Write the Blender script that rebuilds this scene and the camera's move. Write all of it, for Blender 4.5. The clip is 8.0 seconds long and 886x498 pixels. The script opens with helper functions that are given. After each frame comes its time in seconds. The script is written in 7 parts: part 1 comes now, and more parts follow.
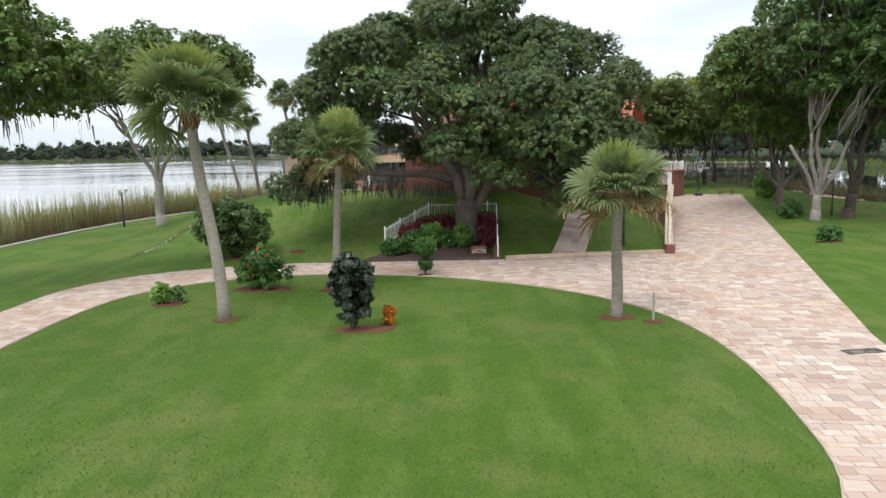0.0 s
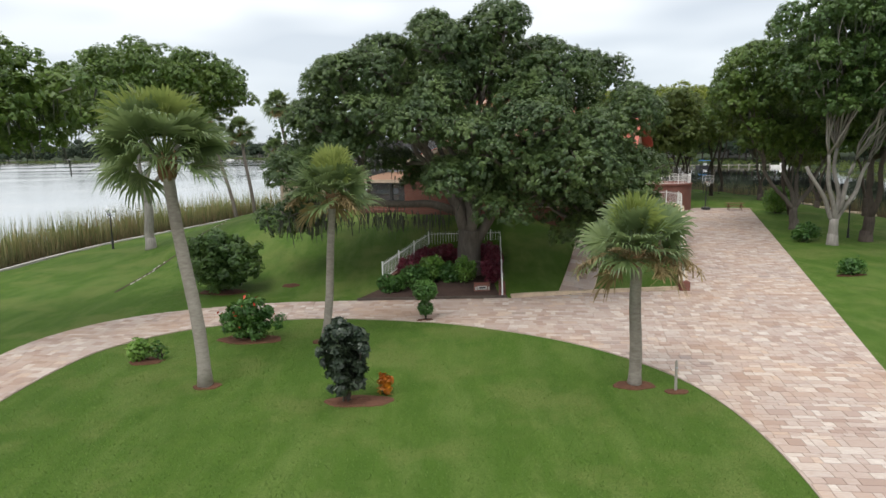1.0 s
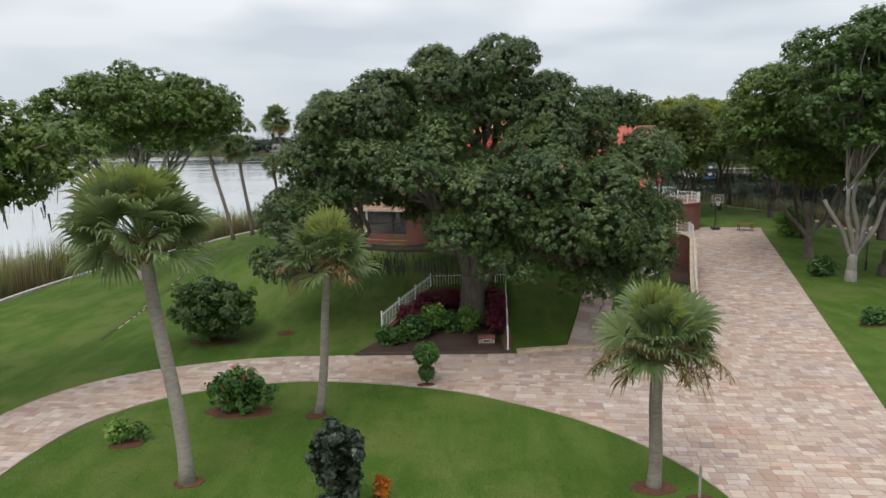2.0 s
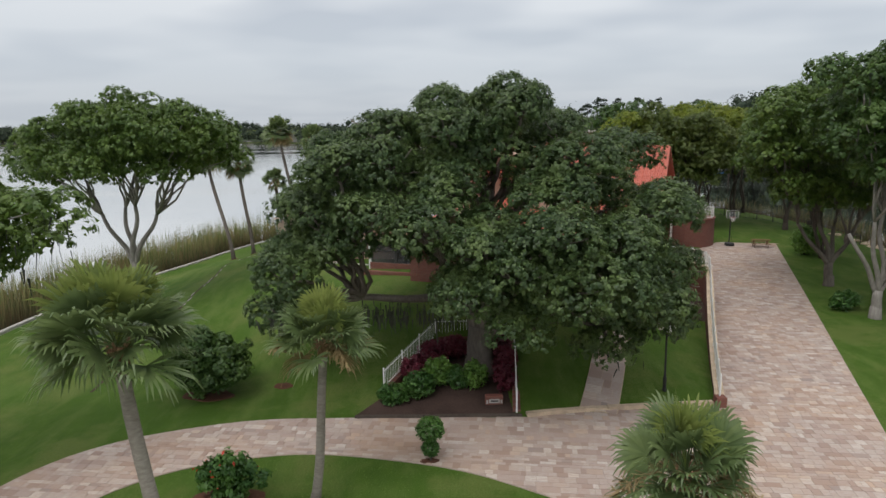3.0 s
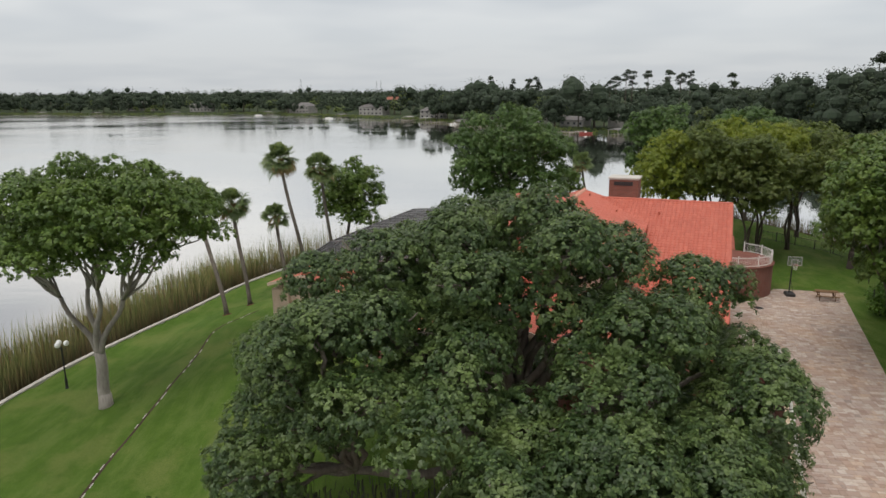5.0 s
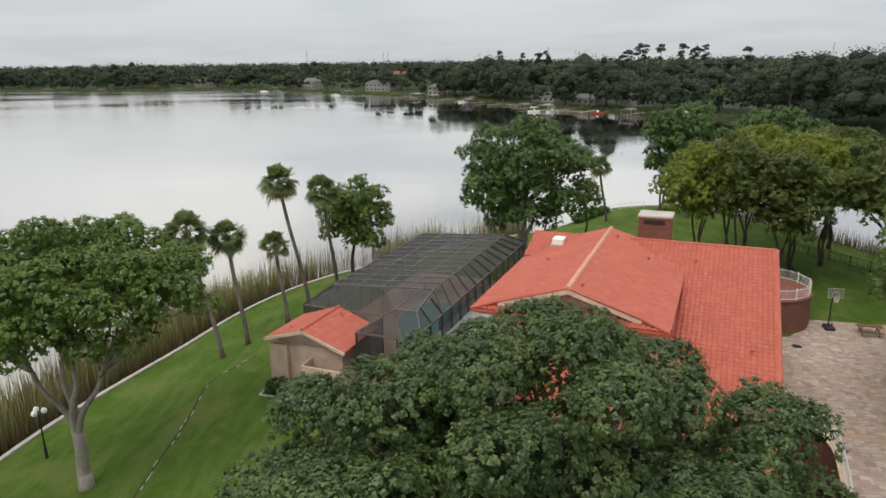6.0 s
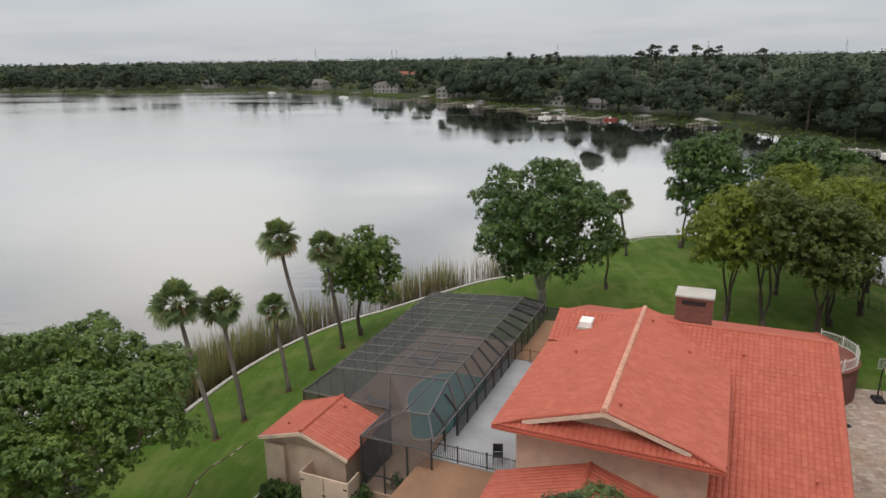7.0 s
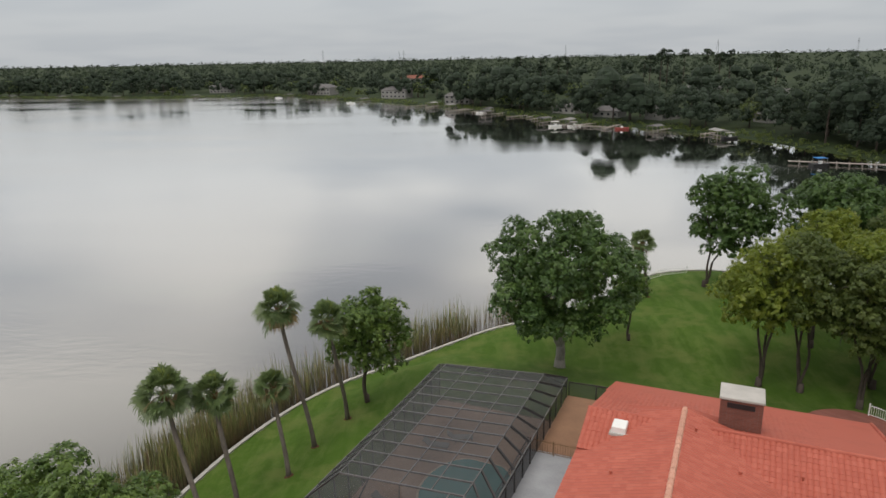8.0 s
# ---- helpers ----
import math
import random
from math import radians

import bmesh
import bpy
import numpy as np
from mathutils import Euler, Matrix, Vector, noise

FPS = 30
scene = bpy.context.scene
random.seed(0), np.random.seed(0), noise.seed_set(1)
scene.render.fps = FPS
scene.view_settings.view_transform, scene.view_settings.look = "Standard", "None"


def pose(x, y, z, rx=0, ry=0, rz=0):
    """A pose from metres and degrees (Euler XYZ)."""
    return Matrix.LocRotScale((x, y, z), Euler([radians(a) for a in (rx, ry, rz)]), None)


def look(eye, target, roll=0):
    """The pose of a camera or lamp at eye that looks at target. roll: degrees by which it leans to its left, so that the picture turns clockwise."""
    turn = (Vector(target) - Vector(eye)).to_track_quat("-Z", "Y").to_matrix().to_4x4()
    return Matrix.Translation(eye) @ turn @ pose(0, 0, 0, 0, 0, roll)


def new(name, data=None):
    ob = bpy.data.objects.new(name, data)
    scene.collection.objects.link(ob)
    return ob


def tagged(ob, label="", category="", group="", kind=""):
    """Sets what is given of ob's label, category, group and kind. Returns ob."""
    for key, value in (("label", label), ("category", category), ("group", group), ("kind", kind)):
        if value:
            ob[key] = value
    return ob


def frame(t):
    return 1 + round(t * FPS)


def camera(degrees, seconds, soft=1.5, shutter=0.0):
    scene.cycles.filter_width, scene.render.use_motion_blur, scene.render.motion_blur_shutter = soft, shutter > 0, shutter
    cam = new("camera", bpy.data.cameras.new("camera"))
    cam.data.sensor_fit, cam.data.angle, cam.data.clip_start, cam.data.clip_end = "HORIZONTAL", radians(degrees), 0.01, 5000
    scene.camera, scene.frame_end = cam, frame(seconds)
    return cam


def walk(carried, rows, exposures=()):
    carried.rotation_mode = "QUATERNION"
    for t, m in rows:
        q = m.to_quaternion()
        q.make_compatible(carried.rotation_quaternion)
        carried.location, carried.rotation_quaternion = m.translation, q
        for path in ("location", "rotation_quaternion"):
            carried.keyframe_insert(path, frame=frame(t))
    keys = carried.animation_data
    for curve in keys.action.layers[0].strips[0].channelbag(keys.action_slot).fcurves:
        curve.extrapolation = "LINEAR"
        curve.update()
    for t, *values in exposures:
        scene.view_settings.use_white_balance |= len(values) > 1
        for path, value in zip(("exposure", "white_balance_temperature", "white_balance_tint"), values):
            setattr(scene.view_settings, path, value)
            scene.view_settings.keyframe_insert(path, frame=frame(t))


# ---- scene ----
cam = camera(66.4, 8.0)

PATH = [
    (0, (0.117, -1.024, 5.714), (0.111, 0.955, 5.421), -1.1),
    (0.5, (0.111, 0.082, 6.507), (0.104, 2.06, 6.209), -1.1),
    (1, (0.111, 1.248, 7.349), (0.104, 3.226, 7.049), -1.1),
    (1.5, (0.12, 2.369, 8.414), (0.112, 4.346, 8.112), -1.0),
    (3, (0.189, 5.671, 12.488), (0.156, 7.639, 12.13), -0.8),
    (3.5, (0.256, 7.286, 13.816), (0.211, 9.251, 13.444), -1.0),
    (4, (0.307, 9.38, 15.459), (0.246, 11.338, 15.058), -1.0),
    (4.5, (0.336, 11.978, 16.72), (0.254, 13.932, 16.3), -0.6),
    (6, (-0.3, 20.013, 22.035), (-0.421, 21.936, 21.497), -0.8),
    (6.5, (-0.638, 22.865, 23.923), (-0.772, 24.785, 23.376), -0.8),
    (7, (-0.984, 25.724, 25.797), (-1.129, 27.642, 25.249), -0.9),
    (7.5, (-1.294, 28.533, 27.633), (-1.451, 30.449, 27.084), -1.0),
    (8, (-1.701, 31.28, 29.546), (-1.869, 33.196, 28.997), -1.2),
]
walk(cam, [(t, look(eye, target, roll)) for t, eye, target, roll in PATH],
     exposures=[(0, 0.5, 6150, 8), (1.0, 0.24, 6200, 8.5), (1.5, 0.12, 6230, 9), (3.0, -0.2, 6200, 10), (4.5, -0.14, 6450, 10), (6.0, -0.1, 6550, 10), (7.0, -0.24, 6480, 10), (8.0, -0.38, 6480, 10)])

# ---------------------------------------------------------------- sky and sun
SUN_ELEVATION, SUN_AZIMUTH = radians(55), radians(215)


def make_world():
    world = bpy.data.worlds.new("overcast_sky")
    scene.world = world
    world.use_nodes = True
    nt = world.node_tree
    nt.nodes.clear()
    n, ln = nt.nodes.new, nt.links.new
    out, bg = n("ShaderNodeOutputWorld"), n("ShaderNodeBackground")
    sky = n("ShaderNodeTexSky")
    sky.sky_type, sky.sun_disc = "NISHITA", False
    sky.sun_elevation, sky.sun_rotation = SUN_ELEVATION, SUN_AZIMUTH
    sky.dust_density, sky.air_density = 3.0, 1.0
    blue = n("ShaderNodeVectorMath")
    blue.operation = "SCALE"
    blue.inputs["Scale"].default_value = 0.10
    ln(sky.outputs[0], blue.inputs[0])
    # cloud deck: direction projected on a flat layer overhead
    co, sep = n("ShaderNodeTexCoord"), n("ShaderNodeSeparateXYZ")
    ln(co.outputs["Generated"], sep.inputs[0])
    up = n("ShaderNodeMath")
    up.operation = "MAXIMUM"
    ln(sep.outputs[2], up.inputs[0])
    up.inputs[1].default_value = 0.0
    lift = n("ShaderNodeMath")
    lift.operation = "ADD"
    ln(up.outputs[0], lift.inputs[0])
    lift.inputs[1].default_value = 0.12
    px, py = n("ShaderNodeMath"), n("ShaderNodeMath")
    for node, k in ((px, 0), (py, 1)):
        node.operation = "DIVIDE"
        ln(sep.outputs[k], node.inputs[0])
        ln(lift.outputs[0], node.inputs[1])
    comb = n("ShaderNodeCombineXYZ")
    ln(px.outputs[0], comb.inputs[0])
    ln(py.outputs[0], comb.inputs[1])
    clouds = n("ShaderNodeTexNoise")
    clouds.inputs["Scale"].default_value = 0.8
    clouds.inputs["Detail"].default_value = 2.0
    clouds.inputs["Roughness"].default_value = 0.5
    # cloud pattern shifted and turned to put bright patches in the lake's reflection
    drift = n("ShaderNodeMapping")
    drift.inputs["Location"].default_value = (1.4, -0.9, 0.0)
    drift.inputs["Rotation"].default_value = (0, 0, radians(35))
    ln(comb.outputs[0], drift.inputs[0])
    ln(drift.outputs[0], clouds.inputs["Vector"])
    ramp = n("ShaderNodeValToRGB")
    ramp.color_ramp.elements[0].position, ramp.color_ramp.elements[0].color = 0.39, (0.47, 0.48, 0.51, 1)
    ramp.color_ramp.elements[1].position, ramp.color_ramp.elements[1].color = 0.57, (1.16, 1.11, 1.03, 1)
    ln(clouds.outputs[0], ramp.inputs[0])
    mix = n("ShaderNodeMix")
    mix.data_type = "RGBA"
    mix.inputs[0].default_value = 0.85
    ln(blue.outputs[0], mix.inputs[6])
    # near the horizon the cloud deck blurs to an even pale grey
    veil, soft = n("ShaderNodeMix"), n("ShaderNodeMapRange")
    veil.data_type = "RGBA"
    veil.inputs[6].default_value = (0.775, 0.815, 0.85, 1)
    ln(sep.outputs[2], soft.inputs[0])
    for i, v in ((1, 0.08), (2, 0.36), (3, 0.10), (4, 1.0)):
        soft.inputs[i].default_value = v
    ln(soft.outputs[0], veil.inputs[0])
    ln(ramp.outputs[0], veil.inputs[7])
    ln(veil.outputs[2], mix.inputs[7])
    # an overcast sky is brighter overhead than at the horizon
    dome = n("ShaderNodeMath")
    dome.operation = "MULTIPLY_ADD"
    ln(up.outputs[0], dome.inputs[0])
    dome.inputs[1].default_value, dome.inputs[2].default_value = 0.8, 0.92
    lit = n("ShaderNodeVectorMath")
    lit.operation = "SCALE"
    ln(mix.outputs[2], lit.inputs[0])
    ln(dome.outputs[0], lit.inputs["Scale"])
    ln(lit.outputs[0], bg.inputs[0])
    bg.inputs[1].default_value = 1.0
    ln(bg.outputs[0], out.inputs[0])


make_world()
sun_data = bpy.data.lights.new("sun", "SUN")
sun_data.energy, sun_data.angle, sun_data.color = 1.3, radians(25), (1.0, 0.96, 0.9)
sun = new("sun", sun_data)
sun.matrix_world = look((0, 0, 60), (-20 * math.sin(SUN_AZIMUTH) * 1.0, -20 * math.cos(SUN_AZIMUTH), 60 - 20 * math.tan(SUN_ELEVATION)))


# ---------------------------------------------------------------- materials
class Nodes:
    """A short way to write a procedural material."""

    def __init__(self, name):
        self.m = bpy.data.materials.new(name)
        self.m.use_nodes = True
        self.t = self.m.node_tree
        self.b = self.t.nodes["Principled BSDF"]
        self.out = self.t.nodes["Material Output"]

    def n(self, kind, **sets):
        node = self.t.nodes.new("ShaderNode" + kind)
        for k, v in sets.items():
            node.inputs[k.replace("_", " ")].default_value = v
        return node

    def ln(self, a, b):
        self.t.links.new(a, b)
        return self

    def coords(self, scale=(1, 1, 1), rot=0.0):
        co, mp = self.n("NewGeometry"), self.n("Mapping")
        mp.inputs["Scale"].default_value = scale
        mp.inputs["Rotation"].default_value = (0, 0, rot)
        self.ln(co.outputs["Position"], mp.inputs[0])
        return mp.outputs[0]

    def noise(self, scale, detail=4.0, rough=0.55, vec=None):
        node = self.n("TexNoise", Scale=scale, Detail=detail, Roughness=rough)
        self.ln(vec if vec is not None else self.coords(), node.inputs["Vector"])
        return node.outputs[0]

    def ramp(self, fac, *stops):
        node = self.n("ValToRGB")
        el = node.color_ramp.elements
        while len(el) < len(stops):
            el.new(0.5)
        for e, (p, c) in zip(el, stops):
            e.position, e.color = p, (*c, 1)
        self.ln(fac, node.inputs[0])
        return node.outputs[0]

    def mix(self, fac, a, b, kind="MIX"):
        node = self.n("Mix")
        node.data_type, node.blend_type = "RGBA", kind
        for k, v in ((0, fac), (6, a), (7, b)):
            if isinstance(v, (int, float)):
                node.inputs[k].default_value = v
            elif isinstance(v, tuple):
                node.inputs[k].default_value = (*v, 1)
            else:
                self.ln(v, node.inputs[k])
        return node.outputs[2]

    def bump(self, height, strength=0.4, distance=0.02):
        node = self.n("Bump", Strength=strength, Distance=distance)
        self.ln(height, node.inputs["Height"])
        self.ln(node.outputs[0], self.b.inputs["Normal"])
        return self

    def done(self, color=None, rough=0.8, metal=0.0, spec=None):
        if isinstance(color, tuple):
            self.b.inputs["Base Color"].default_value = (*color, 1)
        elif color is not None:
            self.ln(color, self.b.inputs["Base Color"])
        self.b.inputs["Roughness"].default_value = rough
        self.b.inputs["Metallic"].default_value = metal
        if spec is not None:
            self.b.inputs["Specular IOR Level"].default_value = spec
        return self.m


def scaled(c, k):
    return tuple(min(1, v * k) for v in c)


def plain(name, c, rough=0.6, metal=0.0, scale=9.0, amount=0.25, bump=0.15):
    """A painted, cast or plastic surface with a little grime at two scales."""
    k = Nodes(name)
    fine, broad = k.noise(scale * 6), k.noise(scale * 0.35, 3)
    col = k.ramp(broad, (0.3, scaled(c, 1 - amount)), (0.7, scaled(c, 1 + amount * 0.4)))
    col = k.mix(0.35, col, k.ramp(fine, (0.35, scaled(c, 1 - amount)), (0.65, scaled(c, 1 + amount * 0.3))))
    if bump:
        k.bump(fine, bump, 0.01)
    return k.done(col, rough, metal)


def leaf_material(name, dark, mid, light, gloss=0.42, glow=0.25, drifts=0.6):
    """Leaves: each leaf its own tone, broad drifts of tone through the crown, some light let through."""
    k = Nodes(name)
    geo = k.n("NewGeometry")
    def between(a, b, q):
        return tuple(u + (v - u) * q for u, v in zip(a, b))

    tone = k.ramp(geo.outputs["Random Per Island"], (0.0, between(dark, mid, 0.35)), (0.6, mid), (1.0, between(mid, light, 0.5)))
    drift = k.noise(drifts, 3)
    col = k.mix(k.ramp(drift, (0.46, (0, 0, 0)), (0.68, (0.6, 0.6, 0.6))), tone, light)
    col = k.mix(k.ramp(k.noise(drifts * 2.3, 2), (0.36, (0.5, 0.5, 0.5)), (0.5, (0, 0, 0))), col, dark)
    k.done(col, gloss, spec=0.35)
    tr, sh = k.n("BsdfTranslucent"), k.n("MixShader", Fac=glow)
    k.ln(k.mix(0.5, col, scaled(light, 1.4)), tr.inputs[0])
    k.ln(k.b.outputs[0], sh.inputs[1]).ln(tr.outputs[0], sh.inputs[2]).ln(sh.outputs[0], k.out.inputs[0])
    return k.m


def bark(name, a, b, stretch=(6, 6, 1.4)):
    k = Nodes(name)
    v = k.coords(stretch)
    f, g = k.noise(1.6, 6, 0.65, v), k.noise(0.5, 3)
    col = k.mix(0.5, k.ramp(f, (0.32, a), (0.68, b)), k.ramp(g, (0.35, a), (0.65, b)))
    k.bump(f, 0.7, 0.04)
    return k.done(col, 0.95, spec=0.2)


def lawn_material():
    k = Nodes("lawn_grass")
    broad, mid, fine = k.noise(0.11, 3), k.noise(0.9, 4, 0.6), k.noise(14.0, 3, 0.7)
    blades = k.noise(60.0, 2, 0.7)
    col = k.ramp(mid, (0.30, (0.058, 0.110, 0.014)), (0.5, (0.082, 0.142, 0.020)), (0.72, (0.121, 0.174, 0.038)))
    col = k.mix(k.ramp(broad, (0.42, (0, 0, 0)), (0.66, (0.6, 0.6, 0.6))), col, (0.064, 0.126, 0.014))
    mown = k.noise(0.55, 5, 0.65, k.coords((1.9, 0.22, 1.0), 0.3))
    col = k.mix(k.ramp(mown, (0.41, (0.55, 0.55, 0.55)), (0.57, (0, 0, 0))), col, (0.048, 0.102, 0.011))
    swath = k.noise(0.5, 5, 0.65, k.coords((1.5, 0.35, 1.0), -0.35))
    col = k.mix(k.ramp(swath, (0.48, (0, 0, 0)), (0.63, (0.55, 0.55, 0.55))), col, (0.161, 0.208, 0.059))
    patch = k.noise(0.28, 5, 0.6)
    col = k.mix(k.ramp(patch, (0.50, (0, 0, 0)), (0.62, (0.7, 0.7, 0.7))), col, (0.167, 0.188, 0.058))
    col = k.mix(k.ramp(fine, (0.30, (0.75, 0.75, 0.75)), (0.62, (0, 0, 0))), col, (0.049, 0.099, 0.010))
    col = k.mix(k.ramp(blades, (0.35, (0.45, 0.45, 0.45)), (0.6, (0, 0, 0))), col, (0.043, 0.087, 0.010))
    # far away the sheet turns to rough scrub under the woods
    geo, sep = k.n("NewGeometry"), k.n("SeparateXYZ")
    k.ln(geo.outputs["Position"], sep.inputs[0])
    far = k.n("Math")
    far.operation = "GREATER_THAN"
    k.ln(sep.outputs[1], far.inputs[0])
    far.inputs[1].default_value = 135.0
    scrub = k.ramp(k.noise(0.03, 5, 0.7), (0.38, (0.022, 0.034, 0.015)), (0.58, (0.034, 0.050, 0.019)), (0.72, (0.056, 0.068, 0.028)))
    col = k.mix(far.outputs[0], col, scrub)
    k.bump(k.mix(0.5, fine, blades), 0.9, 0.05)
    return k.done(col, 0.9, spec=0.15)


def water_material():
    k = Nodes("lake_water")
    w1 = k.noise(0.4, 3, 0.5, k.coords((0.4, 1.0, 1.0), 0.25))
    w2 = k.noise(1.1, 3, 0.5, k.coords((0.5, 1.0, 1.0), 0.2))
    # patches of breeze; the open lake is more ruffled than the sheltered bay
    calm = k.noise(0.02, 4, 0.55, k.coords((0.35, 1.3, 1.0), 0.3))
    geo, sep, open_ = k.n("NewGeometry"), k.n("SeparateXYZ"), k.n("MapRange")
    k.ln(geo.outputs["Position"], sep.inputs[0]).ln(sep.outputs[0], open_.inputs[0])
    for i, v in ((1, 20.0), (2, -200.0), (3, 0.0), (4, 0.20)):
        open_.inputs[i].default_value = v
    wind = k.n("Math")
    wind.operation = "ADD"
    k.ln(calm, wind.inputs[0]).ln(open_.outputs[0], wind.inputs[1])
    amp = k.n("MapRange")
    k.ln(wind.outputs[0], amp.inputs[0])
    for i, v in ((1, 0.48), (2, 0.76), (3, 0.010), (4, 0.11)):
        amp.inputs[i].default_value = v
    gloss = k.n("MapRange")
    k.ln(wind.outputs[0], gloss.inputs[0])
    for i, v in ((1, 0.46), (2, 0.74), (3, 0.03), (4, 0.17)):
        gloss.inputs[i].default_value = v
    bump = k.n("Bump", Distance=0.6)
    k.ln(amp.outputs[0], bump.inputs["Strength"])
    k.ln(k.mix(0.4, w1, w2), bump.inputs["Height"])
    dif, glo, fr, sh = k.n("BsdfDiffuse"), k.n("BsdfGlossy"), k.n("MapRange"), k.n("MixShader")
    facing = k.n("LayerWeight", Blend=0.5)
    k.ln(facing.outputs["Facing"], fr.inputs[0])
    for i, v in ((1, 0.45), (2, 0.84), (3, 0.10), (4, 0.96)):
        fr.inputs[i].default_value = v
    dif.inputs[0].default_value = (0.06, 0.061, 0.058, 1)
    glo.inputs["Color"].default_value = (0.98, 0.97, 0.95, 1)
    k.ln(gloss.outputs[0], glo.inputs["Roughness"])
    k.ln(bump.outputs[0], glo.inputs["Normal"])
    k.ln(fr.outputs[0], sh.inputs[0]).ln(dif.outputs[0], sh.inputs[1]).ln(glo.outputs[0], sh.inputs[2]).ln(sh.outputs[0], k.out.inputs[0])
    return k.m


def paver_material():
    k = Nodes("travertine")
    info = k.n("ObjectInfo")
    geo = k.n("NewGeometry")
    add = k.n("Math")
    add.operation = "FRACT"
    s = k.n("Math")
    s.operation = "ADD"
    k.ln(info.outputs["Random"], s.inputs[0]).ln(geo.outputs["Random Per Island"], s.inputs[1]).ln(s.outputs[0], add.inputs[0])
    tone = k.ramp(add.outputs[0], (0.0, (0.30, 0.215, 0.178)), (0.25, (0.405, 0.325, 0.285)), (0.5, (0.465, 0.402, 0.362)), (0.68, (0.385, 0.298, 0.255)),
                  (0.84, (0.565, 0.515, 0.470)), (0.93, (0.48, 0.365, 0.285)), (1.0, (0.275, 0.230, 0.218)))
    veins = k.noise(5.0, 5, 0.65, k.coords((1.0, 3.0, 1.0)))
    col = k.mix(k.ramp(veins, (0.35, (0.5, 0.5, 0.5)), (0.62, (0, 0, 0))), tone, (0.342, 0.248, 0.200))
    stain = k.noise(0.22, 5, 0.6)
    col = k.mix(k.ramp(stain, (0.48, (0, 0, 0)), (0.68, (0.38, 0.38, 0.38))), col, (0.445, 0.282, 0.171))
    k.bump(k.noise(30, 4), 0.3, 0.006)
    return k.done(col, 0.75, spec=0.3)


def brick_material(name, a, b, mortar):
    k = Nodes(name)
    br = k.n("TexBrick", Scale=1.0, Mortar_Size=0.008, Bias=0.0)
    br.inputs["Brick Width"].default_value, br.inputs["Row Height"].default_value = 0.21, 0.075
    br.inputs["Color1"].default_value, br.inputs["Color2"].default_value = (*a, 1), (*b, 1)
    br.inputs["Mortar"].default_value = (*mortar, 1)
    geo, sep, comb, add = k.n("NewGeometry"), k.n("SeparateXYZ"), k.n("CombineXYZ"), k.n("Math")
    k.ln(geo.outputs["Position"], sep.inputs[0]).ln(sep.outputs[0], add.inputs[0]).ln(sep.outputs[1], add.inputs[1])
    k.ln(add.outputs[0], comb.inputs[0]).ln(sep.outputs[2], comb.inputs[1]).ln(comb.outputs[0], br.inputs["Vector"])
    col = k.mix(k.ramp(k.noise(0.8, 4), (0.4, (0, 0, 0)), (0.7, (0.4, 0.4, 0.4))), br.outputs[0], scaled(a, 0.6))
    k.bump(br.outputs["Fac"], 0.4, -0.01)
    return k.done(col, 0.9)


def tile_material(name, a, b, c):
    k = Nodes(name)
    geo, info, s, f = k.n("NewGeometry"), k.n("ObjectInfo"), k.n("Math"), k.n("Math")
    s.operation, f.operation = "ADD", "FRACT"
    k.ln(info.outputs["Random"], s.inputs[0]).ln(geo.outputs["Random Per Island"], s.inputs[1]).ln(s.outputs[0], f.inputs[0])
    tone = k.ramp(f.outputs[0], (0, a), (0.6, b), (1, c))
    st = k.noise(0.5, 5, 0.65)
    col = k.mix(k.ramp(st, (0.5, (0, 0, 0)), (0.78, (0.35, 0.35, 0.35))), tone, scaled(a, 0.62))
    k.bump(k.noise(40, 3), 0.2, 0.005)
    return k.done(col, 0.62)


def screen_material(name="insect_screen", cover=0.62):
    k = Nodes(name)
    tr, sh = k.n("BsdfTransparent"), k.n("MixShader", Fac=cover)
    weave = k.ramp(k.noise(2.0, 3), (0.3, (0.046, 0.047, 0.051)), (0.7, (0.076, 0.077, 0.082)))
    k.done(weave, 0.8, spec=0.3)
    k.ln(tr.outputs[0], sh.inputs[1]).ln(k.b.outputs[0], sh.inputs[2]).ln(sh.outputs[0], k.out.inputs[0])
    return k.m


def glass_material():
    k = Nodes("window_glass")
    k.done((0.03, 0.035, 0.04), 0.06, spec=0.8)
    return k.m


def acrylic_material():
    k = Nodes("clear_acrylic")
    tr, sh = k.n("BsdfTransparent"), k.n("MixShader", Fac=0.25)
    k.done((0.30, 0.32, 0.33), 0.15)
    k.ln(tr.outputs[0], sh.inputs[1]).ln(k.b.outputs[0], sh.inputs[2]).ln(sh.outputs[0], k.out.inputs[0])
    return k.m


def reed_material():
    k = Nodes("reed_blades")
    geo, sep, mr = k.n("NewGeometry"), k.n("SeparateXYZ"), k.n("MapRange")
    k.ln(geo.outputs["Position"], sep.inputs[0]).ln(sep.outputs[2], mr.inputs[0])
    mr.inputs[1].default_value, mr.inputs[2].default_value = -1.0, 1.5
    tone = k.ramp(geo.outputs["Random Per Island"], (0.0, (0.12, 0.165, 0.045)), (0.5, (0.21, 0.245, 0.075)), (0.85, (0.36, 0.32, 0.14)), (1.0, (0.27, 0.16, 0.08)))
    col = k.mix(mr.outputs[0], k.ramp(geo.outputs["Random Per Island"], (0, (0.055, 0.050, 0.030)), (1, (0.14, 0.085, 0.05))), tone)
    col = k.mix(k.ramp(k.noise(0.22, 2), (0.50, (0, 0, 0)), (0.66, (0.4, 0.4, 0.4))), col, (0.16, 0.09, 0.042))
    return k.done(col, 0.7)


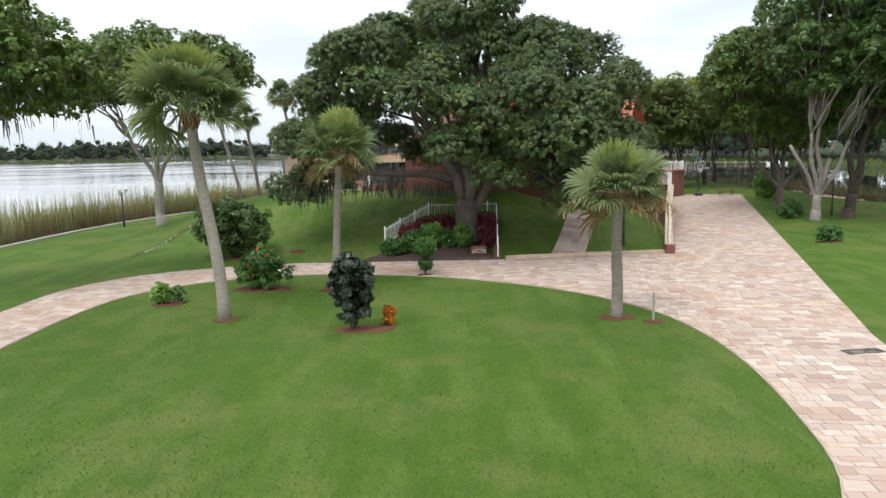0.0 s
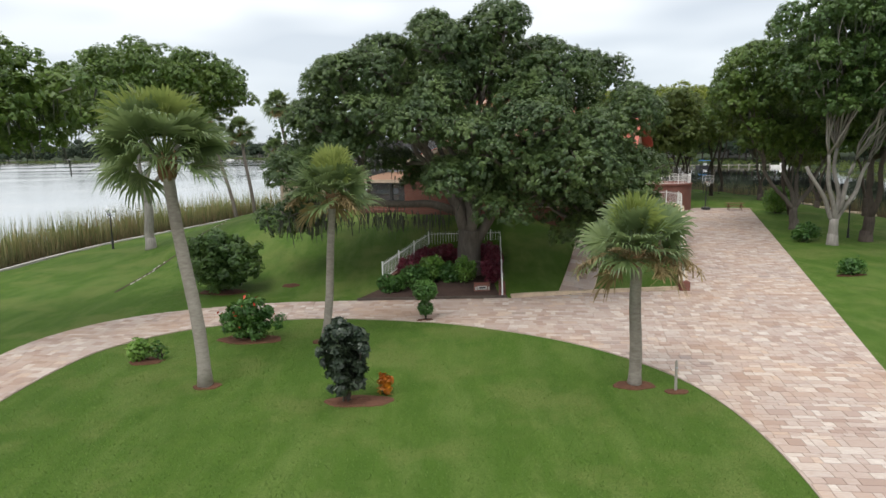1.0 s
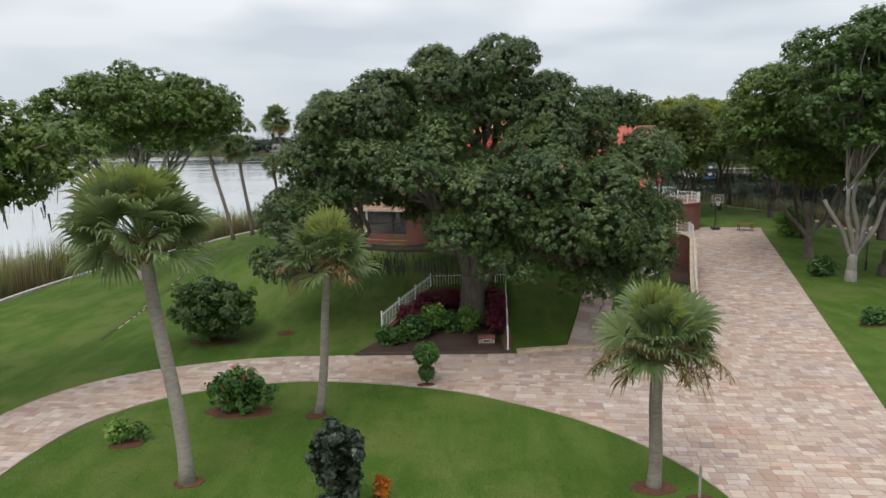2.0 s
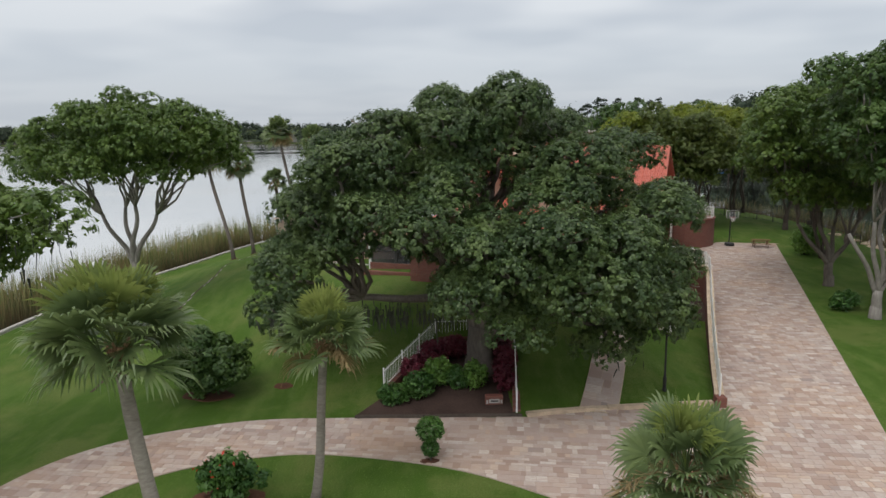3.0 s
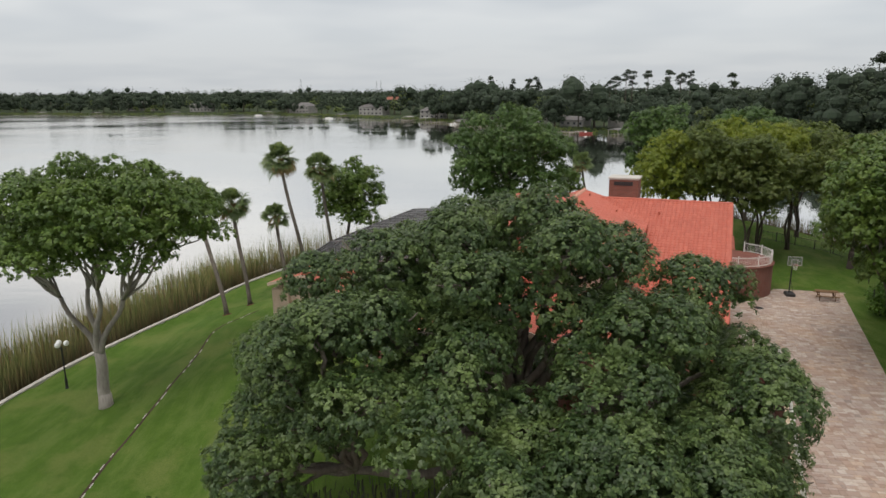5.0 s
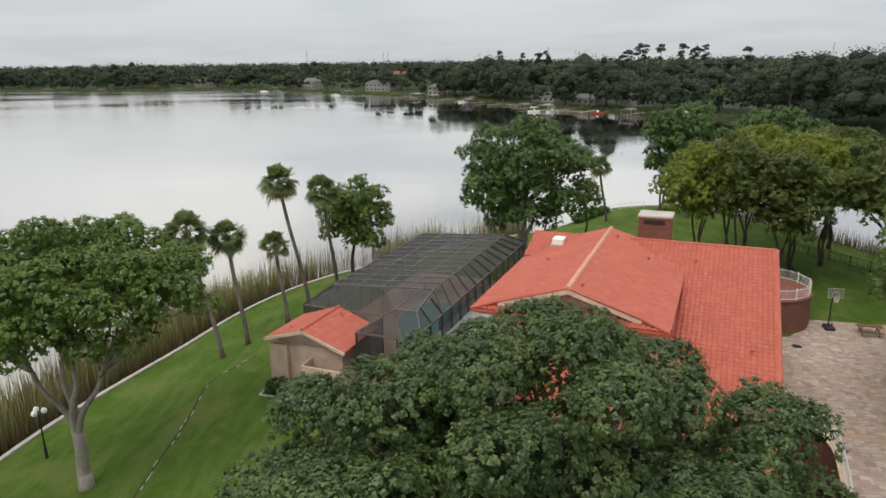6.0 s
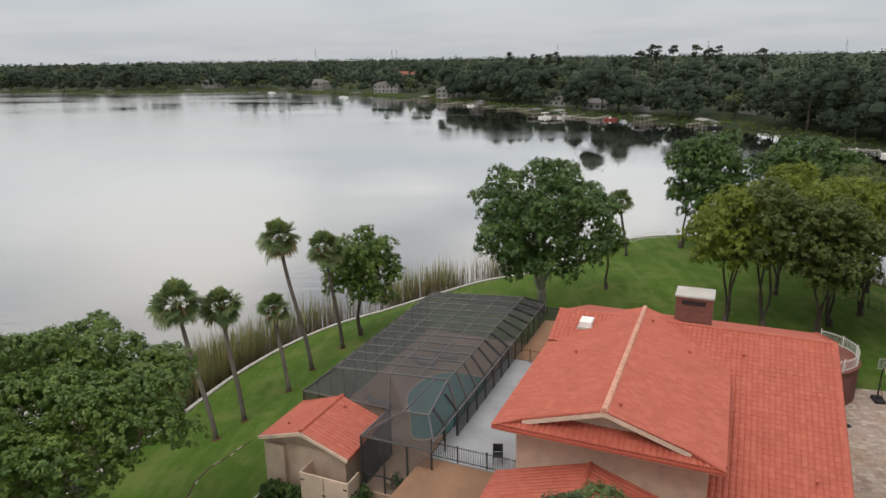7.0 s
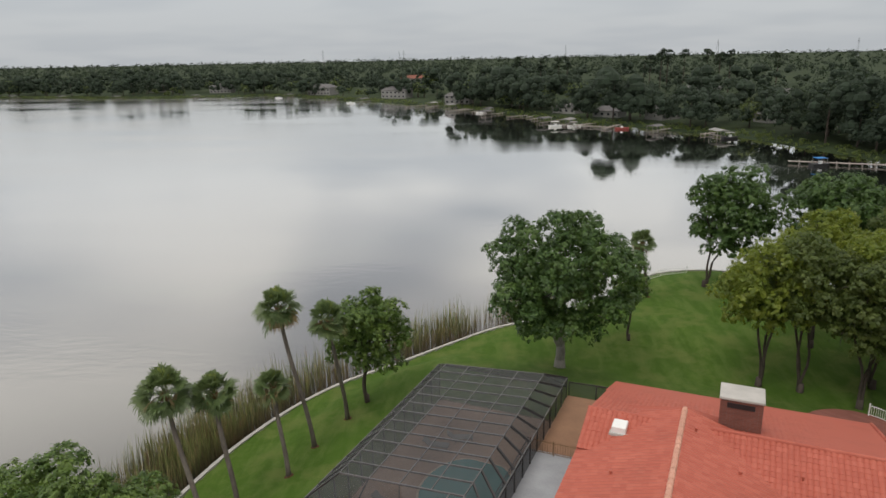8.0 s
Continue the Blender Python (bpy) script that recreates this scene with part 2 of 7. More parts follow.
M = dict(
    lawn=lawn_material(), water=water_material(), paver=paver_material(), screen=screen_material(), screen_wall=screen_material("wall_screen", 0.36), glass=glass_material(), reed=reed_material(),
    oak_leaf=leaf_material("oak_leaves", (0.020, 0.040, 0.015), (0.051, 0.092, 0.030), (0.180, 0.248, 0.075)),
    elm_leaf=leaf_material("lakeside_tree_leaves", (0.034, 0.072, 0.014), (0.080, 0.140, 0.026), (0.180, 0.255, 0.050)),
    dark_leaf=leaf_material("dark_tree_leaves", (0.026, 0.058, 0.016), (0.058, 0.115, 0.028), (0.135, 0.210, 0.050)),
    lime_leaf=leaf_material("yellow_green_leaves", (0.085, 0.125, 0.020), (0.165, 0.225, 0.034), (0.31, 0.34, 0.055), 0.42, 0.5),
    olive_leaf=leaf_material("olive_leaves", (0.048, 0.074, 0.021), (0.095, 0.135, 0.033), (0.18, 0.215, 0.058), 0.45, 0.45),
    shrub_leaf=leaf_material("shrub_leaves", (0.024, 0.069, 0.018), (0.054, 0.132, 0.028), (0.128, 0.240, 0.048)),
    bright_leaf=leaf_material("bright_shrub_leaves", (0.053, 0.128, 0.024), (0.112, 0.225, 0.039), (0.240, 0.375, 0.075)),
    black_leaf=leaf_material("glossy_dark_leaves", (0.015, 0.024, 0.018), (0.027, 0.045, 0.026), (0.063, 0.078, 0.045), 0.28, 0.1),
    red_leaf=leaf_material("maroon_leaves", (0.060, 0.012, 0.021), (0.128, 0.021, 0.039), (0.255, 0.053, 0.075)),
    croton_leaf=leaf_material("croton_leaves", (0.22, 0.03, 0.008), (0.50, 0.12, 0.012), (0.70, 0.36, 0.02)),
    frond=leaf_material("palm_fronds", (0.062, 0.100, 0.040), (0.118, 0.170, 0.064), (0.21, 0.265, 0.105), 0.35, 0.35),
    frond_young=leaf_material("young_palm_fronds", (0.09, 0.135, 0.035), (0.19, 0.245, 0.060), (0.30, 0.34, 0.10), 0.4, 0.35),
    frond_dry=leaf_material("dry_palm_fronds", (0.16, 0.11, 0.05), (0.27, 0.20, 0.095), (0.40, 0.31, 0.16), 0.7, 0.2),
    moss=leaf_material("hanging_moss", (0.036, 0.040, 0.030), (0.058, 0.062, 0.048), (0.085, 0.088, 0.070), 0.9, 0.2),
    wood_far=leaf_material("far_woods_leaves", (0.010, 0.021, 0.013), (0.021, 0.037, 0.020), (0.052, 0.072, 0.030), 0.7, 0.1, 0.05),
    # solid cores of far crowns; dark green stands in for shade between leaves
    shade_core=plain("crown_shade_green", (0.020, 0.036, 0.018), 0.9, scale=1.2, amount=0.5),
    flower=plain("red_petals", (0.6, 0.06, 0.03), 0.6),
    bark_grey=bark("grey_bark", (0.15, 0.135, 0.12), (0.34, 0.32, 0.29)),
    bark_oak=bark("oak_bark", (0.085, 0.072, 0.062), (0.20, 0.175, 0.15)),
    bark_dark=bark("dark_bark", (0.045, 0.036, 0.03), (0.11, 0.09, 0.075)),
    bark_palm=bark("palm_bark", (0.17, 0.145, 0.12), (0.36, 0.33, 0.29), (3, 3, 9)),
    boot=bark("palm_boots", (0.10, 0.055, 0.03), (0.25, 0.16, 0.09)),
    mulch=bark("red_mulch", (0.060, 0.028, 0.018), (0.155, 0.075, 0.045), (8, 8, 8)),
    soil=bark("dark_mulch", (0.035, 0.022, 0.018), (0.085, 0.055, 0.045), (8, 8, 8)),
    concrete=plain("concrete", (0.45, 0.43, 0.40), 0.9, scale=3),
    deck=plain("grey_deck_coating", (0.33, 0.34, 0.36), 0.7, scale=2),
    tan_roof=plain("tan_flat_roof", (0.264, 0.148, 0.088), 0.9, scale=2),
    stucco=plain("beige_stucco", (0.52, 0.40, 0.31), 0.9, scale=4),
    trim=plain("cream_trim", (0.66, 0.50, 0.40), 0.6, scale=4),
    white=plain("white_paint", (0.80, 0.80, 0.78), 0.4, scale=6, amount=0.12),
    black=plain("black_metal", (0.018, 0.018, 0.02), 0.45, scale=8),
    bronze=plain("bronze_aluminium", (0.05, 0.047, 0.046), 0.5, 0.2, scale=8),
    bronze_light=plain("weathered_aluminium", (0.16, 0.155, 0.155), 0.5, 0.3, scale=8),
    grey_wood=bark("weathered_wood", (0.22, 0.20, 0.18), (0.40, 0.37, 0.33), (14, 14, 1.5)),
    dock_wood=bark("dock_planks", (0.20, 0.17, 0.15), (0.36, 0.32, 0.29), (2, 14, 2)),
    brick=brick_material("red_brick", (0.165, 0.055, 0.040), (0.22, 0.080, 0.057), (0.17, 0.115, 0.095)),
    tile=tile_material("coral_roof_tile", (0.375, 0.084, 0.052), (0.405, 0.096, 0.060), (0.435, 0.112, 0.072)),
    pool=plain("pool_water_base", (0.10, 0.30, 0.29), 0.08, scale=1.5, bump=0.05),
    pool_deck=plain("pool_paving", (0.42, 0.29, 0.215), 0.85, scale=0.7, amount=0.45),
    limestone=plain("limestone_kerb", (0.58, 0.46, 0.33), 0.9, scale=5, amount=0.4),
    acrylic=acrylic_material(),
    grass=leaf_material("grass_blades", (0.070, 0.130, 0.022), (0.105, 0.178, 0.034), (0.16, 0.225, 0.06), 0.7, 0.3),
    ridge_cream=plain("weathered_ridge_tile", (0.62, 0.33, 0.24), 0.8, scale=5),
    globe=plain("opal_glass_globe", (0.82, 0.82, 0.82), 0.25, scale=5, amount=0.06),
    far_roof=plain("shingle_roof", (0.140, 0.133, 0.133), 0.9, scale=1),
    far_red=plain("red_shingle_roof", (0.231, 0.084, 0.056), 0.9, scale=1),
    far_wall=plain("pale_wall", (0.27, 0.262, 0.25), 0.9, scale=1),
    blue=plain("blue_canvas", (0.03, 0.17, 0.42), 0.8, scale=4),
    boat_red=plain("red_hull", (0.30, 0.06, 0.05), 0.4, scale=4),
    steel=plain("galvanised_steel", (0.35, 0.36, 0.38), 0.5, 0.5, scale=3),
    sand=plain("joint_sand", (0.42, 0.335, 0.285), 0.95, scale=6),
)


# ---------------------------------------------------------------- geometry helpers
rng = np.random.default_rng(7)


class Geo:
    """Collects faces; every shape is added in the coordinates of its thing."""

    def __init__(self):
        self.v, self.f = [], []

    def add(self, verts, faces):
        k = len(self.v)
        self.v += [tuple(map(float, p)) for p in verts]
        self.f += [tuple(i + k for i in face) for face in faces]
        return self

    def box(self, x0, y0, z0, x1, y1, z1):
        p = [(x, y, z) for z in (z0, z1) for x, y in ((x0, y0), (x1, y0), (x1, y1), (x0, y1))]
        return self.add(p, [(3, 2, 1, 0), (4, 5, 6, 7), (0, 1, 5, 4), (1, 2, 6, 5), (2, 3, 7, 6), (3, 0, 4, 7)])

    def soft_box(self, x0, y0, z0, x1, y1, z1, b=0.02):
        """A box with chamfered upright and upper edges."""
        ring = [(x0 + b, y0), (x1 - b, y0), (x1, y0 + b), (x1, y1 - b), (x1 - b, y1), (x0 + b, y1), (x0, y1 - b), (x0, y0 + b)]
        top = [(min(max(x, x0 + b), x1 - b), min(max(y, y0 + b), y1 - b)) for x, y in ring]
        p = [(x, y, z0) for x, y in ring] + [(x, y, z1 - b) for x, y in ring] + [(x, y, z1) for x, y in top]
        f = [tuple(range(7, -1, -1)), tuple(range(16, 24))]
        for r in (0, 8):
            f += [(r + i, r + (i + 1) % 8, r + 8 + (i + 1) % 8, r + 8 + i) for i in range(8)]
        return self.add(p, f)

    def prism(self, poly, z0, z1):
        """An upright prism; z0 and z1 are numbers or functions of x, y."""
        n = len(poly)
        lo = [(x, y, z0(x, y) if callable(z0) else z0) for x, y in poly]
        hi = [(x, y, z1(x, y) if callable(z1) else z1) for x, y in poly]
        return self.add(lo + hi, [tuple(range(n - 1, -1, -1)), tuple(range(n, 2 * n))] + [(i, (i + 1) % n, n + (i + 1) % n, n + i) for i in range(n)])

    def tube(self, pts, radii, n=8, cap=True):
        """A round bar along a path of points; one radius or one for each point."""
        pts = [Vector(p) for p in pts]
        if not hasattr(radii, "__len__"):
            radii = [radii] * len(pts)
        ring = []
        for i, p in enumerate(pts):
            d = (pts[min(i + 1, len(pts) - 1)] - pts[max(i - 1, 0)]).normalized()
            a = d.cross(Vector((0, 0, 1)) if abs(d.z) < 0.95 else Vector((1, 0, 0))).normalized()
            b = d.cross(a)
            ring += [p + (a * math.cos(2 * math.pi * j / n) + b * math.sin(2 * math.pi * j / n)) * radii[i] for j in range(n)]
        f = [(i * n + j, i * n + (j + 1) % n, (i + 1) * n + (j + 1) % n, (i + 1) * n + j) for i in range(len(pts) - 1) for j in range(n)]
        if cap:
            f += [tuple(range(n - 1, -1, -1)), tuple(range((len(pts) - 1) * n, len(pts) * n))]
        return self.add(ring, f)

    def bar(self, a, b, w, h=None):
        """A square bar from a to b."""
        a, b, h = Vector(a), Vector(b), h or w
        d = (b - a).normalized()
        s = d.cross(Vector((0, 0, 1)) if abs(d.z) < 0.95 else Vector((1, 0, 0))).normalized()
        u = s.cross(d)
        p = [e + s * (i * w / 2) + u * (j * h / 2) for e in (a, b) for i, j in ((-1, -1), (1, -1), (1, 1), (-1, 1))]
        return self.add(p, [(0, 1, 2, 3), (7, 6, 5, 4), (0, 4, 5, 1), (1, 5, 6, 2), (2, 6, 7, 3), (3, 7, 4, 0)])

    def lathe(self, profile, n=12, at=(0, 0, 0)):
        p = [(at[0] + r * math.cos(2 * math.pi * j / n), at[1] + r * math.sin(2 * math.pi * j / n), at[2] + z) for r, z in profile for j in range(n)]
        f = [(i * n + j, i * n + (j + 1) % n, (i + 1) * n + (j + 1) % n, (i + 1) * n + j) for i in range(len(profile) - 1) for j in range(n)]
        f += [tuple(range(n - 1, -1, -1)), tuple(range((len(profile) - 1) * n, len(profile) * n))]
        return self.add(p, f)

    def mesh(self, name, smooth=False):
        me = bpy.data.meshes.new(name)
        me.from_pydata(self.v, [], self.f)
        if smooth:
            me.shade_smooth()
        return me


def quads_mesh(name, verts, per=4):
    """A mesh of loose faces from an array of shape (faces, corners, 3)."""
    k = len(verts)
    me = bpy.data.meshes.new(name)
    me.vertices.add(k * per)
    me.vertices.foreach_set("co", np.ascontiguousarray(verts, np.float32).ravel())
    me.loops.add(k * per)
    me.loops.foreach_set("vertex_index", np.arange(k * per, dtype=np.int32))
    me.polygons.add(k)
    me.polygons.foreach_set("loop_start", np.arange(0, k * per, per, dtype=np.int32))
    me.update(calc_edges=True)
    return me


def thing(name, at, label, category, group="", kind="", turn=0.0):
    ob = new(name)
    ob.empty_display_size = 0.2
    ob.matrix_world = pose(at[0], at[1], at[2], 0, 0, turn)
    return tagged(ob, label, category, group, kind)


def part(name, geo, material, parent=None, label="", smooth=False, kind=""):
    me = geo.mesh(name, smooth) if isinstance(geo, Geo) else geo
    if material is not None and not me.materials:
        me.materials.append(M[material] if isinstance(material, str) else material)
    ob = new(name, me)
    ob.parent = parent
    return tagged(ob, label, kind=kind)


def spline(points, step=0.7, closed=False):
    """A smooth line through control points in the plan."""
    p = [np.array(q, float) for q in points]
    n, out = len(p), []
    for i in range(n if closed else n - 1):
        a, b = (p[(i - 1) % n], p[(i + 2) % n]) if closed else (p[max(i - 1, 0)], p[min(i + 2, n - 1)])
        c, d = p[i], p[(i + 1) % n]
        k = max(1, int(np.linalg.norm(d - c) / step))
        for j in range(k):
            t = j / k
            out.append(0.5 * (2 * c + (d - a) * t + (2 * a - 5 * c + 4 * d - b) * t**2 + (3 * c - a - 3 * d + b) * t**3))
    if not closed:
        out.append(p[-1])
    return np.array(out)


def inside(x, y, poly):
    """Even-odd test of points against a closed line, for arrays."""
    x, y = np.asarray(x, float), np.asarray(y, float)
    hit = np.zeros(x.shape, bool)
    a = np.asarray(poly)
    b = np.roll(a, -1, 0)
    for (x0, y0), (x1, y1) in zip(a, b):
        if y0 != y1:
            hit ^= ((y0 > y) != (y1 > y)) & (x < (x1 - x0) * (y - y0) / (y1 - y0) + x0)
    return hit


def from_line(x, y, line, closed=False):
    """Distance of points from a line of points, for arrays."""
    x, y = np.asarray(x, float), np.asarray(y, float)
    best = np.full(x.shape, 1e9)
    a = np.asarray(line)
    b = np.roll(a, -1, 0)
    for k in range(len(a) - (0 if closed else 1)):
        d = b[k] - a[k]
        t = np.clip(((x - a[k][0]) * d[0] + (y - a[k][1]) * d[1]) / max(d @ d, 1e-9), 0, 1)
        best = np.minimum(best, np.hypot(x - a[k][0] - t * d[0], y - a[k][1] - t * d[1]))
    return best


def smooth01(t):
    t = np.clip(t, 0, 1)
    return t * t * (3 - 2 * t)


# ---------------------------------------------------------------- the plan
# the house stands askew: its own axes along and across the main ridge
HOUSE = np.array([3.93, 52.48])
HU, HV = np.array([0.9444, -0.3288]), np.array([0.3288, 0.9444])
HOUSE_TURN = math.degrees(math.atan2(HU[1], HU[0]))


def hw(u, v):
    """House axes to the plan."""
    p = HOUSE + u * HU + v * HV
    return float(p[0]), float(p[1])


SEAWALL = spline([(-34, -40), (-31, 0), (-29.6, 30), (-29, 43.3), (-28.8, 50), (-28, 57), (-26.4, 63.5), (-24.7, 69.5), (-22.9, 76.7), (-20.2, 83.2),
                  (-16.6, 88.6), (-11.8, 93.2), (-6.5, 98.6), (-1.6, 103), (4.6, 106.5), (11, 112), (16, 119), (20.5, 123.2), (28, 124.5), (36, 121)], 1.0)
COVE = spline([(36, 121), (42, 112), (46, 100), (47.5, 88), (46, 78), (46.5, 66), (50, 52), (57, 40), (70, 30), (92, 24)], 2.0)
FAR_SHORE = spline([(92, 24), (104, 60), (98, 120), (100, 170), (112, 205), (103, 226), (84, 285), (70, 303), (51, 328), (29, 348), (-11, 416), (-71, 494), (-140, 560),
                    (-200, 612), (-231, 603), (-332, 604), (-466, 645), (-700, 640), (-1000, 500)], 8.0)
LAKE = np.vstack([SEAWALL, COVE[1:], FAR_SHORE[1:], [(-1200, 0), (-1200, -300), (-34, -300)]])
LAKE_Z = -1.0
WALL_LINE = spline([(11.95, 34.35), (13.7, 39.8), (15.5, 45.2), (16.9, 49.2), (17.7, 51.8), (17.6, 53.4), (16.8, 54.8), (15.6, 55.6)], 0.6)
ROAD_OUT = spline([(-16.4, 23.9), (-16.3, 27.0), (-15.3, 29.4), (-13.5, 31.2), (-11.0, 32.4), (-8.3, 33.15), (-5.3, 33.3), (-2.4, 33.3), (2.6, 33.3)], 0.6)
ROAD_IN = spline([(-13.35, 20.5), (-13.1, 24.9), (-12.0, 27.2), (-10.1, 28.85), (-7.4, 29.8), (-4.6, 29.95), (-0.2, 28.9), (2.7, 27.3), (4.8, 25.6), (6.45, 23.5), (7.6, 20.9),
                  (8.0, 17.4), (7.55, 13.0), (6.45, 9.2), (3.2, 5.6), (-2, 4.4), (-7, 5.8), (-10.6, 9.4), (-12.8, 15.0)], 0.6, True)
DRIVE_RIGHT = [(10.6, -14), (10.8, 0), (11.2, 10), (12.35, 17.0), (13.65, 20.9), (18.9, 35.2), (24.9, 51.6), (33.4, 75.0)]
DRIVE = np.vstack([ROAD_OUT, [(3.1, 33.35), (5.6, 33.75), (8.5, 34.1), (11.9, 34.4)], WALL_LINE[1:], [(17.9, 61.6), (20.9, 69.9), (22.3, 72.5), (24.5, 72.6), (27.2, 75.6), (27.8, 76.4), (33.6, 75.2)],
                   spline(DRIVE_RIGHT, 1.5)[::-1], [(-2, -14), (-10, 0.5), (-14.6, 8), (-16.6, 15)]])
BED = np.array([(-4.2, 33.4), (-3.1, 35.1), (-2.0, 37.6), (-0.8, 40.1), (3.2, 40.2), (2.75, 33.4)])


def height(x, y):
    """The ground: flat round the drive, a mound under the house, the lake bed."""
    x, y = np.asarray(x, float), np.asarray(y, float)
    du, dv = (x - HOUSE[0]) * HU[0] + (y - HOUSE[1]) * HU[1], (x - HOUSE[0]) * HV[0] + (y - HOUSE[1]) * HV[1]
    front = -8.5 + 0.45 * np.clip(-9.0 - du, 0, 9)
    d = np.hypot(np.maximum(np.maximum(-17.0 - 3.0 * smooth01((dv + 6) / 8) - du, du - 13), 0), np.maximum(np.maximum(front - dv, dv - 27), 0))
    z = (2.75 - 0.05 * np.clip(-6.0 - du, 0, 14)) * (1 - smooth01(d / 11.8))
    z = z + 0.45 * np.exp(-(((x - 14) / 9) ** 2 + ((y - 100) / 5) ** 2)) + 0.5 * smooth01((y - 70) / 14) * smooth01((x + 29) / 6) * (y < 125)
    drive = inside(x, y, DRIVE)
    east = x > 11.9 + 0.35 * (y - 34.4)
    edge = from_line(x, y, DRIVE, True)
    z = np.where(east & ~drive, np.minimum(z, 0.15 * smooth01(edge / 4)), z)
    z = np.where(y < 130, np.minimum(z, 0.05 + 0.27 * edge), z)
    z = np.where(drive, 0.0, z)
    z = np.where((du > -18.3) & (du < -8.9) & (dv > 4.3) & (dv < 22.3) | (du > -12.6) & (du < -8.9) & (dv > 0.9) & (dv < 5), np.minimum(z, 2.4), z)
    z = np.where(inside(x, y, BED), 0.04 + 0.10 * (y - 33.3), z)
    lake = inside(x, y, LAKE)
    shore = from_line(x, y, np.vstack([SEAWALL]))
    bank = from_line(x, y, np.vstack([COVE, FAR_SHORE]))
    near = np.minimum(shore, bank)
    z = np.where(~lake & (y < 135) & (x < 60), z * smooth01(shore / 5.0) - 0.16 * (1 - smooth01(shore / 5.0)), z)
    z = np.where(~lake & (bank < 6), np.minimum(z, -0.85 + 0.14 * bank), z)
    inland = np.where(~lake & ((y > 135) | (x > 85)), 0.0 + 4.0 * smooth01(bank / 300) , 0)
    z = z + inland
    z = np.where(lake, np.where(shore < bank, -3.0 * np.clip(shore / 0.35, 0, 1) - 0.16, -0.9 - 0.25 * np.minimum(bank, 8)), z)
    return z


SHEET = {}


def ground_at(x, y):
    """The height of the built ground sheet at a place."""
    xs, ys, gz_ = SHEET["xs"], SHEET["ys"], SHEET["z"]
    i, j = int(np.clip(np.searchsorted(xs, x) - 1, 0, len(xs) - 2)), int(np.clip(np.searchsorted(ys, y) - 1, 0, len(ys) - 2))
    a, b = (x - xs[i]) / (xs[i + 1] - xs[i]), (y - ys[j]) / (ys[j + 1] - ys[j])
    return float((gz_[j, i] * (1 - a) + gz_[j, i + 1] * a) * (1 - b) + (gz_[j + 1, i] * (1 - a) + gz_[j + 1, i + 1] * a) * b)


# ---------------------------------------------------------------- ground, lake, seawall
def axis(edges):
    out = []
    for a, b, s in edges:
        out += list(np.arange(a, b, s))
    return np.array(out + [edges[-1][1]])


def build_ground():
    xs = axis([(-4500, -1200, 300), (-1200, -300, 45), (-300, -60, 12), (-60, -33, 3), (-33, 36, 0.45), (36, 62, 1.3), (62, 130, 4), (130, 400, 15), (400, 4500, 250)])
    ys = axis([(-400, -40, 60), (-40, 6, 4), (6, 64, 0.45), (64, 128, 0.7), (128, 150, 2), (150, 700, 9), (700, 1200, 40), (1200, 4700, 250)])
    gx, gy = np.meshgrid(xs, ys)
    gz = height(gx, gy)
    SHEET.update(xs=xs, ys=ys, z=gz)
    nx, ny = len(xs), len(ys)
    co = np.stack([gx, gy, gz], -1).reshape(-1, 3)
    i = (np.arange(ny - 1)[:, None] * nx + np.arange(nx - 1)).ravel()
    loops = np.stack([i, i + 1, i + nx + 1, i + nx], -1).ravel()
    me = bpy.data.meshes.new("ground")
    me.vertices.add(len(co))
    me.vertices.foreach_set("co", co.astype(np.float32).ravel())
    me.loops.add(len(loops))
    me.loops.foreach_set("vertex_index", loops.astype(np.int32))
    me.polygons.add(len(loops) // 4)
    me.polygons.foreach_set("loop_start", np.arange(0, len(loops), 4, dtype=np.int32))
    me.update(calc_edges=True)
    me.shade_smooth()
    tagged(part("ground", me, "lawn"), "mown green lawn rising to a mound under the house", "lawn", kind="structure")


build_ground()
tagged(part("water", Geo().add([(-4400, -380, LAKE_Z), (4400, -380, LAKE_Z), (4400, 690, LAKE_Z), (-4400, 690, LAKE_Z)], [(0, 1, 2, 3)]), "water"),
       "calm grey lake reflecting the overcast sky", "lake", kind="structure")


def ribbon(line, width, top, depth, geo=None):
    """A kerb or cap that follows a line in the plan; top is a function of x, y."""
    geo = geo or Geo()
    line = np.asarray(line)
    d = np.gradient(line, axis=0)
    d /= np.linalg.norm(d, axis=1)[:, None]
    side = np.stack([-d[:, 1], d[:, 0]], -1) * width / 2
    v, f = [], []
    for k, (p, s) in enumerate(zip(line, side)):
        za, zb = (top(*(p + s)), top(*(p - s))) if callable(top) else (top, top)
        v += [(*(p + s), za), (*(p - s), zb), (*(p - s), zb - depth), (*(p + s), za - depth)]
        if k:
            a, b = 4 * k - 4, 4 * k
            f += [(a + i, a + (i + 1) % 4, b + (i + 1) % 4, b + i) for i in range(4)]
    f += [(0, 1, 2, 3), tuple(len(v) - 4 + i for i in (3, 2, 1, 0))]
    return geo.add(v, f)


seawall = thing("seawall", (0, 0, 0), "pale concrete seawall cap along the lake edge", "seawall", kind="structure")
line = SEAWALL[SEAWALL[:, 1] > -20]
cap_len = 6
for k in range(0, len(line) - 1, cap_len):
    part("cap_section", ribbon(line[k : k + cap_len + 1], 0.32, -0.07, 1.9), "concrete", seawall)

# ---------------------------------------------------------------- drive, walkway, retaining walls


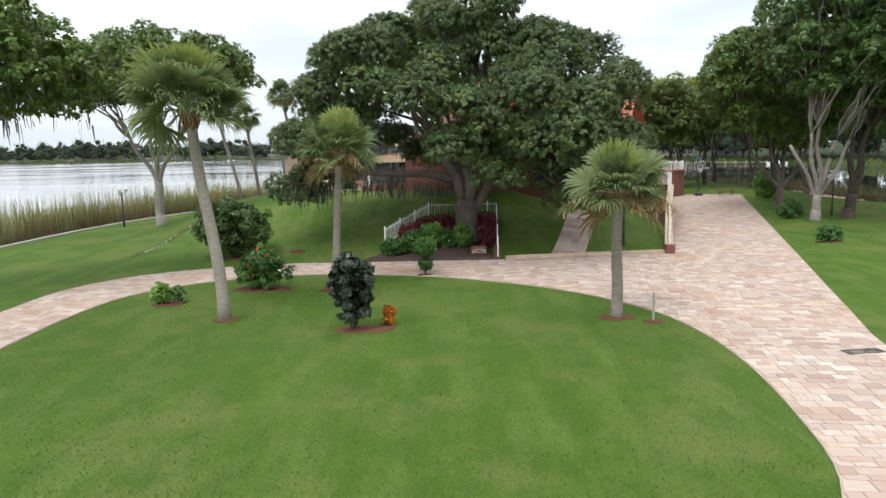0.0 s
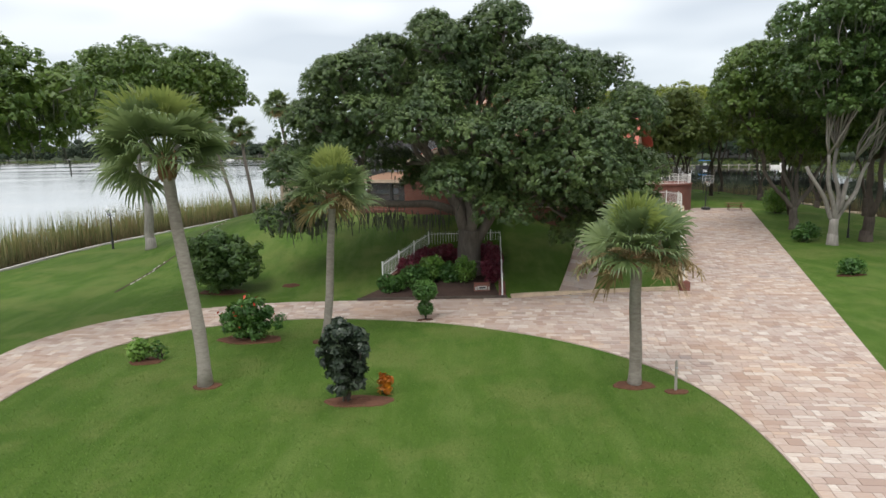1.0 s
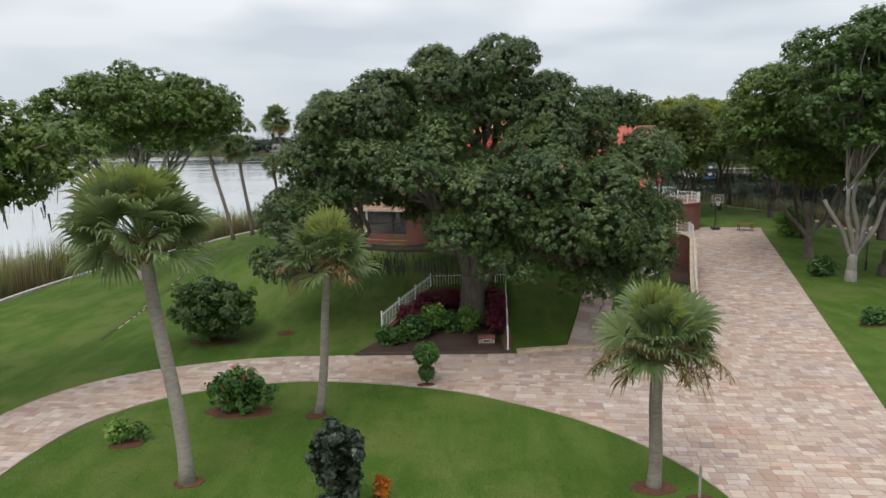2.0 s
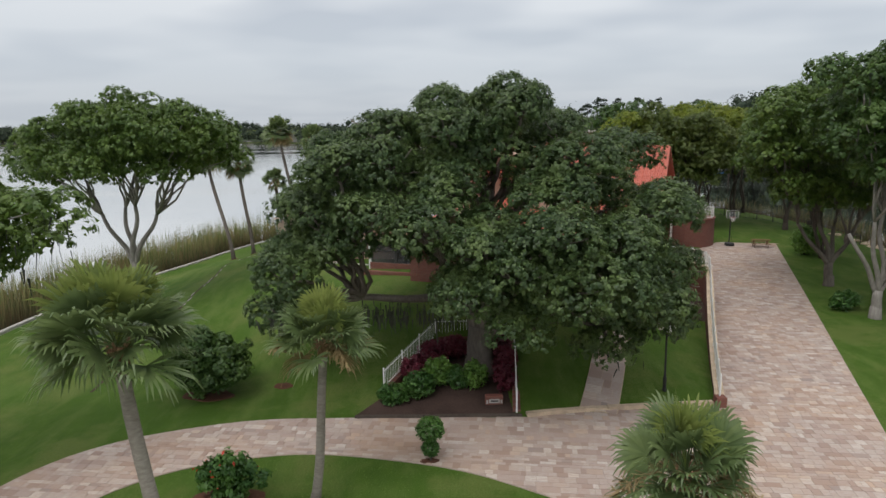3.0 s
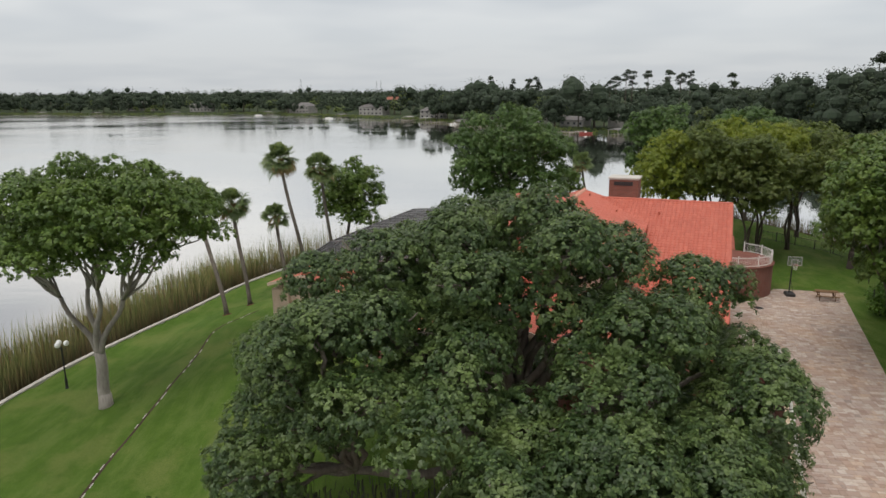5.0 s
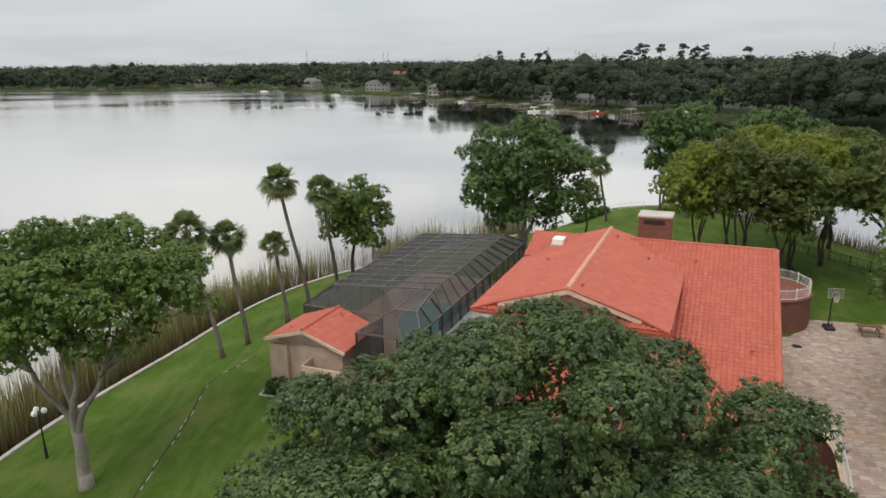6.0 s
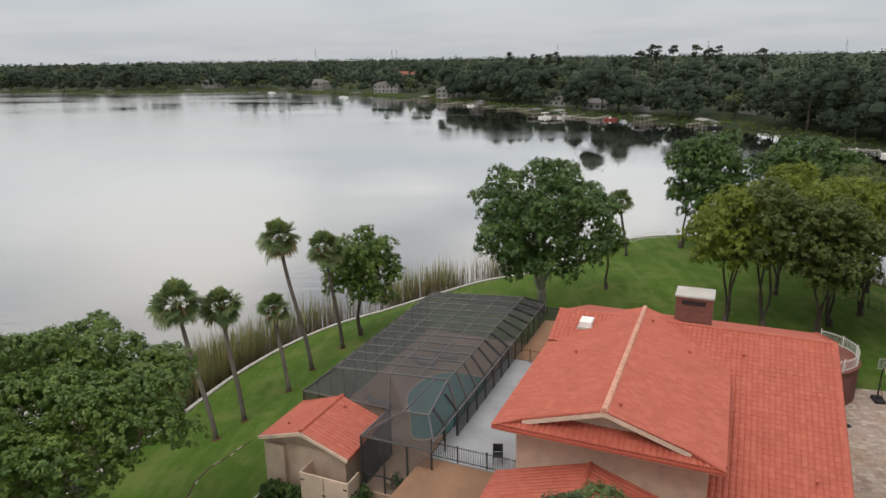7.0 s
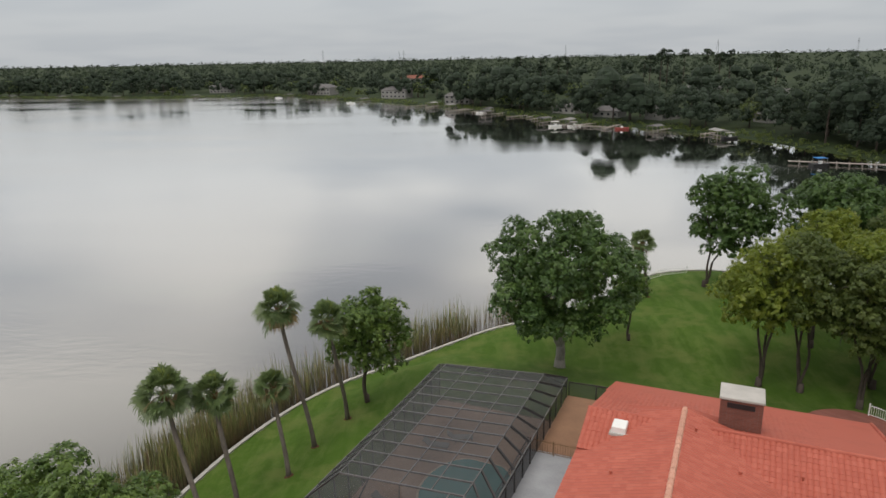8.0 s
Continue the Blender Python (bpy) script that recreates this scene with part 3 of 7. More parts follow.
def ring_sheet():
    """The drive without the lawn island in its loop."""
    bm = bmesh.new()
    edges = []
    for poly in (DRIVE, ROAD_IN):
        vs = [bm.verts.new((float(x), float(y), 0.03)) for x, y in poly]
        edges += [bm.edges.new((vs[i], vs[(i + 1) % len(vs)])) for i in range(len(vs))]
    bmesh.ops.triangle_fill(bm, use_beauty=True, edges=edges)
    bmesh.ops.recalc_face_normals(bm, faces=bm.faces)
    for fc in bm.faces:
        if fc.normal.z < 0:
            fc.normal_flip()
    skirt = [e for e in bm.edges if len(e.link_faces) == 1]
    ret = bmesh.ops.extrude_edge_only(bm, edges=skirt)
    for v in (g for g in ret["geom"] if isinstance(g, bmesh.types.BMVert)):
        v.co.z = -0.25
    me = bpy.data.meshes.new("driveway")
    bm.to_mesh(me)
    bm.free()
    return me


driveway = tagged(part("driveway", ring_sheet(), "sand"), "broad driveway loop of pink and cream travertine pavers", "driveway", kind="structure")


def over(dz):
    return lambda x, y: ground_at(x, y) + dz


walkway = thing("walkway", (0, 0, 0), "sloping travertine walkway from the drive to the house", "walkway", kind="structure")
wl = spline([(6.42, 33.68), (7.55, 37.0), (8.5, 40.3), (8.95, 43.6)], 0.45)
part("walk_bed", ribbon(wl, 1.62, over(0.05), 0.3), "limestone", walkway)

kerb = thing("kerb", (0, 0, 0), "low limestone block kerb beside the drive", "kerb", kind="structure")
KERB = spline([(3.25, 33.35), (5.4, 33.78), (8.5, 34.15), (11.7, 34.45)], 0.5)
for a, b in zip(KERB[:-1], KERB[1:]):
    d = (b - a) / np.linalg.norm(b - a)
    s = np.array([-d[1], d[0]]) * 0.14
    a2, b2 = a + d * 0.01, b - d * 0.01
    part("kerb_block", Geo().prism([tuple(a2 - s), tuple(b2 - s), tuple(b2 + s), tuple(a2 + s)], -0.1, 0.19 + 0.02 * rng.random()), "limestone", kerb)


def wall_top(x, y):
    return 0.42 + 2.15 * float(smooth01((y - 34.3) / 17.0))


retaining_wall = thing("retaining_wall", (0, 0, 0), "curving red brick retaining wall beside the drive", "retaining wall", kind="structure")
part("brickwork", ribbon(WALL_LINE, 0.36, wall_top, 3.2), "brick", retaining_wall)
part("coping", ribbon(WALL_LINE, 0.42, lambda x, y: wall_top(x, y) + 0.07, 0.07), "limestone", retaining_wall, "pale stone coping")
part("end_pillar", Geo().soft_box(11.72, 34.05, -0.1, 12.18, 34.5, 0.5, 0.02), "brick", retaining_wall)

terrace = thing("round_terrace", (23.8, 76.5, 0), "round raised terrace with a red brick wall", "terrace", kind="structure")
part("drum_wall", Geo().lathe([(3.5, -0.3), (3.5, 0.0), (3.5, 2.75), (3.6, 2.78), (3.6, 2.9), (3.2, 2.9)], 48), "brick", terrace, smooth=False)
part("terrace_floor", Geo().lathe([(3.25, 2.6), (3.25, 2.88), (0.1, 2.88)], 40), "pool_deck", terrace, "tan paved terrace floor")


# ---------------------------------------------------------------- railings
def railing(name, pts, tall, label, material="white", gap=0.13, post_gap=1.9, base=None, group="", finial=True):
    """Posts, two rails and pickets along points (x, y, z of the foot)."""
    ob = thing(name, pts[0], label, "railing", group)
    o = Vector(pts[0])
    P = [Vector(p) - o for p in pts]
    run = [0]
    for a, b in zip(P[:-1], P[1:]):
        run.append(run[-1] + (b - a).length)

    def at(s):
        k = min(max(int(np.searchsorted(run, s)) - 1, 0), len(P) - 2)
        return P[k].lerp(P[k + 1], (s - run[k]) / max(run[k + 1] - run[k], 1e-6))

    for h in (0.12, tall - 0.12):
        part("rail", Geo().tube([p + Vector((0, 0, h)) for p in P], 0.022, 6), material, ob)
    n = max(1, round(run[-1] / post_gap))
    for k in range(n + 1):
        p = at(run[-1] * k / n)
        g = Geo().box(p.x - 0.032, p.y - 0.032, p.z - 0.1, p.x + 0.032, p.y + 0.032, p.z + tall)
        if finial:
            g.lathe([(0.03, 0), (0.045, 0.03), (0.03, 0.07), (0.005, 0.09)], 6, (p.x, p.y, p.z + tall))
        part("post", g, material, ob)
    m = int(run[-1] / gap)
    pick = Geo().box(-0.009, -0.009, 0.06, 0.009, 0.009, tall + 0.0).mesh("picket")
    pick.materials.append(M[material])
    for k in range(1, m):
        p = at(run[-1] * k / m)
        q = new("picket", pick)
        q.parent, q.location = ob, p
    return ob


def gp(x, y, dz=0.0):
    return (x, y, ground_at(x, y) + dz)


bed_line = [(-3.1, 35.1), (-2.0, 37.6), (-0.8, 40.15), (3.3, 40.25), (2.85, 33.6)]
BED_TOP = [0.62, 1.05, 1.5, 1.5, 0.2]
railing("garden_railing", [(x, y, z) for (x, y), z in zip(bed_line, BED_TOP)], 0.95, "white metal picket railing round the planting bed", gap=0.16)
bed_wall = thing("bed_wall", (0, 0, 0), "low brick wall behind the planting bed", "garden wall", kind="structure")
for (p, z0), (q, z1) in zip(zip(bed_line[:-1], BED_TOP[:-1]), zip(bed_line[1:], BED_TOP[1:])):
    p, q = np.array(p), np.array(q)
    d = (q - p) / np.linalg.norm(q - p)
    s = np.array([-d[1], d[0]]) * 0.17
    g = Geo()
    c = [p - s, q - s, q + s, p + s]
    zz = [z0, z1, z1, z0]
    g.add([(*k, -0.3) for k in c] + [(*k, z + 0.02) for k, z in zip(c, zz)], [(3, 2, 1, 0), (4, 5, 6, 7), (0, 1, 5, 4), (1, 2, 6, 5), (2, 3, 7, 6), (3, 0, 4, 7)])
    part("wall_run", g, "brick", bed_wall)
railing("wall_railing", [(x, y, wall_top(x, y) + 0.07) for x, y in WALL_LINE[::2]], 0.95, "white metal railing on the brick retaining wall", gap=0.15)
ring = [(23.8 + 3.4 * math.cos(a), 76.5 + 3.4 * math.sin(a), 2.9) for a in np.linspace(-2.3, 0.9, 22)]
railing("terrace_railing", ring, 0.95, "white metal railing round the raised terrace", gap=0.15)


# planting strip inside the curve of the retaining wall
inner = [p for p in WALL_LINE if p[1] > 47]
strip = thing("wall_bed", (0, 0, 0), "dark mulched strip inside the curving wall", "planting bed", kind="structure")
off = np.array([-1.5, -0.4])
sv = [(*(p + off * k), ground_at(*(p + off * k)) + 0.05) for p in inner for k in (0.1, 1.1)]
part("mulch", Geo().add(sv, [(2 * i, 2 * i + 1, 2 * i + 3, 2 * i + 2) for i in range(len(inner) - 1)]), "soil", strip)


# ---------------------------------------------------------------- the house
house = thing("house", (HOUSE[0], HOUSE[1], 0), "two-storey brick and stucco house with a coral tile roof", "house", turn=HOUSE_TURN)
SLOPE = 0.33


def slab_roof(name, corners, thick, parent, material="tile"):
    """A roof slope as a slab under its tiles."""
    up = [(x, y, z) for x, y, z in corners]
    n = len(up)
    g = Geo().add([(x, y, z - thick) for x, y, z in up] + up, [tuple(range(n - 1, -1, -1)), tuple(range(n, 2 * n))] + [(i, (i + 1) % n, n + (i + 1) % n, n + i) for i in range(n)])
    return part(name, g, material, parent)


TILE_JOBS = []


def slope(name, corners, along, upslope, parent, tiles=True):
    ob = slab_roof(name, corners, 0.16, parent)
    if tiles:
        TILE_JOBS.append((ob, [Vector(c) for c in corners], Vector(along).normalized(), Vector(upslope).normalized()))
    return ob


def caps(name, a, b, parent, r=0.13, mat="tile"):
    """A row of half-round ridge tiles from a to b."""
    a, b = Vector(a), Vector(b)
    n = max(2, int((b - a).length / 0.42))
    for k in range(n):
        p, q = a.lerp(b, k / n), a.lerp(b, (k + 1.06) / n)
        part(name, Geo().tube([p, q], [r * 1.08, r * 0.92], 8), mat, parent)


def build_house():
    # lower storey in brick, upper storey in stucco
    part("wall", Geo().box(-4.3, -6.2, -0.2, 9.6, 22.2, 5.2), "brick", house, "red brick lower storey")
    part("wall", Geo().box(-4.2, 0.75, 5.0, 4.4, 14.5, 9.35), "stucco", house, "beige stucco upper storey")
    part("wall", Geo().box(4.4, 2.6, 5.0, 9.5, 21.6, 7.1), "stucco", house)
    # gable ends under the right-hand wing's rake and the main gable
    part("gable", Geo().add([(9.5, 0.6, 6.3), (9.5, 12.3, 10.3), (9.5, 21.6, 7.1), (9.3, 0.6, 6.3), (9.3, 12.3, 10.3), (9.3, 21.6, 7.1)],
                            [(0, 1, 2), (5, 4, 3), (0, 3, 4, 1), (1, 4, 5, 2), (2, 5, 3, 0)]), "stucco", house)
    part("gable", Geo().add([(-3.9, 0.5, 9.6), (0, 0.5, 10.78), (3.9, 0.5, 9.6), (-3.9, 0.74, 9.6), (0, 0.74, 10.78), (3.9, 0.74, 9.6)],
                            [(0, 1, 2), (5, 4, 3), (0, 3, 4, 1), (1, 4, 5, 2), (2, 5, 3, 0)]), "stucco", house)
    E, R = 9.42, 10.95
    # main gable: ridge runs back from the front
    slope("roof", [(0, -0.1, R), (0, 13.2, R), (-5.0, 13.2, E), (-5.0, -0.5, E), (-3.6, -0.1, R - 1.15)], (0, 1, 0), (5, 0, R - E), house)
    slope("roof", [(0, 13.2, R), (0, -0.1, R), (3.6, -0.1, R - 1.15), (5.0, -0.5, E), (5.0, 13.2, E)], (0, 1, 0), (-5, 0, R - E), house)
    slope("roof", [(0, 13.2, R), (5.0, 13.2, E), (5.0, 15.2, E - 0.2), (0, 14.6, R - 0.6), (-5.0, 15.2, E - 0.2), (-5.0, 13.2, E)], (1, 0, 0), (0, -1, 0.4), house, False)
    # skirt roof across the front under the gable
    slope("skirt_roof", [(-5.0, -0.5, E), (5.0, -0.5, E), (3.6, 0.75, 9.84), (-3.6, 0.75, 9.84)], (1, 0, 0), (0, 1, 0.33), house)
    part("gutter", Geo().bar((-5.0, -0.55, 9.32), (5.0, -0.55, 9.32), 0.10, 0.12), "tile", house)
    for s in (-1, 1):
        part("barge_board", Geo().bar((0, -0.16, R - 0.16), (s * 3.65, -0.16, R - 1.33), 0.06, 0.22), "trim", house, "cream barge board")
    part("soffit", Geo().box(-4.9, -0.42, 9.12, 4.9, 0.7, 9.18), "trim", house)
    # cross wing: ridge from side to side
    r2 = 10.55
    f = r2 - SLOPE * 13.2
    slope("roof", [(10.1, 12.3, r2), (-5.0, 12.3, r2 - 0.1), (-5.0, 9.6, r2 - 0.1 - SLOPE * 2.7), (4.0, 8.0, r2 - SLOPE * 4.3), (4.0, -0.9, f), (10.1, -0.9, f)], (1, 0, 0), (0, 1, SLOPE), house)
    b = r2 - SLOPE * 10.6
    slope("roof", [(-5.0, 12.3, r2 - 0.1), (10.1, 12.3, r2), (10.4, 22.9, b), (-5.2, 22.9, b)], (1, 0, 0), (0, -1, SLOPE), house)
    caps("ridge_tile", (0, -0.2, R + 0.02), (0, 13.2, R + 0.02), house, 0.15, "ridge_cream")
    caps("ridge_tile", (1.4, 12.3, r2 + 0.02), (10.1, 12.3, r2 + 0.02), house)
    caps("ridge_tile", (-5.0, 12.3, r2 - 0.06), (-1.4, 12.3, r2 - 0.04), house)
    caps("rake_tile", (10.1, 12.3, r2), (10.1, -0.9, f), house, 0.11)
    caps("rake_tile", (10.1, 12.3, r2), (10.4, 22.9, b), house, 0.11)
    caps("rake_tile", (0, -0.1, R), (3.6, -0.1, R - 1.15), house, 0.1)
    caps("hip_tile", (3.6, -0.1, R - 1.15), (5.0, -0.5, E), house, 0.09)
    caps("hip_tile", (-3.6, -0.1, R - 1.15), (-5.0, -0.5, E), house, 0.09)
    caps("rake_tile", (0, -0.1, R), (-3.6, -0.1, R - 1.15), house, 0.1)
    caps("eave_tile", (5.0, -0.1, E), (5.0, 8.1, E), house, 0.07)
    caps("hip_tile", (0, 13.2, R), (-4.9, 13.2, E + 0.05), house, 0.07)
    # lower front gable over the entrance hall
    e3, r3 = 6.1, 7.65
    slope("porch_roof", [(-0.6, -7.2, r3), (-0.6, 0.8, r3), (-5.2, 0.8, e3), (-5.2, -7.2, e3)], (0, 1, 0), (4.6, 0, r3 - e3), house)
    slope("porch_roof", [(-0.6, 0.8, r3), (-0.6, -7.2, r3), (4.0, -7.2, e3), (4.0, 0.8, e3)], (0, 1, 0), (-4.6, 0, r3 - e3), house)
    caps("ridge_tile", (-0.6, -7.2, r3 + 0.02), (-0.6, 0.7, r3 + 0.02), house)
    part("gable", Geo().add([(-4.8, -6.5, 6.05), (-0.6, -6.5, 7.5), (3.6, -6.5, 6.05), (-4.8, -6.3, 6.05), (-0.6, -6.3, 7.5), (3.6, -6.3, 6.05)],
                            [(0, 1, 2), (5, 4, 3), (0, 3, 4, 1), (1, 4, 5, 2), (2, 5, 3, 0)]), "stucco", house)
    part("wall", Geo().box(-4.7, -6.45, 2.0, 3.5, 0.9, 6.06), "brick", house)
    for s, x in ((-1, -5.2), (1, 4.0)):
        part("barge_board", Geo().bar((-0.6, -7.26, r3 - 0.12), (x, -7.26, e3 - 0.1), 0.06, 0.24), "trim", house, "cream barge board")
    slope("lean_to_roof", [(4.0, -4.6, 5.4), (9.9, -4.6, 5.4), (9.9, -0.7, f + 0.02), (4.0, -0.7, f + 0.02)], (1, 0, 0), (0, 1, 0.25), house)
    # back lean-to beside the terrace
    slope("side_roof", [(9.5, 18.0, 6.6), (9.5, 23.2, 6.6), (10.5, 23.2, 5.6), (10.5, 18.0, 5.6)], (0, 1, 0), (-1, 0, 0.38), house)
    part("side_post", Geo().box(10.2, 22.8, 0.2, 10.4, 23.0, 5.7), "white", house)
    # chimney
    chim = part("chimney", Geo().soft_box(1.7, 13.5, 8.0, 3.8, 15.1, 11.8, 0.03), "brick", house, "broad red brick chimney")
    part("vent_slot", Geo().box(2.05, 13.47, 11.36, 3.4, 13.6, 11.64), "black", chim)
    part("cowl", Geo().soft_box(1.64, 13.42, 11.83, 3.86, 15.18, 11.95, 0.03).box(1.74, 13.5, 11.75, 3.76, 15.1, 11.85), "concrete", chim, "pale metal chimney cap")
    # skylight and roof vents
    sky = part("skylight", Geo().soft_box(-3.45, 10.7, 9.9, -2.7, 11.6, 10.55, 0.04), "white", house, "white domed skylight")
    part("skylight_curb", Geo().box(-3.55, 10.6, 9.7, -2.6, 11.7, 10.18), "concrete", sky)
    for u, v, z in ((0.55, 0.7, 10.8), (0.7, 11.4, 10.75), (-2.8, 7.0, 10.1), (5.6, 10.2, 9.9), (8.8, 3.0, 7.5), (2.9, 9.3, 10.05)):
        part("roof_vent", Geo().lathe([(0.05, -0.1), (0.05, 0.18), (0.09, 0.18), (0.09, 0.24), (0.01, 0.27)], 8, (u, v, z)), "tile", house)
    # windows and doors
    def window(u0, u1, v, z0, z1, panes=2, face=-1):
        w = part("window", Geo().box(u0, v + face * 0.02, z0, u1, v + face * 0.09, z0 + 0.07).box(u0, v + face * 0.02, z1 - 0.07, u1, v + face * 0.09, z1)
                 .box(u0, v + face * 0.02, z0, u0 + 0.07, v + face * 0.09, z1).box(u1 - 0.07, v + face * 0.02, z0, u1, v + face * 0.09, z1), "bronze", house, "bronze-framed window")
        for k in range(panes):
            a, c = u0 + 0.07 + (u1 - u0 - 0.14) * k / panes, u0 + 0.07 + (u1 - u0 - 0.14) * (k + 1) / panes
            part("pane", Geo().box(a + 0.02, v + face * 0.01, z0 + 0.09, c - 0.02, v + face * 0.05, z1 - 0.09), "glass", w)
        part("sill", Geo().box(u0 - 0.06, v, z0 - 0.09, u1 + 0.06, v + face * 0.14, z0 - 0.02), "trim", w)
    for u in (4.6, 7.0):
        window(u, u + 1.5, -6.2, 3.4, 4.8)
    door = part("door", Geo().box(-1.3, -6.52, 2.9, 0.1, -6.45, 5.2), "bark_dark", house, "dark timber front door")
    part("door_handle", Geo().tube([(-0.1, -6.6, 4.0), (-0.1, -6.6, 4.25)], 0.02, 6), "steel", door)


build_house()

# ---------------------------------------------------------------- decks beside the pool
def hgeo(u0, v0, z0, u1, v1, z1):
    return Geo().box(u0, v0, z0, u1, v1, z1)


deck = thing("upper_deck", (HOUSE[0], HOUSE[1], 0), "grey coated roof deck above the pool terrace", "deck", turn=HOUSE_TURN, kind="structure")
part("deck_floor", hgeo(-9.2, 1.6, 5.1, -4.2, 14.9, 5.4), "deck", deck)
part("deck_wall", hgeo(-8.7, 1.9, 1.5, -4.3, 22.5, 5.1), "stucco", deck)
part("tan_roof_back", hgeo(-8.6, 15.0, 5.0, -4.2, 22.7, 5.36), "tan_roof", deck, "tan flat roof")
g = Geo().add([(-9.95, -3.3, 4.75), (-4.9, -3.3, 4.75), (-4.9, 1.58, 5.2), (-9.5, 1.58, 5.2), (-9.95, -3.3, 4.95), (-4.9, -3.3, 4.95), (-4.9, 1.58, 5.36), (-9.5, 1.58, 5.36)],
              [(3, 2, 1, 0), (4, 5, 6, 7), (0, 1, 5, 4), (1, 2, 6, 5), (2, 3, 7, 6), (3, 0, 4, 7)])
part("tan_roof_front", g, "tan_roof", deck, "tan sloping porch roof")
part("fascia", Geo().bar((-10.0, -3.36, 4.86), (-4.9, -3.36, 4.86), 0.08, 0.22), "stucco", deck, "cream gutter")
for u in (-9.2, -7.2, -5.3):
    part("porch_post", Geo().box(u - 0.08, -3.1, 2.0, u + 0.08, -2.94, 4.8), "white" if u < -9 else "bronze", deck)
for u0, u1 in ((-9.2, -7.2), (-7.2, -5.3)):
    part("porch_screen", Geo().box(u0 + 0.09, -3.03, 3.1, u1 - 0.09, -3.0, 4.75), "screen", deck, "dark insect screen")
    part("mid_rail", Geo().box(u0 + 0.08, -3.06, 3.85, u1 - 0.08, -2.98, 3.92), "bronze", deck)
part("porch_wall", Geo().soft_box(-9.2, -3.12, 1.6, -4.7, -2.92, 3.08, 0.02), "brick", deck, "low brick porch wall")
part("planter_wall", Geo().soft_box(-8.8, -5.2, 1.6, -4.75, -4.95, 2.95, 0.02), "brick", deck, "low brick planter wall")


def hp(u, v, z):
    return (*hw(u, v), z)


railing("deck_railing", [hp(-4.4, 1.65, 5.4), hp(-9.15, 1.65, 5.4), hp(-9.15, 14.6, 5.4)], 1.0, "black metal railing round the upper deck", "black", 0.13, 1.6, finial=False)
railing("deck_railing", [hp(-9.0, 14.6, 5.4), hp(-4.5, 14.6, 5.4)], 1.0, "brown wooden railing across the back of the deck", "boot", 0.16, 1.5, finial=False)
deck_chair = thing("deck_chair", hp(-5.7, 2.5, 5.4), "black metal chair on the upper deck", "chair", turn=HOUSE_TURN + 20)
part("seat", Geo().soft_box(-0.26, -0.26, 0.42, 0.26, 0.26, 0.46, 0.015), "black", deck_chair)
part("backrest", Geo().soft_box(-0.26, 0.22, 0.5, 0.26, 0.26, 0.95, 0.015), "black", deck_chair)
for sx in (-0.23, 0.23):
    for sy in (-0.23, 0.23):
        part("leg", Geo().box(sx - 0.018, sy - 0.018, 0, sx + 0.018, sy + 0.018, 0.43 if sy < 0 else 0.55), "black", deck_chair)
    part("armrest", Geo().bar((sx * 1.1, -0.24, 0.66), (sx * 1.1, 0.24, 0.66), 0.04, 0.03), "black", deck_chair)

# ---------------------------------------------------------------- pool terrace, pool and screen cage
terrace2 = thing("pool_terrace", (HOUSE[0], HOUSE[1], 0), "mottled tan stone pool terrace", "terrace", turn=HOUSE_TURN, kind="structure")
PZ = 3.1
part("paving", Geo().box(-18.9, 4.0, 0.2, -8.6, 22.6, PZ).box(-12.9, 0.6, 0.2, -8.6, 4.0, PZ), "pool_deck", terrace2)
pool = thing("swimming_pool", hp(-12.6, 12.0, PZ), "free-form swimming pool with teal water", "swimming pool", turn=HOUSE_TURN)
outline = [(0.4 + (2.6 + 0.6 * math.cos(2 * a + 0.7)) * math.cos(a), -0.5 + (4.6 + 0.6 * math.sin(3 * a)) * math.sin(a)) for a in np.linspace(0, 2 * math.pi, 40, endpoint=False)]
part("coping", Geo().prism([(1.06 * x, 1.04 * y) for x, y in outline], -0.1, 0.03), "limestone", pool)
part("pool_water", Geo().prism(outline, -0.05, 0.05), "pool", pool, "teal water")
for k, (u, v) in enumerate(((-16.6, 7.0), (-16.4, 9.0), (-16.2, 16.0), (-15.0, 17.5))):
    lo = thing("pool_lounger", hp(u, v, PZ), "low grey lounger by the pool", "lounger", "loungers by the pool", turn=HOUSE_TURN + 70 + 15 * k)
    part("bed", Geo().soft_box(-0.3, -0.9, 0.28, 0.3, 0.4, 0.34, 0.02), "far_wall", lo)
    part("backrest", Geo().add([(-0.3, 0.4, 0.3), (0.3, 0.4, 0.3), (0.3, 0.9, 0.7), (-0.3, 0.9, 0.7), (-0.3, 0.4, 0.24), (0.3, 0.4, 0.24), (0.3, 0.93, 0.64), (-0.3, 0.93, 0.64)],
                               [(0, 1, 2, 3), (7, 6, 5, 4), (0, 4, 5, 1), (1, 5, 6, 2), (2, 6, 7, 3), (3, 7, 4, 0)]), "far_wall", lo)
    for sx in (-0.27, 0.27):
        for sy in (-0.8, 0.35):
            part("leg", Geo().box(sx - 0.02, sy - 0.02, 0, sx + 0.02, sy + 0.02, 0.28), "bronze", lo)


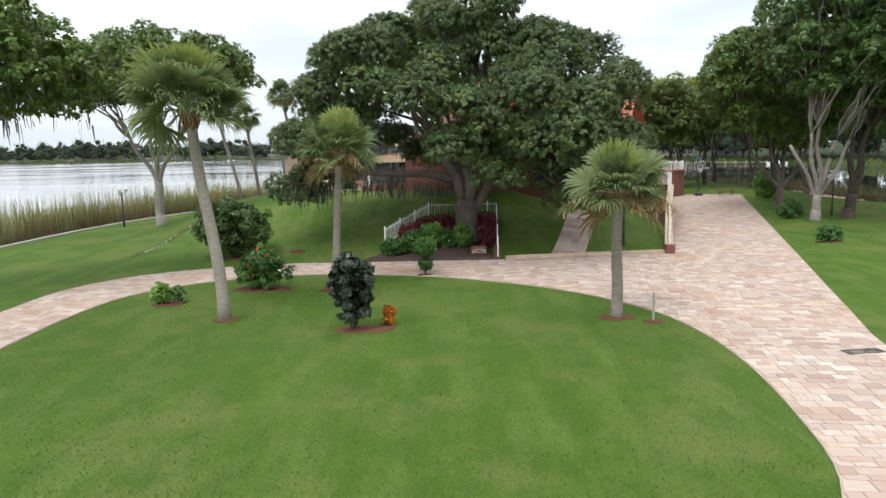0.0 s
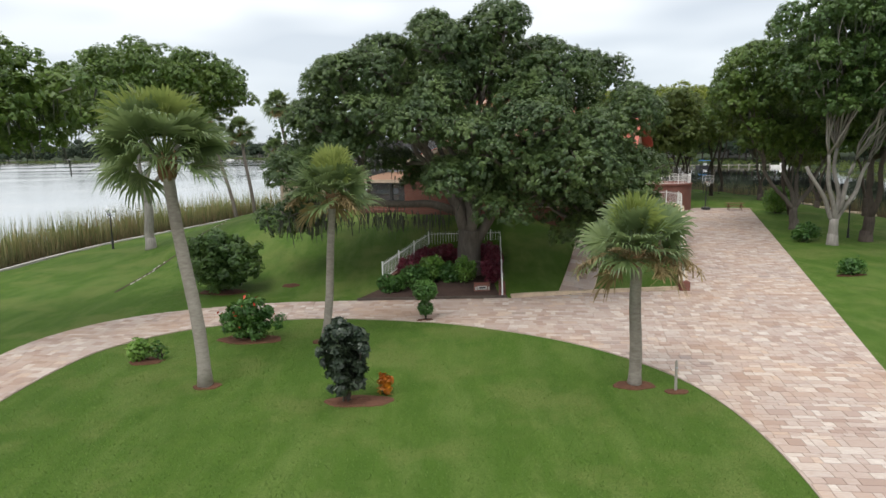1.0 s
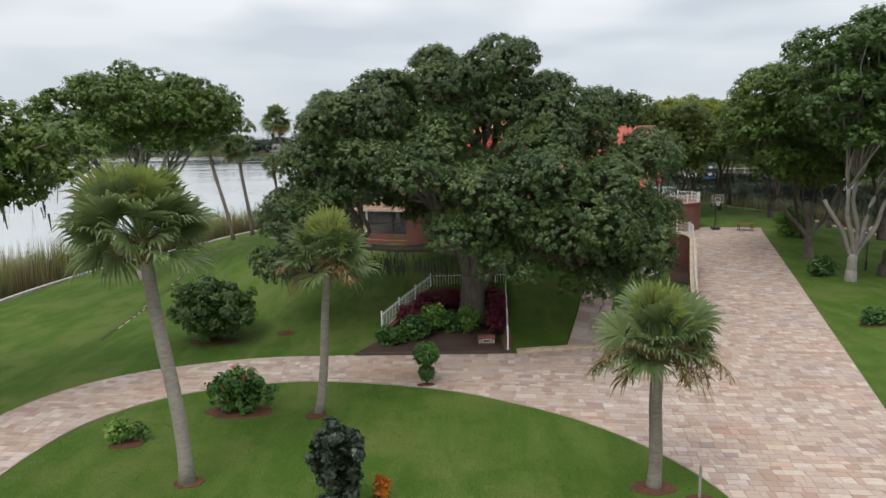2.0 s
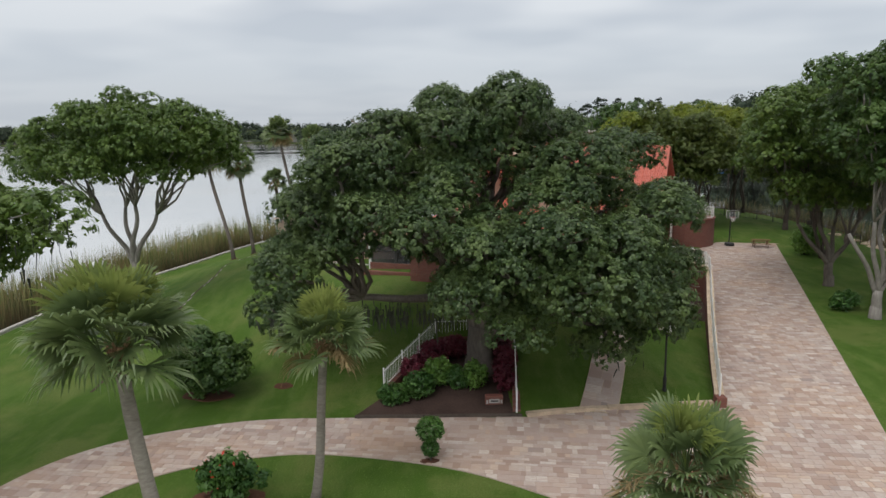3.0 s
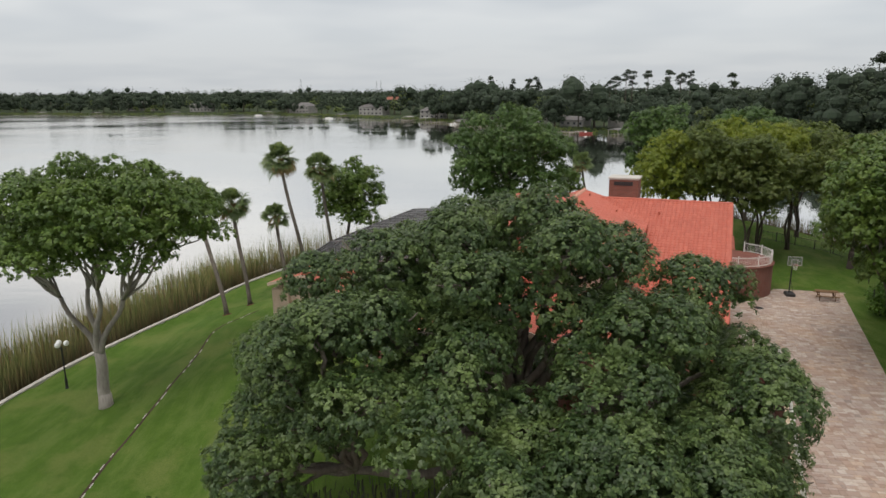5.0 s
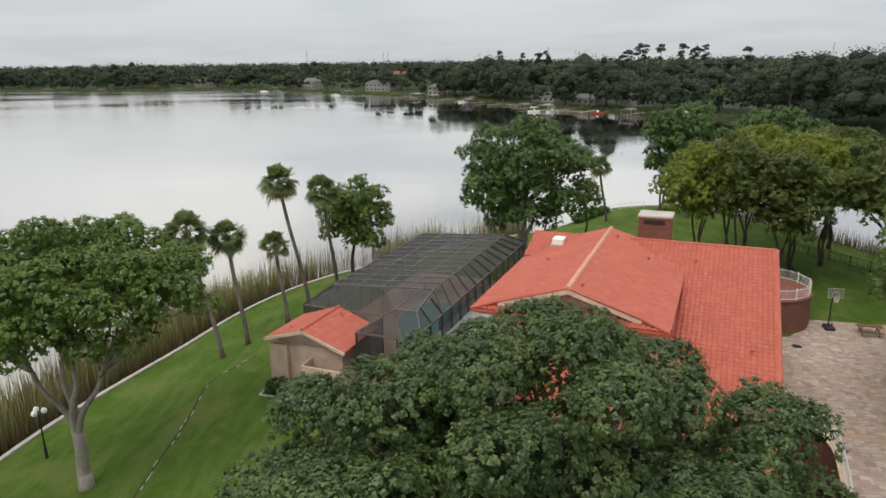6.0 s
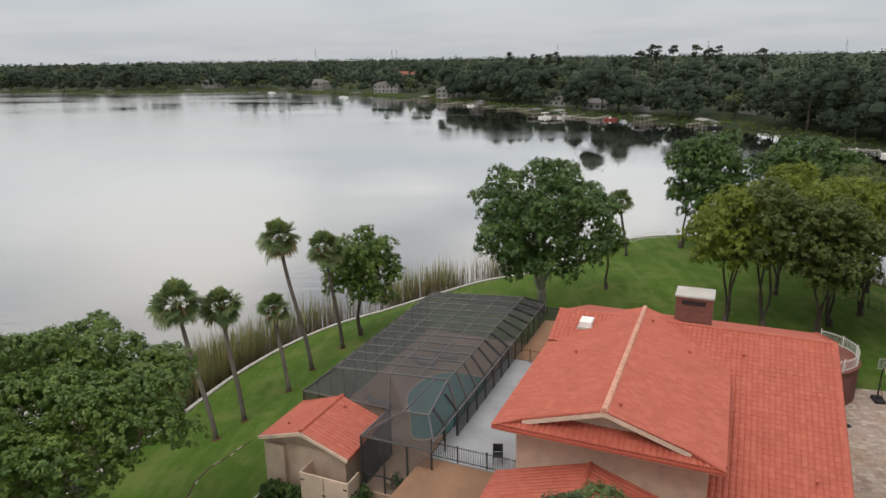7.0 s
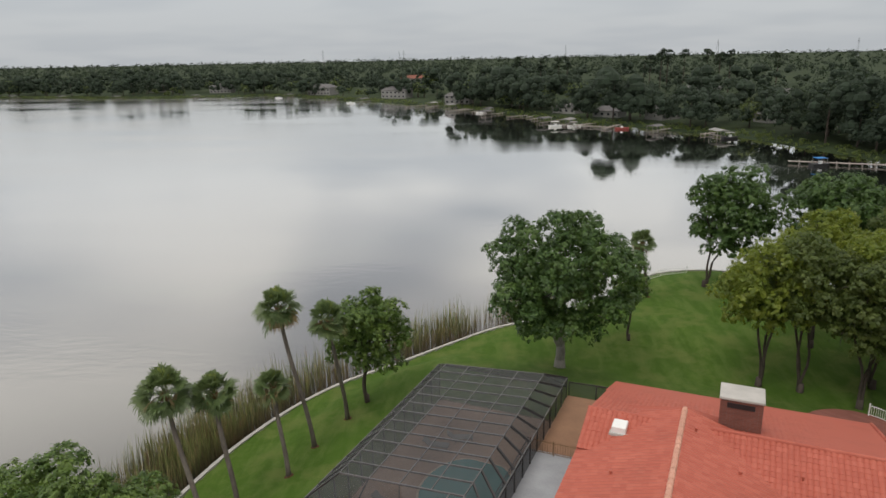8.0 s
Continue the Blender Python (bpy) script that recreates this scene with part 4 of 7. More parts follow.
def build_cage():
    cage = thing("pool_cage", (HOUSE[0], HOUSE[1], 0), "dark aluminium screen cage over the pool terrace", "screen cage", turn=HOUSE_TURN)
    eave, top_l, top_r, low_r = 6.2, 7.35, 7.9, 6.9

    def panel(*c):
        upright = max(abs(p[1] - c[0][1]) for p in c) < 0.01
        part("screen_panel", Geo().add(c, [tuple(range(len(c)))]), "screen_wall" if upright else "screen", cage)

    def beam(a, b, w=0.09, mat="bronze"):
        part("beam", Geo().bar(a, b, w * 0.7, w * 1.1), mat, cage)

    V = np.linspace(4.1, 22.4, 13)
    tv = np.linspace(5.6, 20.4, 13)
    uu = np.linspace(-17.3, -9.8, 5)

    def ztop(u):
        return top_l + (top_r - top_l) * (u + 17.3) / 7.5

    for k in range(len(V) - 1):
        a, b, ta, tb = V[k], V[k + 1], tv[k], tv[k + 1]
        panel((-18.8, a, PZ), (-18.8, b, PZ), (-18.8, b, eave), (-18.8, a, eave))
        panel((-18.8, a, eave), (-18.8, b, eave), (-17.3, tb, top_l), (-17.3, ta, top_l))
        panel((-9.8, ta, top_r), (-9.8, tb, top_r), (-8.6, b, low_r), (-8.6, a, low_r))
        panel((-8.6, a, 5.4), (-8.6, b, 5.4), (-8.6, b, low_r), (-8.6, a, low_r))
        for u0, u1 in zip(uu[:-1], uu[1:]):
            panel((u0, ta, ztop(u0)), (u1, ta, ztop(u1)), (u1, tb, ztop(u1)), (u0, tb, ztop(u0)))
    for a, ta in zip(V, tv):
        beam((-18.8, a, PZ), (-18.8, a, eave), 0.08)
        beam((-18.8, a, eave), (-17.3, ta, top_l))
        beam((-17.3, ta, top_l), (-9.8, ta, top_r), 0.09, "bronze_light")
        beam((-9.8, ta, top_r), (-8.6, a, low_r), 0.14)
        beam((-8.6, a, 5.2), (-8.6, a, low_r), 0.08)
    for u in uu:
        beam((u, tv[0], ztop(u) + 0.01), (u, tv[-1], ztop(u) + 0.01), 0.06, "bronze_light")
        beam((u, tv[-1], ztop(u)), (-18.8 + (u + 17.3) * 10.2 / 7.5, V[-1], eave), 0.07)
    beam((-18.8, V[0], eave), (-18.8, V[-1], eave), 0.08, "bronze_light")
    beam((-8.6, V[0] - 3.4, low_r), (-8.6, V[-1], low_r), 0.08, "bronze_light")
    beam((-18.8, V[-1], eave), (-8.6, V[-1], eave), 0.08)
    panel((-18.8, V[-1], PZ), (-8.6, V[-1], PZ), (-8.6, V[-1], eave), (-18.8, V[-1], eave))
    panel((-18.8, V[-1], eave), (-8.6, V[-1], eave), (-8.6, V[-1], low_r), (-9.8, tv[-1], top_r), (-17.3, tv[-1], top_l))
    # stepped front: main front wall, then the narrower bay towards the garden
    front_v, bay_u = 0.75, -12.85
    us = [-18.8, -15.7, bay_u]
    for u0, u1 in zip(us[:-1], us[1:]):
        panel((u0, V[0], PZ), (u1, V[0], PZ), (u1, V[0], eave), (u0, V[0], eave))
        beam((u1, V[0], PZ), (u1, V[0], eave), 0.08)
    panel((-18.8, V[0], eave), (bay_u, V[0], eave), (uu[2], tv[0], ztop(uu[2])), (-17.3, tv[0], top_l))
    beam((-18.8, V[0], eave), (bay_u, V[0], eave), 0.08, "bronze_light")
    for u, w in ((-15.7, uu[1]), (bay_u, uu[2])):
        beam((u, V[0], eave), (w, tv[0], ztop(w)), 0.07)
    z_b = 7.85
    fu = [bay_u, -11.5, -10.1, -8.7]
    for u0, u1 in zip(fu[:-1], fu[1:]):
        panel((u0, front_v, PZ), (u1, front_v, PZ), (u1, front_v, eave + 0.15), (u0, front_v, eave + 0.15))
        beam((u1, front_v, PZ), (u1, front_v, eave + 0.15), 0.09)
    beam((bay_u, front_v, PZ), (bay_u, front_v, eave + 0.15), 0.09)
    beam((bay_u, front_v, eave + 0.15), (-8.7, front_v, eave + 0.15), 0.09, "bronze_light")
    beam((bay_u, front_v, PZ + 1.0), (-8.7, front_v, PZ + 1.0), 0.07)
    panel((bay_u, front_v, PZ), (bay_u, V[0], PZ), (bay_u, V[0], eave), (bay_u, front_v, eave + 0.15))
    beam((bay_u, front_v, eave + 0.15), (bay_u, V[0], eave), 0.09, "bronze_light")
    panel((bay_u, front_v, eave + 0.15), (-10.6, 1.5, z_b), (-10.6, tv[0], ztop(-10.6)), (uu[2], tv[0], ztop(uu[2])), (bay_u, V[0], eave))
    beam((bay_u, front_v, eave + 0.15), (-10.6, 1.5, z_b), 0.09, "bronze_light")
    beam((-10.6, 1.5, z_b), (-9.2, 1.6, z_b), 0.1, "bronze_light")
    beam((-9.2, 1.6, z_b), (-8.65, 0.9, low_r), 0.09, "bronze_light")
    beam((-9.2, 1.6, z_b), (-9.8, tv[0], top_r), 0.09, "bronze_light")
    beam((-10.6, 1.5, z_b), (-10.6, tv[0], ztop(-10.6)), 0.07, "bronze_light")
    panel((-10.6, 1.5, z_b), (-9.2, 1.6, z_b), (-9.8, tv[0], top_r), (-10.6, tv[0], ztop(-10.6)))
    panel((-10.6, 1.5, z_b), (bay_u, front_v, eave + 0.15), (-8.7, front_v, eave + 0.15), (-8.65, 0.9, low_r), (-9.2, 1.6, z_b))
    panel((-9.2, 1.6, z_b), (-8.65, 0.9, low_r), (-8.6, V[0], low_r), (-9.8, tv[0], top_r))
    for v in (2.4, 4.1):
        beam((-9.35, v, z_b), (-8.6, v, low_r), 0.12)
        beam((-8.65, v, 5.2), (-8.65, v, low_r), 0.08)
    # back run behind the tan roof
    panel((-8.6, 23.0, 4.5), (-4.6, 23.2, 4.5), (-4.6, 23.2, 6.3), (-8.6, 23.0, 6.3))
    beam((-8.6, 23.0, 6.3), (-4.6, 23.2, 6.3), 0.08)
    for u in (-8.6, -6.6, -4.6):
        beam((u, 23.1, 4.2), (u, 23.1, 6.3), 0.08)


build_cage()

# ---------------------------------------------------------------- pool house with its screened bin yard
def build_pool_house():
    b = thing("pool_house", (HOUSE[0], HOUSE[1], 0), "small beige stucco pool house with a coral tile roof", "pool house", turn=HOUSE_TURN)
    part("wall", Geo().box(-18.5, 0.25, 1.0, -13.6, 3.9, 5.3), "stucco", b)
    for v0 in (0.25, 3.75):
        part("gable", Geo().add([(-18.3, v0, 5.2), (-16, v0, 6.2), (-13.6, v0, 5.2), (-18.3, v0 + 0.15, 5.2), (-16, v0 + 0.15, 6.2), (-13.6, v0 + 0.15, 5.2)],
                                [(0, 1, 2), (5, 4, 3), (0, 3, 4, 1), (1, 4, 5, 2), (2, 5, 3, 0)]), "stucco", b)
    r, e = 6.42, 5.55
    slope("roof", [(-16, -0.25, r), (-16, 4.1, r), (-18.85, 4.1, e), (-18.85, -0.25, e)], (0, 1, 0), (2.6, 0, r - e), b)
    slope("roof", [(-16, 4.1, r), (-16, -0.25, r), (-13.1, -0.25, e - 0.15), (-13.1, 4.1, e - 0.15)], (0, 1, 0), (-2.9, 0, r - e + 0.15), b)
    caps("ridge_tile", (-16, -0.25, r + 0.02), (-16, 4.1, r + 0.02), b, 0.12)
    for u, z in ((-18.85, e), (-13.1, e - 0.15)):
        part("barge_board", Geo().bar((-16, -0.3, r - 0.12), (u, -0.3, z - 0.1), 0.06, 0.2), "trim", b, "cream barge board")
    for u, v, z in ((-17.6, 0.9, 5.85), (-15.3, 3.2, 6.25)):
        part("roof_vent", Geo().lathe([(0.05, -0.1), (0.05, 0.15), (0.09, 0.16), (0.01, 0.24)], 8, (u, v, z)), "tile", b)
    part("lean_to", Geo().box(-18.7, -0.05, 1.0, -17.4, 0.3, 5.1), "stucco", b)
    y = thing("bin_enclosure", (HOUSE[0], HOUSE[1], 0), "beige panelled bin enclosure with black hinges", "enclosure", turn=HOUSE_TURN)
    part("front_panel", Geo().soft_box(-15.75, -0.95, 1.5, -12.75, -0.87, 4.45, 0.02), "trim", y)
    for u in (-15.78, -12.83):
        part("side_panel", Geo().soft_box(u, -0.87, 1.5, u + 0.08, 0.24, 4.45, 0.02), "trim", y)
    for u, z in ((-15.7, 2.6), (-15.7, 4.0), (-13.05, 2.6), (-13.05, 4.0), (-14.4, 3.3)):
        part("hinge", Geo().box(u, -0.97, z, u + 0.22, -0.94, z + 0.08), "black", y)
    part("gate_gap", Geo().box(-14.28, -0.96, 1.9, -14.25, -0.945, 4.4), "bronze", y, "dark gap between the two gate leaves")
    edge = thing("bed_edging", (HOUSE[0], HOUSE[1], 0), "pale low edging round the pool house bed", "edging", turn=HOUSE_TURN)
    for a, c in (((-18.75, -0.1), (-18.75, -1.35)), ((-18.75, -1.35), (-15.9, -1.35)), ((-12.7, -1.2), (-9.9, -1.9)), ((-15.9, -1.35), (-12.7, -1.2))):
        (x0, y0), (x1, y1) = hw(*a), hw(*c)
        part("edging_run", Geo().bar((*a, ground_at(x0, y0) + 0.03), (*c, ground_at(x1, y1) + 0.03), 0.1, 0.12), "concrete", edge)


build_pool_house()


# ---------------------------------------------------------------- roof tiles


def tile_shape(w, h):
    """One barrel tile, its lower end lifted over the course below."""
    v, f = [], []
    prof = [(-0.5, 0.0), (-0.32, 0.032), (-0.12, 0.05), (0.12, 0.05), (0.32, 0.032), (0.5, 0.0)]
    for y, lift in ((0.0, 0.018), (h * 1.12, 0.0)):
        v += [(x * w, y, z + lift) for x, z in prof]
    v += [(x * w, 0.0, z + 0.004) for x, z in prof]
    n = len(prof)
    f += [(i, i + 1, n + i + 1, n + i) for i in range(n - 1)] + [(2 * n + i, 2 * n + i + 1, i + 1, i) for i in range(n - 1)]
    return v, f


def lay_tiles():
    w, h = 0.27, 0.33
    v, f = tile_shape(w, h)
    single = bpy.data.meshes.new("roof_tile")
    single.from_pydata(v, [], f)
    single.materials.append(M["tile"])
    arr = np.array(v)
    for k, (ob, corners, a, s) in enumerate(TILE_JOBS):
        nrm = a.cross(s).normalized()
        if nrm.z < 0:
            a, nrm = -a, -nrm
        o = corners[0]
        ca, cs = [(c - o).dot(a) for c in corners], [(c - o).dot(s) for c in corners]
        poly = list(zip(ca, cs))
        ga, gs = np.meshgrid(np.arange(min(ca) + w / 2, max(ca), w), np.arange(min(cs), max(cs) - h * 0.4, h))
        ok = inside(ga.ravel(), gs.ravel() + h * 0.5, poly)
        pts = np.stack([ga.ravel()[ok], gs.ravel()[ok]], -1)
        frame3 = np.array([a, s, nrm])
        near = ob.name.startswith("roof") and ob.parent.name.startswith("house") and k == 1
        count = 0
        rest = []
        for q in pts:
            if near and count < 300:
                count += 1
                t = new("roof_tile", single)
                t.parent = ob
                m = Matrix((a, s, nrm)).transposed().to_4x4()
                m.translation = o + a * float(q[0]) + s * float(q[1]) + nrm * 0.012
                t.matrix_local = m
            else:
                rest.append(q)
        if rest:
            rest = np.array(rest)
            base = np.array(o) + rest[:, :1] * np.array(a) + rest[:, 1:] * np.array(s) + np.array(nrm) * 0.012
            allv = (base[:, None, :] + (arr @ frame3)[None]).reshape(-1, 3)
            allf = (np.array(f)[None] + (np.arange(len(rest)) * len(v))[:, None, None]).reshape(-1, 4)
            me = bpy.data.meshes.new("roof_tiles")
            me.from_pydata(allv.tolist(), [], allf.tolist())
            part("roof_tiles", me, "tile", ob, "courses of coral barrel tiles", kind="stuff")


# ---------------------------------------------------------------- plants
def twigs(centres, radii, counts, n, seed):
    """Break each clump into n smaller sprays of uneven size."""
    r = np.random.default_rng(seed + 900)
    c, rad = np.repeat(np.asarray(centres, float), n, 0), np.repeat(np.asarray(radii, float), n)
    d = r.normal(size=c.shape)
    d /= np.linalg.norm(d, axis=1)[:, None]
    d[:, 2] = np.where(d[:, 2] < -0.35, -d[:, 2] * 0.6, d[:, 2])
    c = c + d * (rad * r.uniform(0.2, 1.15, len(c)))[:, None] * np.array([1, 1, 0.85])
    small = rad * r.uniform(0.25, 0.7, len(c))
    share = np.repeat(np.asarray(counts), n) * (small / rad) ** 1.6
    share = np.maximum(2, share * np.sum(counts) / np.sum(share)).astype(int)
    return c, small, share, d


def leaf_cloud(centres, radii, counts, size, squash=0.8, up=0.5, seed=1, long=1.7, low=-0.75, hollow=0.5, sprays=0, jitter=0.6):
    """Loose leaves round clump centres: an array of four-cornered leaves."""
    r = np.random.default_rng(seed)
    if sprays:
        centres, radii, counts, lean = twigs(centres, radii, counts, sprays, seed)
        hollow, low = 0.2, -0.9
    idx = np.repeat(np.arange(len(centres)), counts)
    n = len(idx)
    d = r.normal(size=(n, 3))
    d /= np.linalg.norm(d, axis=1)[:, None]
    d[:, 2] = np.where(d[:, 2] < low, -d[:, 2], d[:, 2])
    rad = np.asarray(radii)[idx] * (hollow + (1 - hollow) * r.random(n) ** 0.6) * (0.85 + 0.3 * r.random(n))
    p = np.asarray(centres)[idx] + d * rad[:, None] * np.array([1, 1, squash])
    nrm = d * 0.65 + r.normal(size=(n, 3)) * jitter + np.array([0, 0, up])
    if sprays:
        nrm = d * 0.45 + lean[idx] * 0.75 + r.normal(size=(n, 3)) * 0.38 + np.array([0, 0, 0.35])
    nrm /= np.linalg.norm(nrm, axis=1)[:, None]
    a = np.cross(nrm, r.normal(size=(n, 3)))
    a /= np.linalg.norm(a, axis=1)[:, None] + 1e-9
    b = np.cross(nrm, a)
    s = size * (0.6 + 0.8 * r.random(n))[:, None]
    bend = nrm * s * 0.18
    return np.stack([p - a * s * long * 0.5, p - b * s * 0.42 + bend, p + a * s * long * 0.5, p + b * s * 0.42 + bend], 1)


def billows(centres, radii, n, seed, low=-0.35, spread=0.62, size=(0.38, 0.62)):
    """Rounded masses that swell from the upper side of each bough."""
    r = np.random.default_rng(seed + 400)
    c, rad = np.repeat(np.asarray(centres, float), n, 0), np.repeat(np.asarray(radii, float), n)
    d = r.normal(size=c.shape)
    d /= np.linalg.norm(d, axis=1)[:, None]
    d[:, 2] = np.where(d[:, 2] < low, -d[:, 2] * 0.7, d[:, 2])
    return c + d * (rad * spread * r.uniform(0.7, 1.25, len(c)))[:, None] * np.array([1, 1, 0.72]), rad * r.uniform(*size, len(c))


def tufted(centres, radii, gap, per, leaf, seed, low=-0.55, inner=0.25, squash=0.85, tight=1.0):
    """Leaf tufts over the outer skin of many rounded masses; each tuft is a loose rosette of leaves."""
    r = np.random.default_rng(seed)
    c, rad = np.asarray(centres, float), np.asarray(radii, float)
    idx = np.repeat(np.arange(len(c)), np.maximum(4, (8.5 * (rad / gap) ** 2)).astype(int))
    n = len(idx)
    d = r.normal(size=(n, 3))
    d /= np.linalg.norm(d, axis=1)[:, None]
    d[:, 2] = np.where(d[:, 2] < low, -d[:, 2], d[:, 2])
    p = c[idx] + d * (rad[idx] * r.uniform(0.88, 1.14, n))[:, None] * np.array([1, 1, squash])
    keep = np.ones(n, bool)
    for k in range(0, n, 1500):
        q = p[k : k + 1500]
        gap2 = ((q[:, None, :] - c[None]) / np.array([1, 1, squash])) ** 2
        deep = gap2.sum(-1) < (0.80 * rad[None]) ** 2
        deep[np.arange(len(q)), idx[k : k + 1500]] = False
        keep[k : k + 1500] = ~deep.any(1) | (r.random(len(q)) < inner)
    p, d = p[keep], d[keep]
    m = np.repeat(np.arange(len(p)), r.integers(max(2, per - 4), per + 5, len(p)))
    k = len(m)
    e = r.normal(size=(k, 3))
    e /= np.linalg.norm(e, axis=1)[:, None]
    out = d[m] * 0.7 + e * 0.9
    pos = p[m] + out * (gap * 0.55 * tight * r.random(k) ** 0.5)[:, None]
    nrm = d[m] * 0.9 + e * 0.55 + np.array([0, 0, 0.45])
    nrm /= np.linalg.norm(nrm, axis=1)[:, None]
    a = np.cross(nrm, r.normal(size=(k, 3)))
    a /= np.linalg.norm(a, axis=1)[:, None] + 1e-9
    b = np.cross(nrm, a)
    w = leaf * (0.65 + 0.7 * r.random(k))[:, None]
    return np.stack([pos - a * w * 0.6 - b * w * 0.5, pos - a * w * 0.5 + b * w * 0.5 + nrm * w * 0.2, pos + a * w * 0.95], 1)


def lumps(c, rad, squash, seed):
    """Closed, uneven six-sided masses inside the crowns, as four-cornered faces."""
    r = np.random.default_rng(seed)
    n, sides, rows = len(c), 6, np.array([-0.9, -0.25, 0.45, 1.0])
    ring_r = np.array([0.35, 1.0, 0.88, 0.12])
    a = np.linspace(0, 2 * math.pi, sides, endpoint=False)[None, None, :] + r.uniform(0, 6.3, n)[:, None, None]
    k = rad[:, None, None] * ring_r[None, :, None] * r.uniform(0.8, 1.1, (n, 4, sides))
    v = np.stack([c[:, 0, None, None] + k * np.cos(a), c[:, 1, None, None] + k * np.sin(a),
                  c[:, 2, None, None] + rad[:, None, None] * squash * rows[None, :, None] * r.uniform(0.9, 1.1, (n, 4, sides))], -1)
    w = np.roll(v, -1, axis=2)
    return np.stack([v[:, :-1], w[:, :-1], w[:, 1:], v[:, 1:]], -2).reshape(-1, 4, 3)


def limb(geo, a, b, r0, r1, sag=0.0, wig=0.25, seed=0, n=7, sides=7):
    """A tapered, slightly crooked limb from a to b."""
    r = random.Random(seed)
    a, b = Vector(a), Vector(b)
    L = (b - a).length
    pts, rad = [], []
    ph = [r.uniform(0, 6.3) for _ in range(3)]
    for k in range(n + 1):
        t = k / n
        p = a.lerp(b, t)
        w = math.sin(math.pi * t) * wig * L * 0.12
        p += Vector((math.sin(5 * t + ph[0]) * w, math.sin(4 * t + ph[1]) * w, math.sin(4.5 * t + ph[2]) * w * 0.6 + sag * L * math.sin(math.pi * t)))
        pts.append(p)
        rad.append(r0 + (r1 - r0) * t**0.8)
    geo.tube(pts, rad, sides)
    return pts


def clumps_in(shape, count, gap, seed):
    """Clump centres kept apart; shape(random) gives a candidate."""
    r = random.Random(seed)
    out = []
    for _ in range(count * 40):
        c = shape(r)
        if c is None:
            continue
        if all((c[0] - q[0]) ** 2 + (c[1] - q[1]) ** 2 + (c[2] - q[2]) ** 2 > gap * gap for q in out):
            out.append(c)
            if len(out) >= count:
                break
    return out


def shell(cx, cy, cz, rx, ry, rz, lo=-0.3, inner=0.55, pad=0.85):
    """Candidates in the outer part of an ellipsoid, above a share of its height; pad is room for the clump itself."""
    rx, ry, rz = rx - pad, ry - pad, rz - 0.7 * pad

    def f(r):
        x, y, z = (r.uniform(-1, 1) for _ in range(3))
        q = x * x + y * y + z * z
        if q > 1 or q < inner * inner or z < lo:
            return None
        return (cx + x * rx, cy + y * ry, cz + z * rz)
    return f


def tree(name, at, label, clumps, radius, per, leaf, leaf_mat, bark_mat, stems, r_trunk, fork, seed, sag=0.10, squash=0.75, group="", extra=None, limbs=14, moss=0, limb_r=0.35):
    """A tree: leaning stems that fork into limbs, and a crown of leaf clumps. Clump places are in the plan."""
    ob = thing(name, at, label, "tree", group)
    o = np.array(at)
    local = [tuple(np.array(c) - o) for c in clumps]
    r = random.Random(seed)
    g = Geo()
    tops = []
    one = len(stems) == 1
    sx, sy = sum(q[0] for q in stems) / len(stems), sum(q[1] for q in stems) / len(stems)
    head = Vector((sx * 0.3, sy * 0.3, fork))
    if not one:
        limb(g, (0, 0, -0.25), head, r_trunk, r_trunk * 0.82, 0, 0.2, seed + 9, 6, 12)
        g.tube([(0, 0, -0.3), (0, 0, 0.15), (0, 0, 0.8)], [r_trunk * 1.3, r_trunk * 1.1, r_trunk * 0.97], 12)
    for k, (dx, dy, h) in enumerate(stems):
        rr = r_trunk if one else r_trunk * 0.52
        start = Vector((0, 0, -0.25)) if one else head - Vector((0, 0, 0.3))
        limb(g, start, (dx, dy, h), rr * 1.05, rr * 0.62, 0, 0.35, seed + k, 8, 10)
        if one:
            g.tube([(0, 0, -0.3), (0, 0, 0.15), (0, 0, 0.7)], [rr * 1.3, rr * 1.1, rr], 10)
        tops.append((Vector((dx, dy, h)), rr * 0.6))
    chosen = local if len(local) <= limbs else r.sample(local, limbs)
    for k, c in enumerate(chosen):
        t, rr = min(tops, key=lambda q: (q[0] - Vector(c)).length)
        mid = t.lerp(Vector(c), 0.5) + Vector((0, 0, sag * (Vector(c) - t).length))
        limb(g, t, mid, rr * r.uniform(0.45, 0.7) + 0.02, rr * limb_r + 0.015, 0, 0.5, seed + 31 * k, 5, 7)
        limb(g, mid, c, rr * limb_r + 0.015, 0.03, 0, 0.5, seed + 57 * k, 5, 6)
    part("trunk", g, bark_mat, ob, smooth=True)
    rad = [radius * r.uniform(0.6, 1.25) for _ in local]
    bc, br = billows(local, rad, 6, seed, spread=0.7, size=(0.36, 0.62))
    part("crown", quads_mesh("crown", tufted(bc, br, leaf * 2.15, 8, leaf * 0.9, seed, squash=squash + 0.1, inner=0.2), 3), leaf_mat, ob, "uneven leafy crown")
    if moss:
        part("moss", quads_mesh("moss", hanging(local, moss, seed)), "moss", ob, "grey hanging moss", kind="stuff")
    return ob


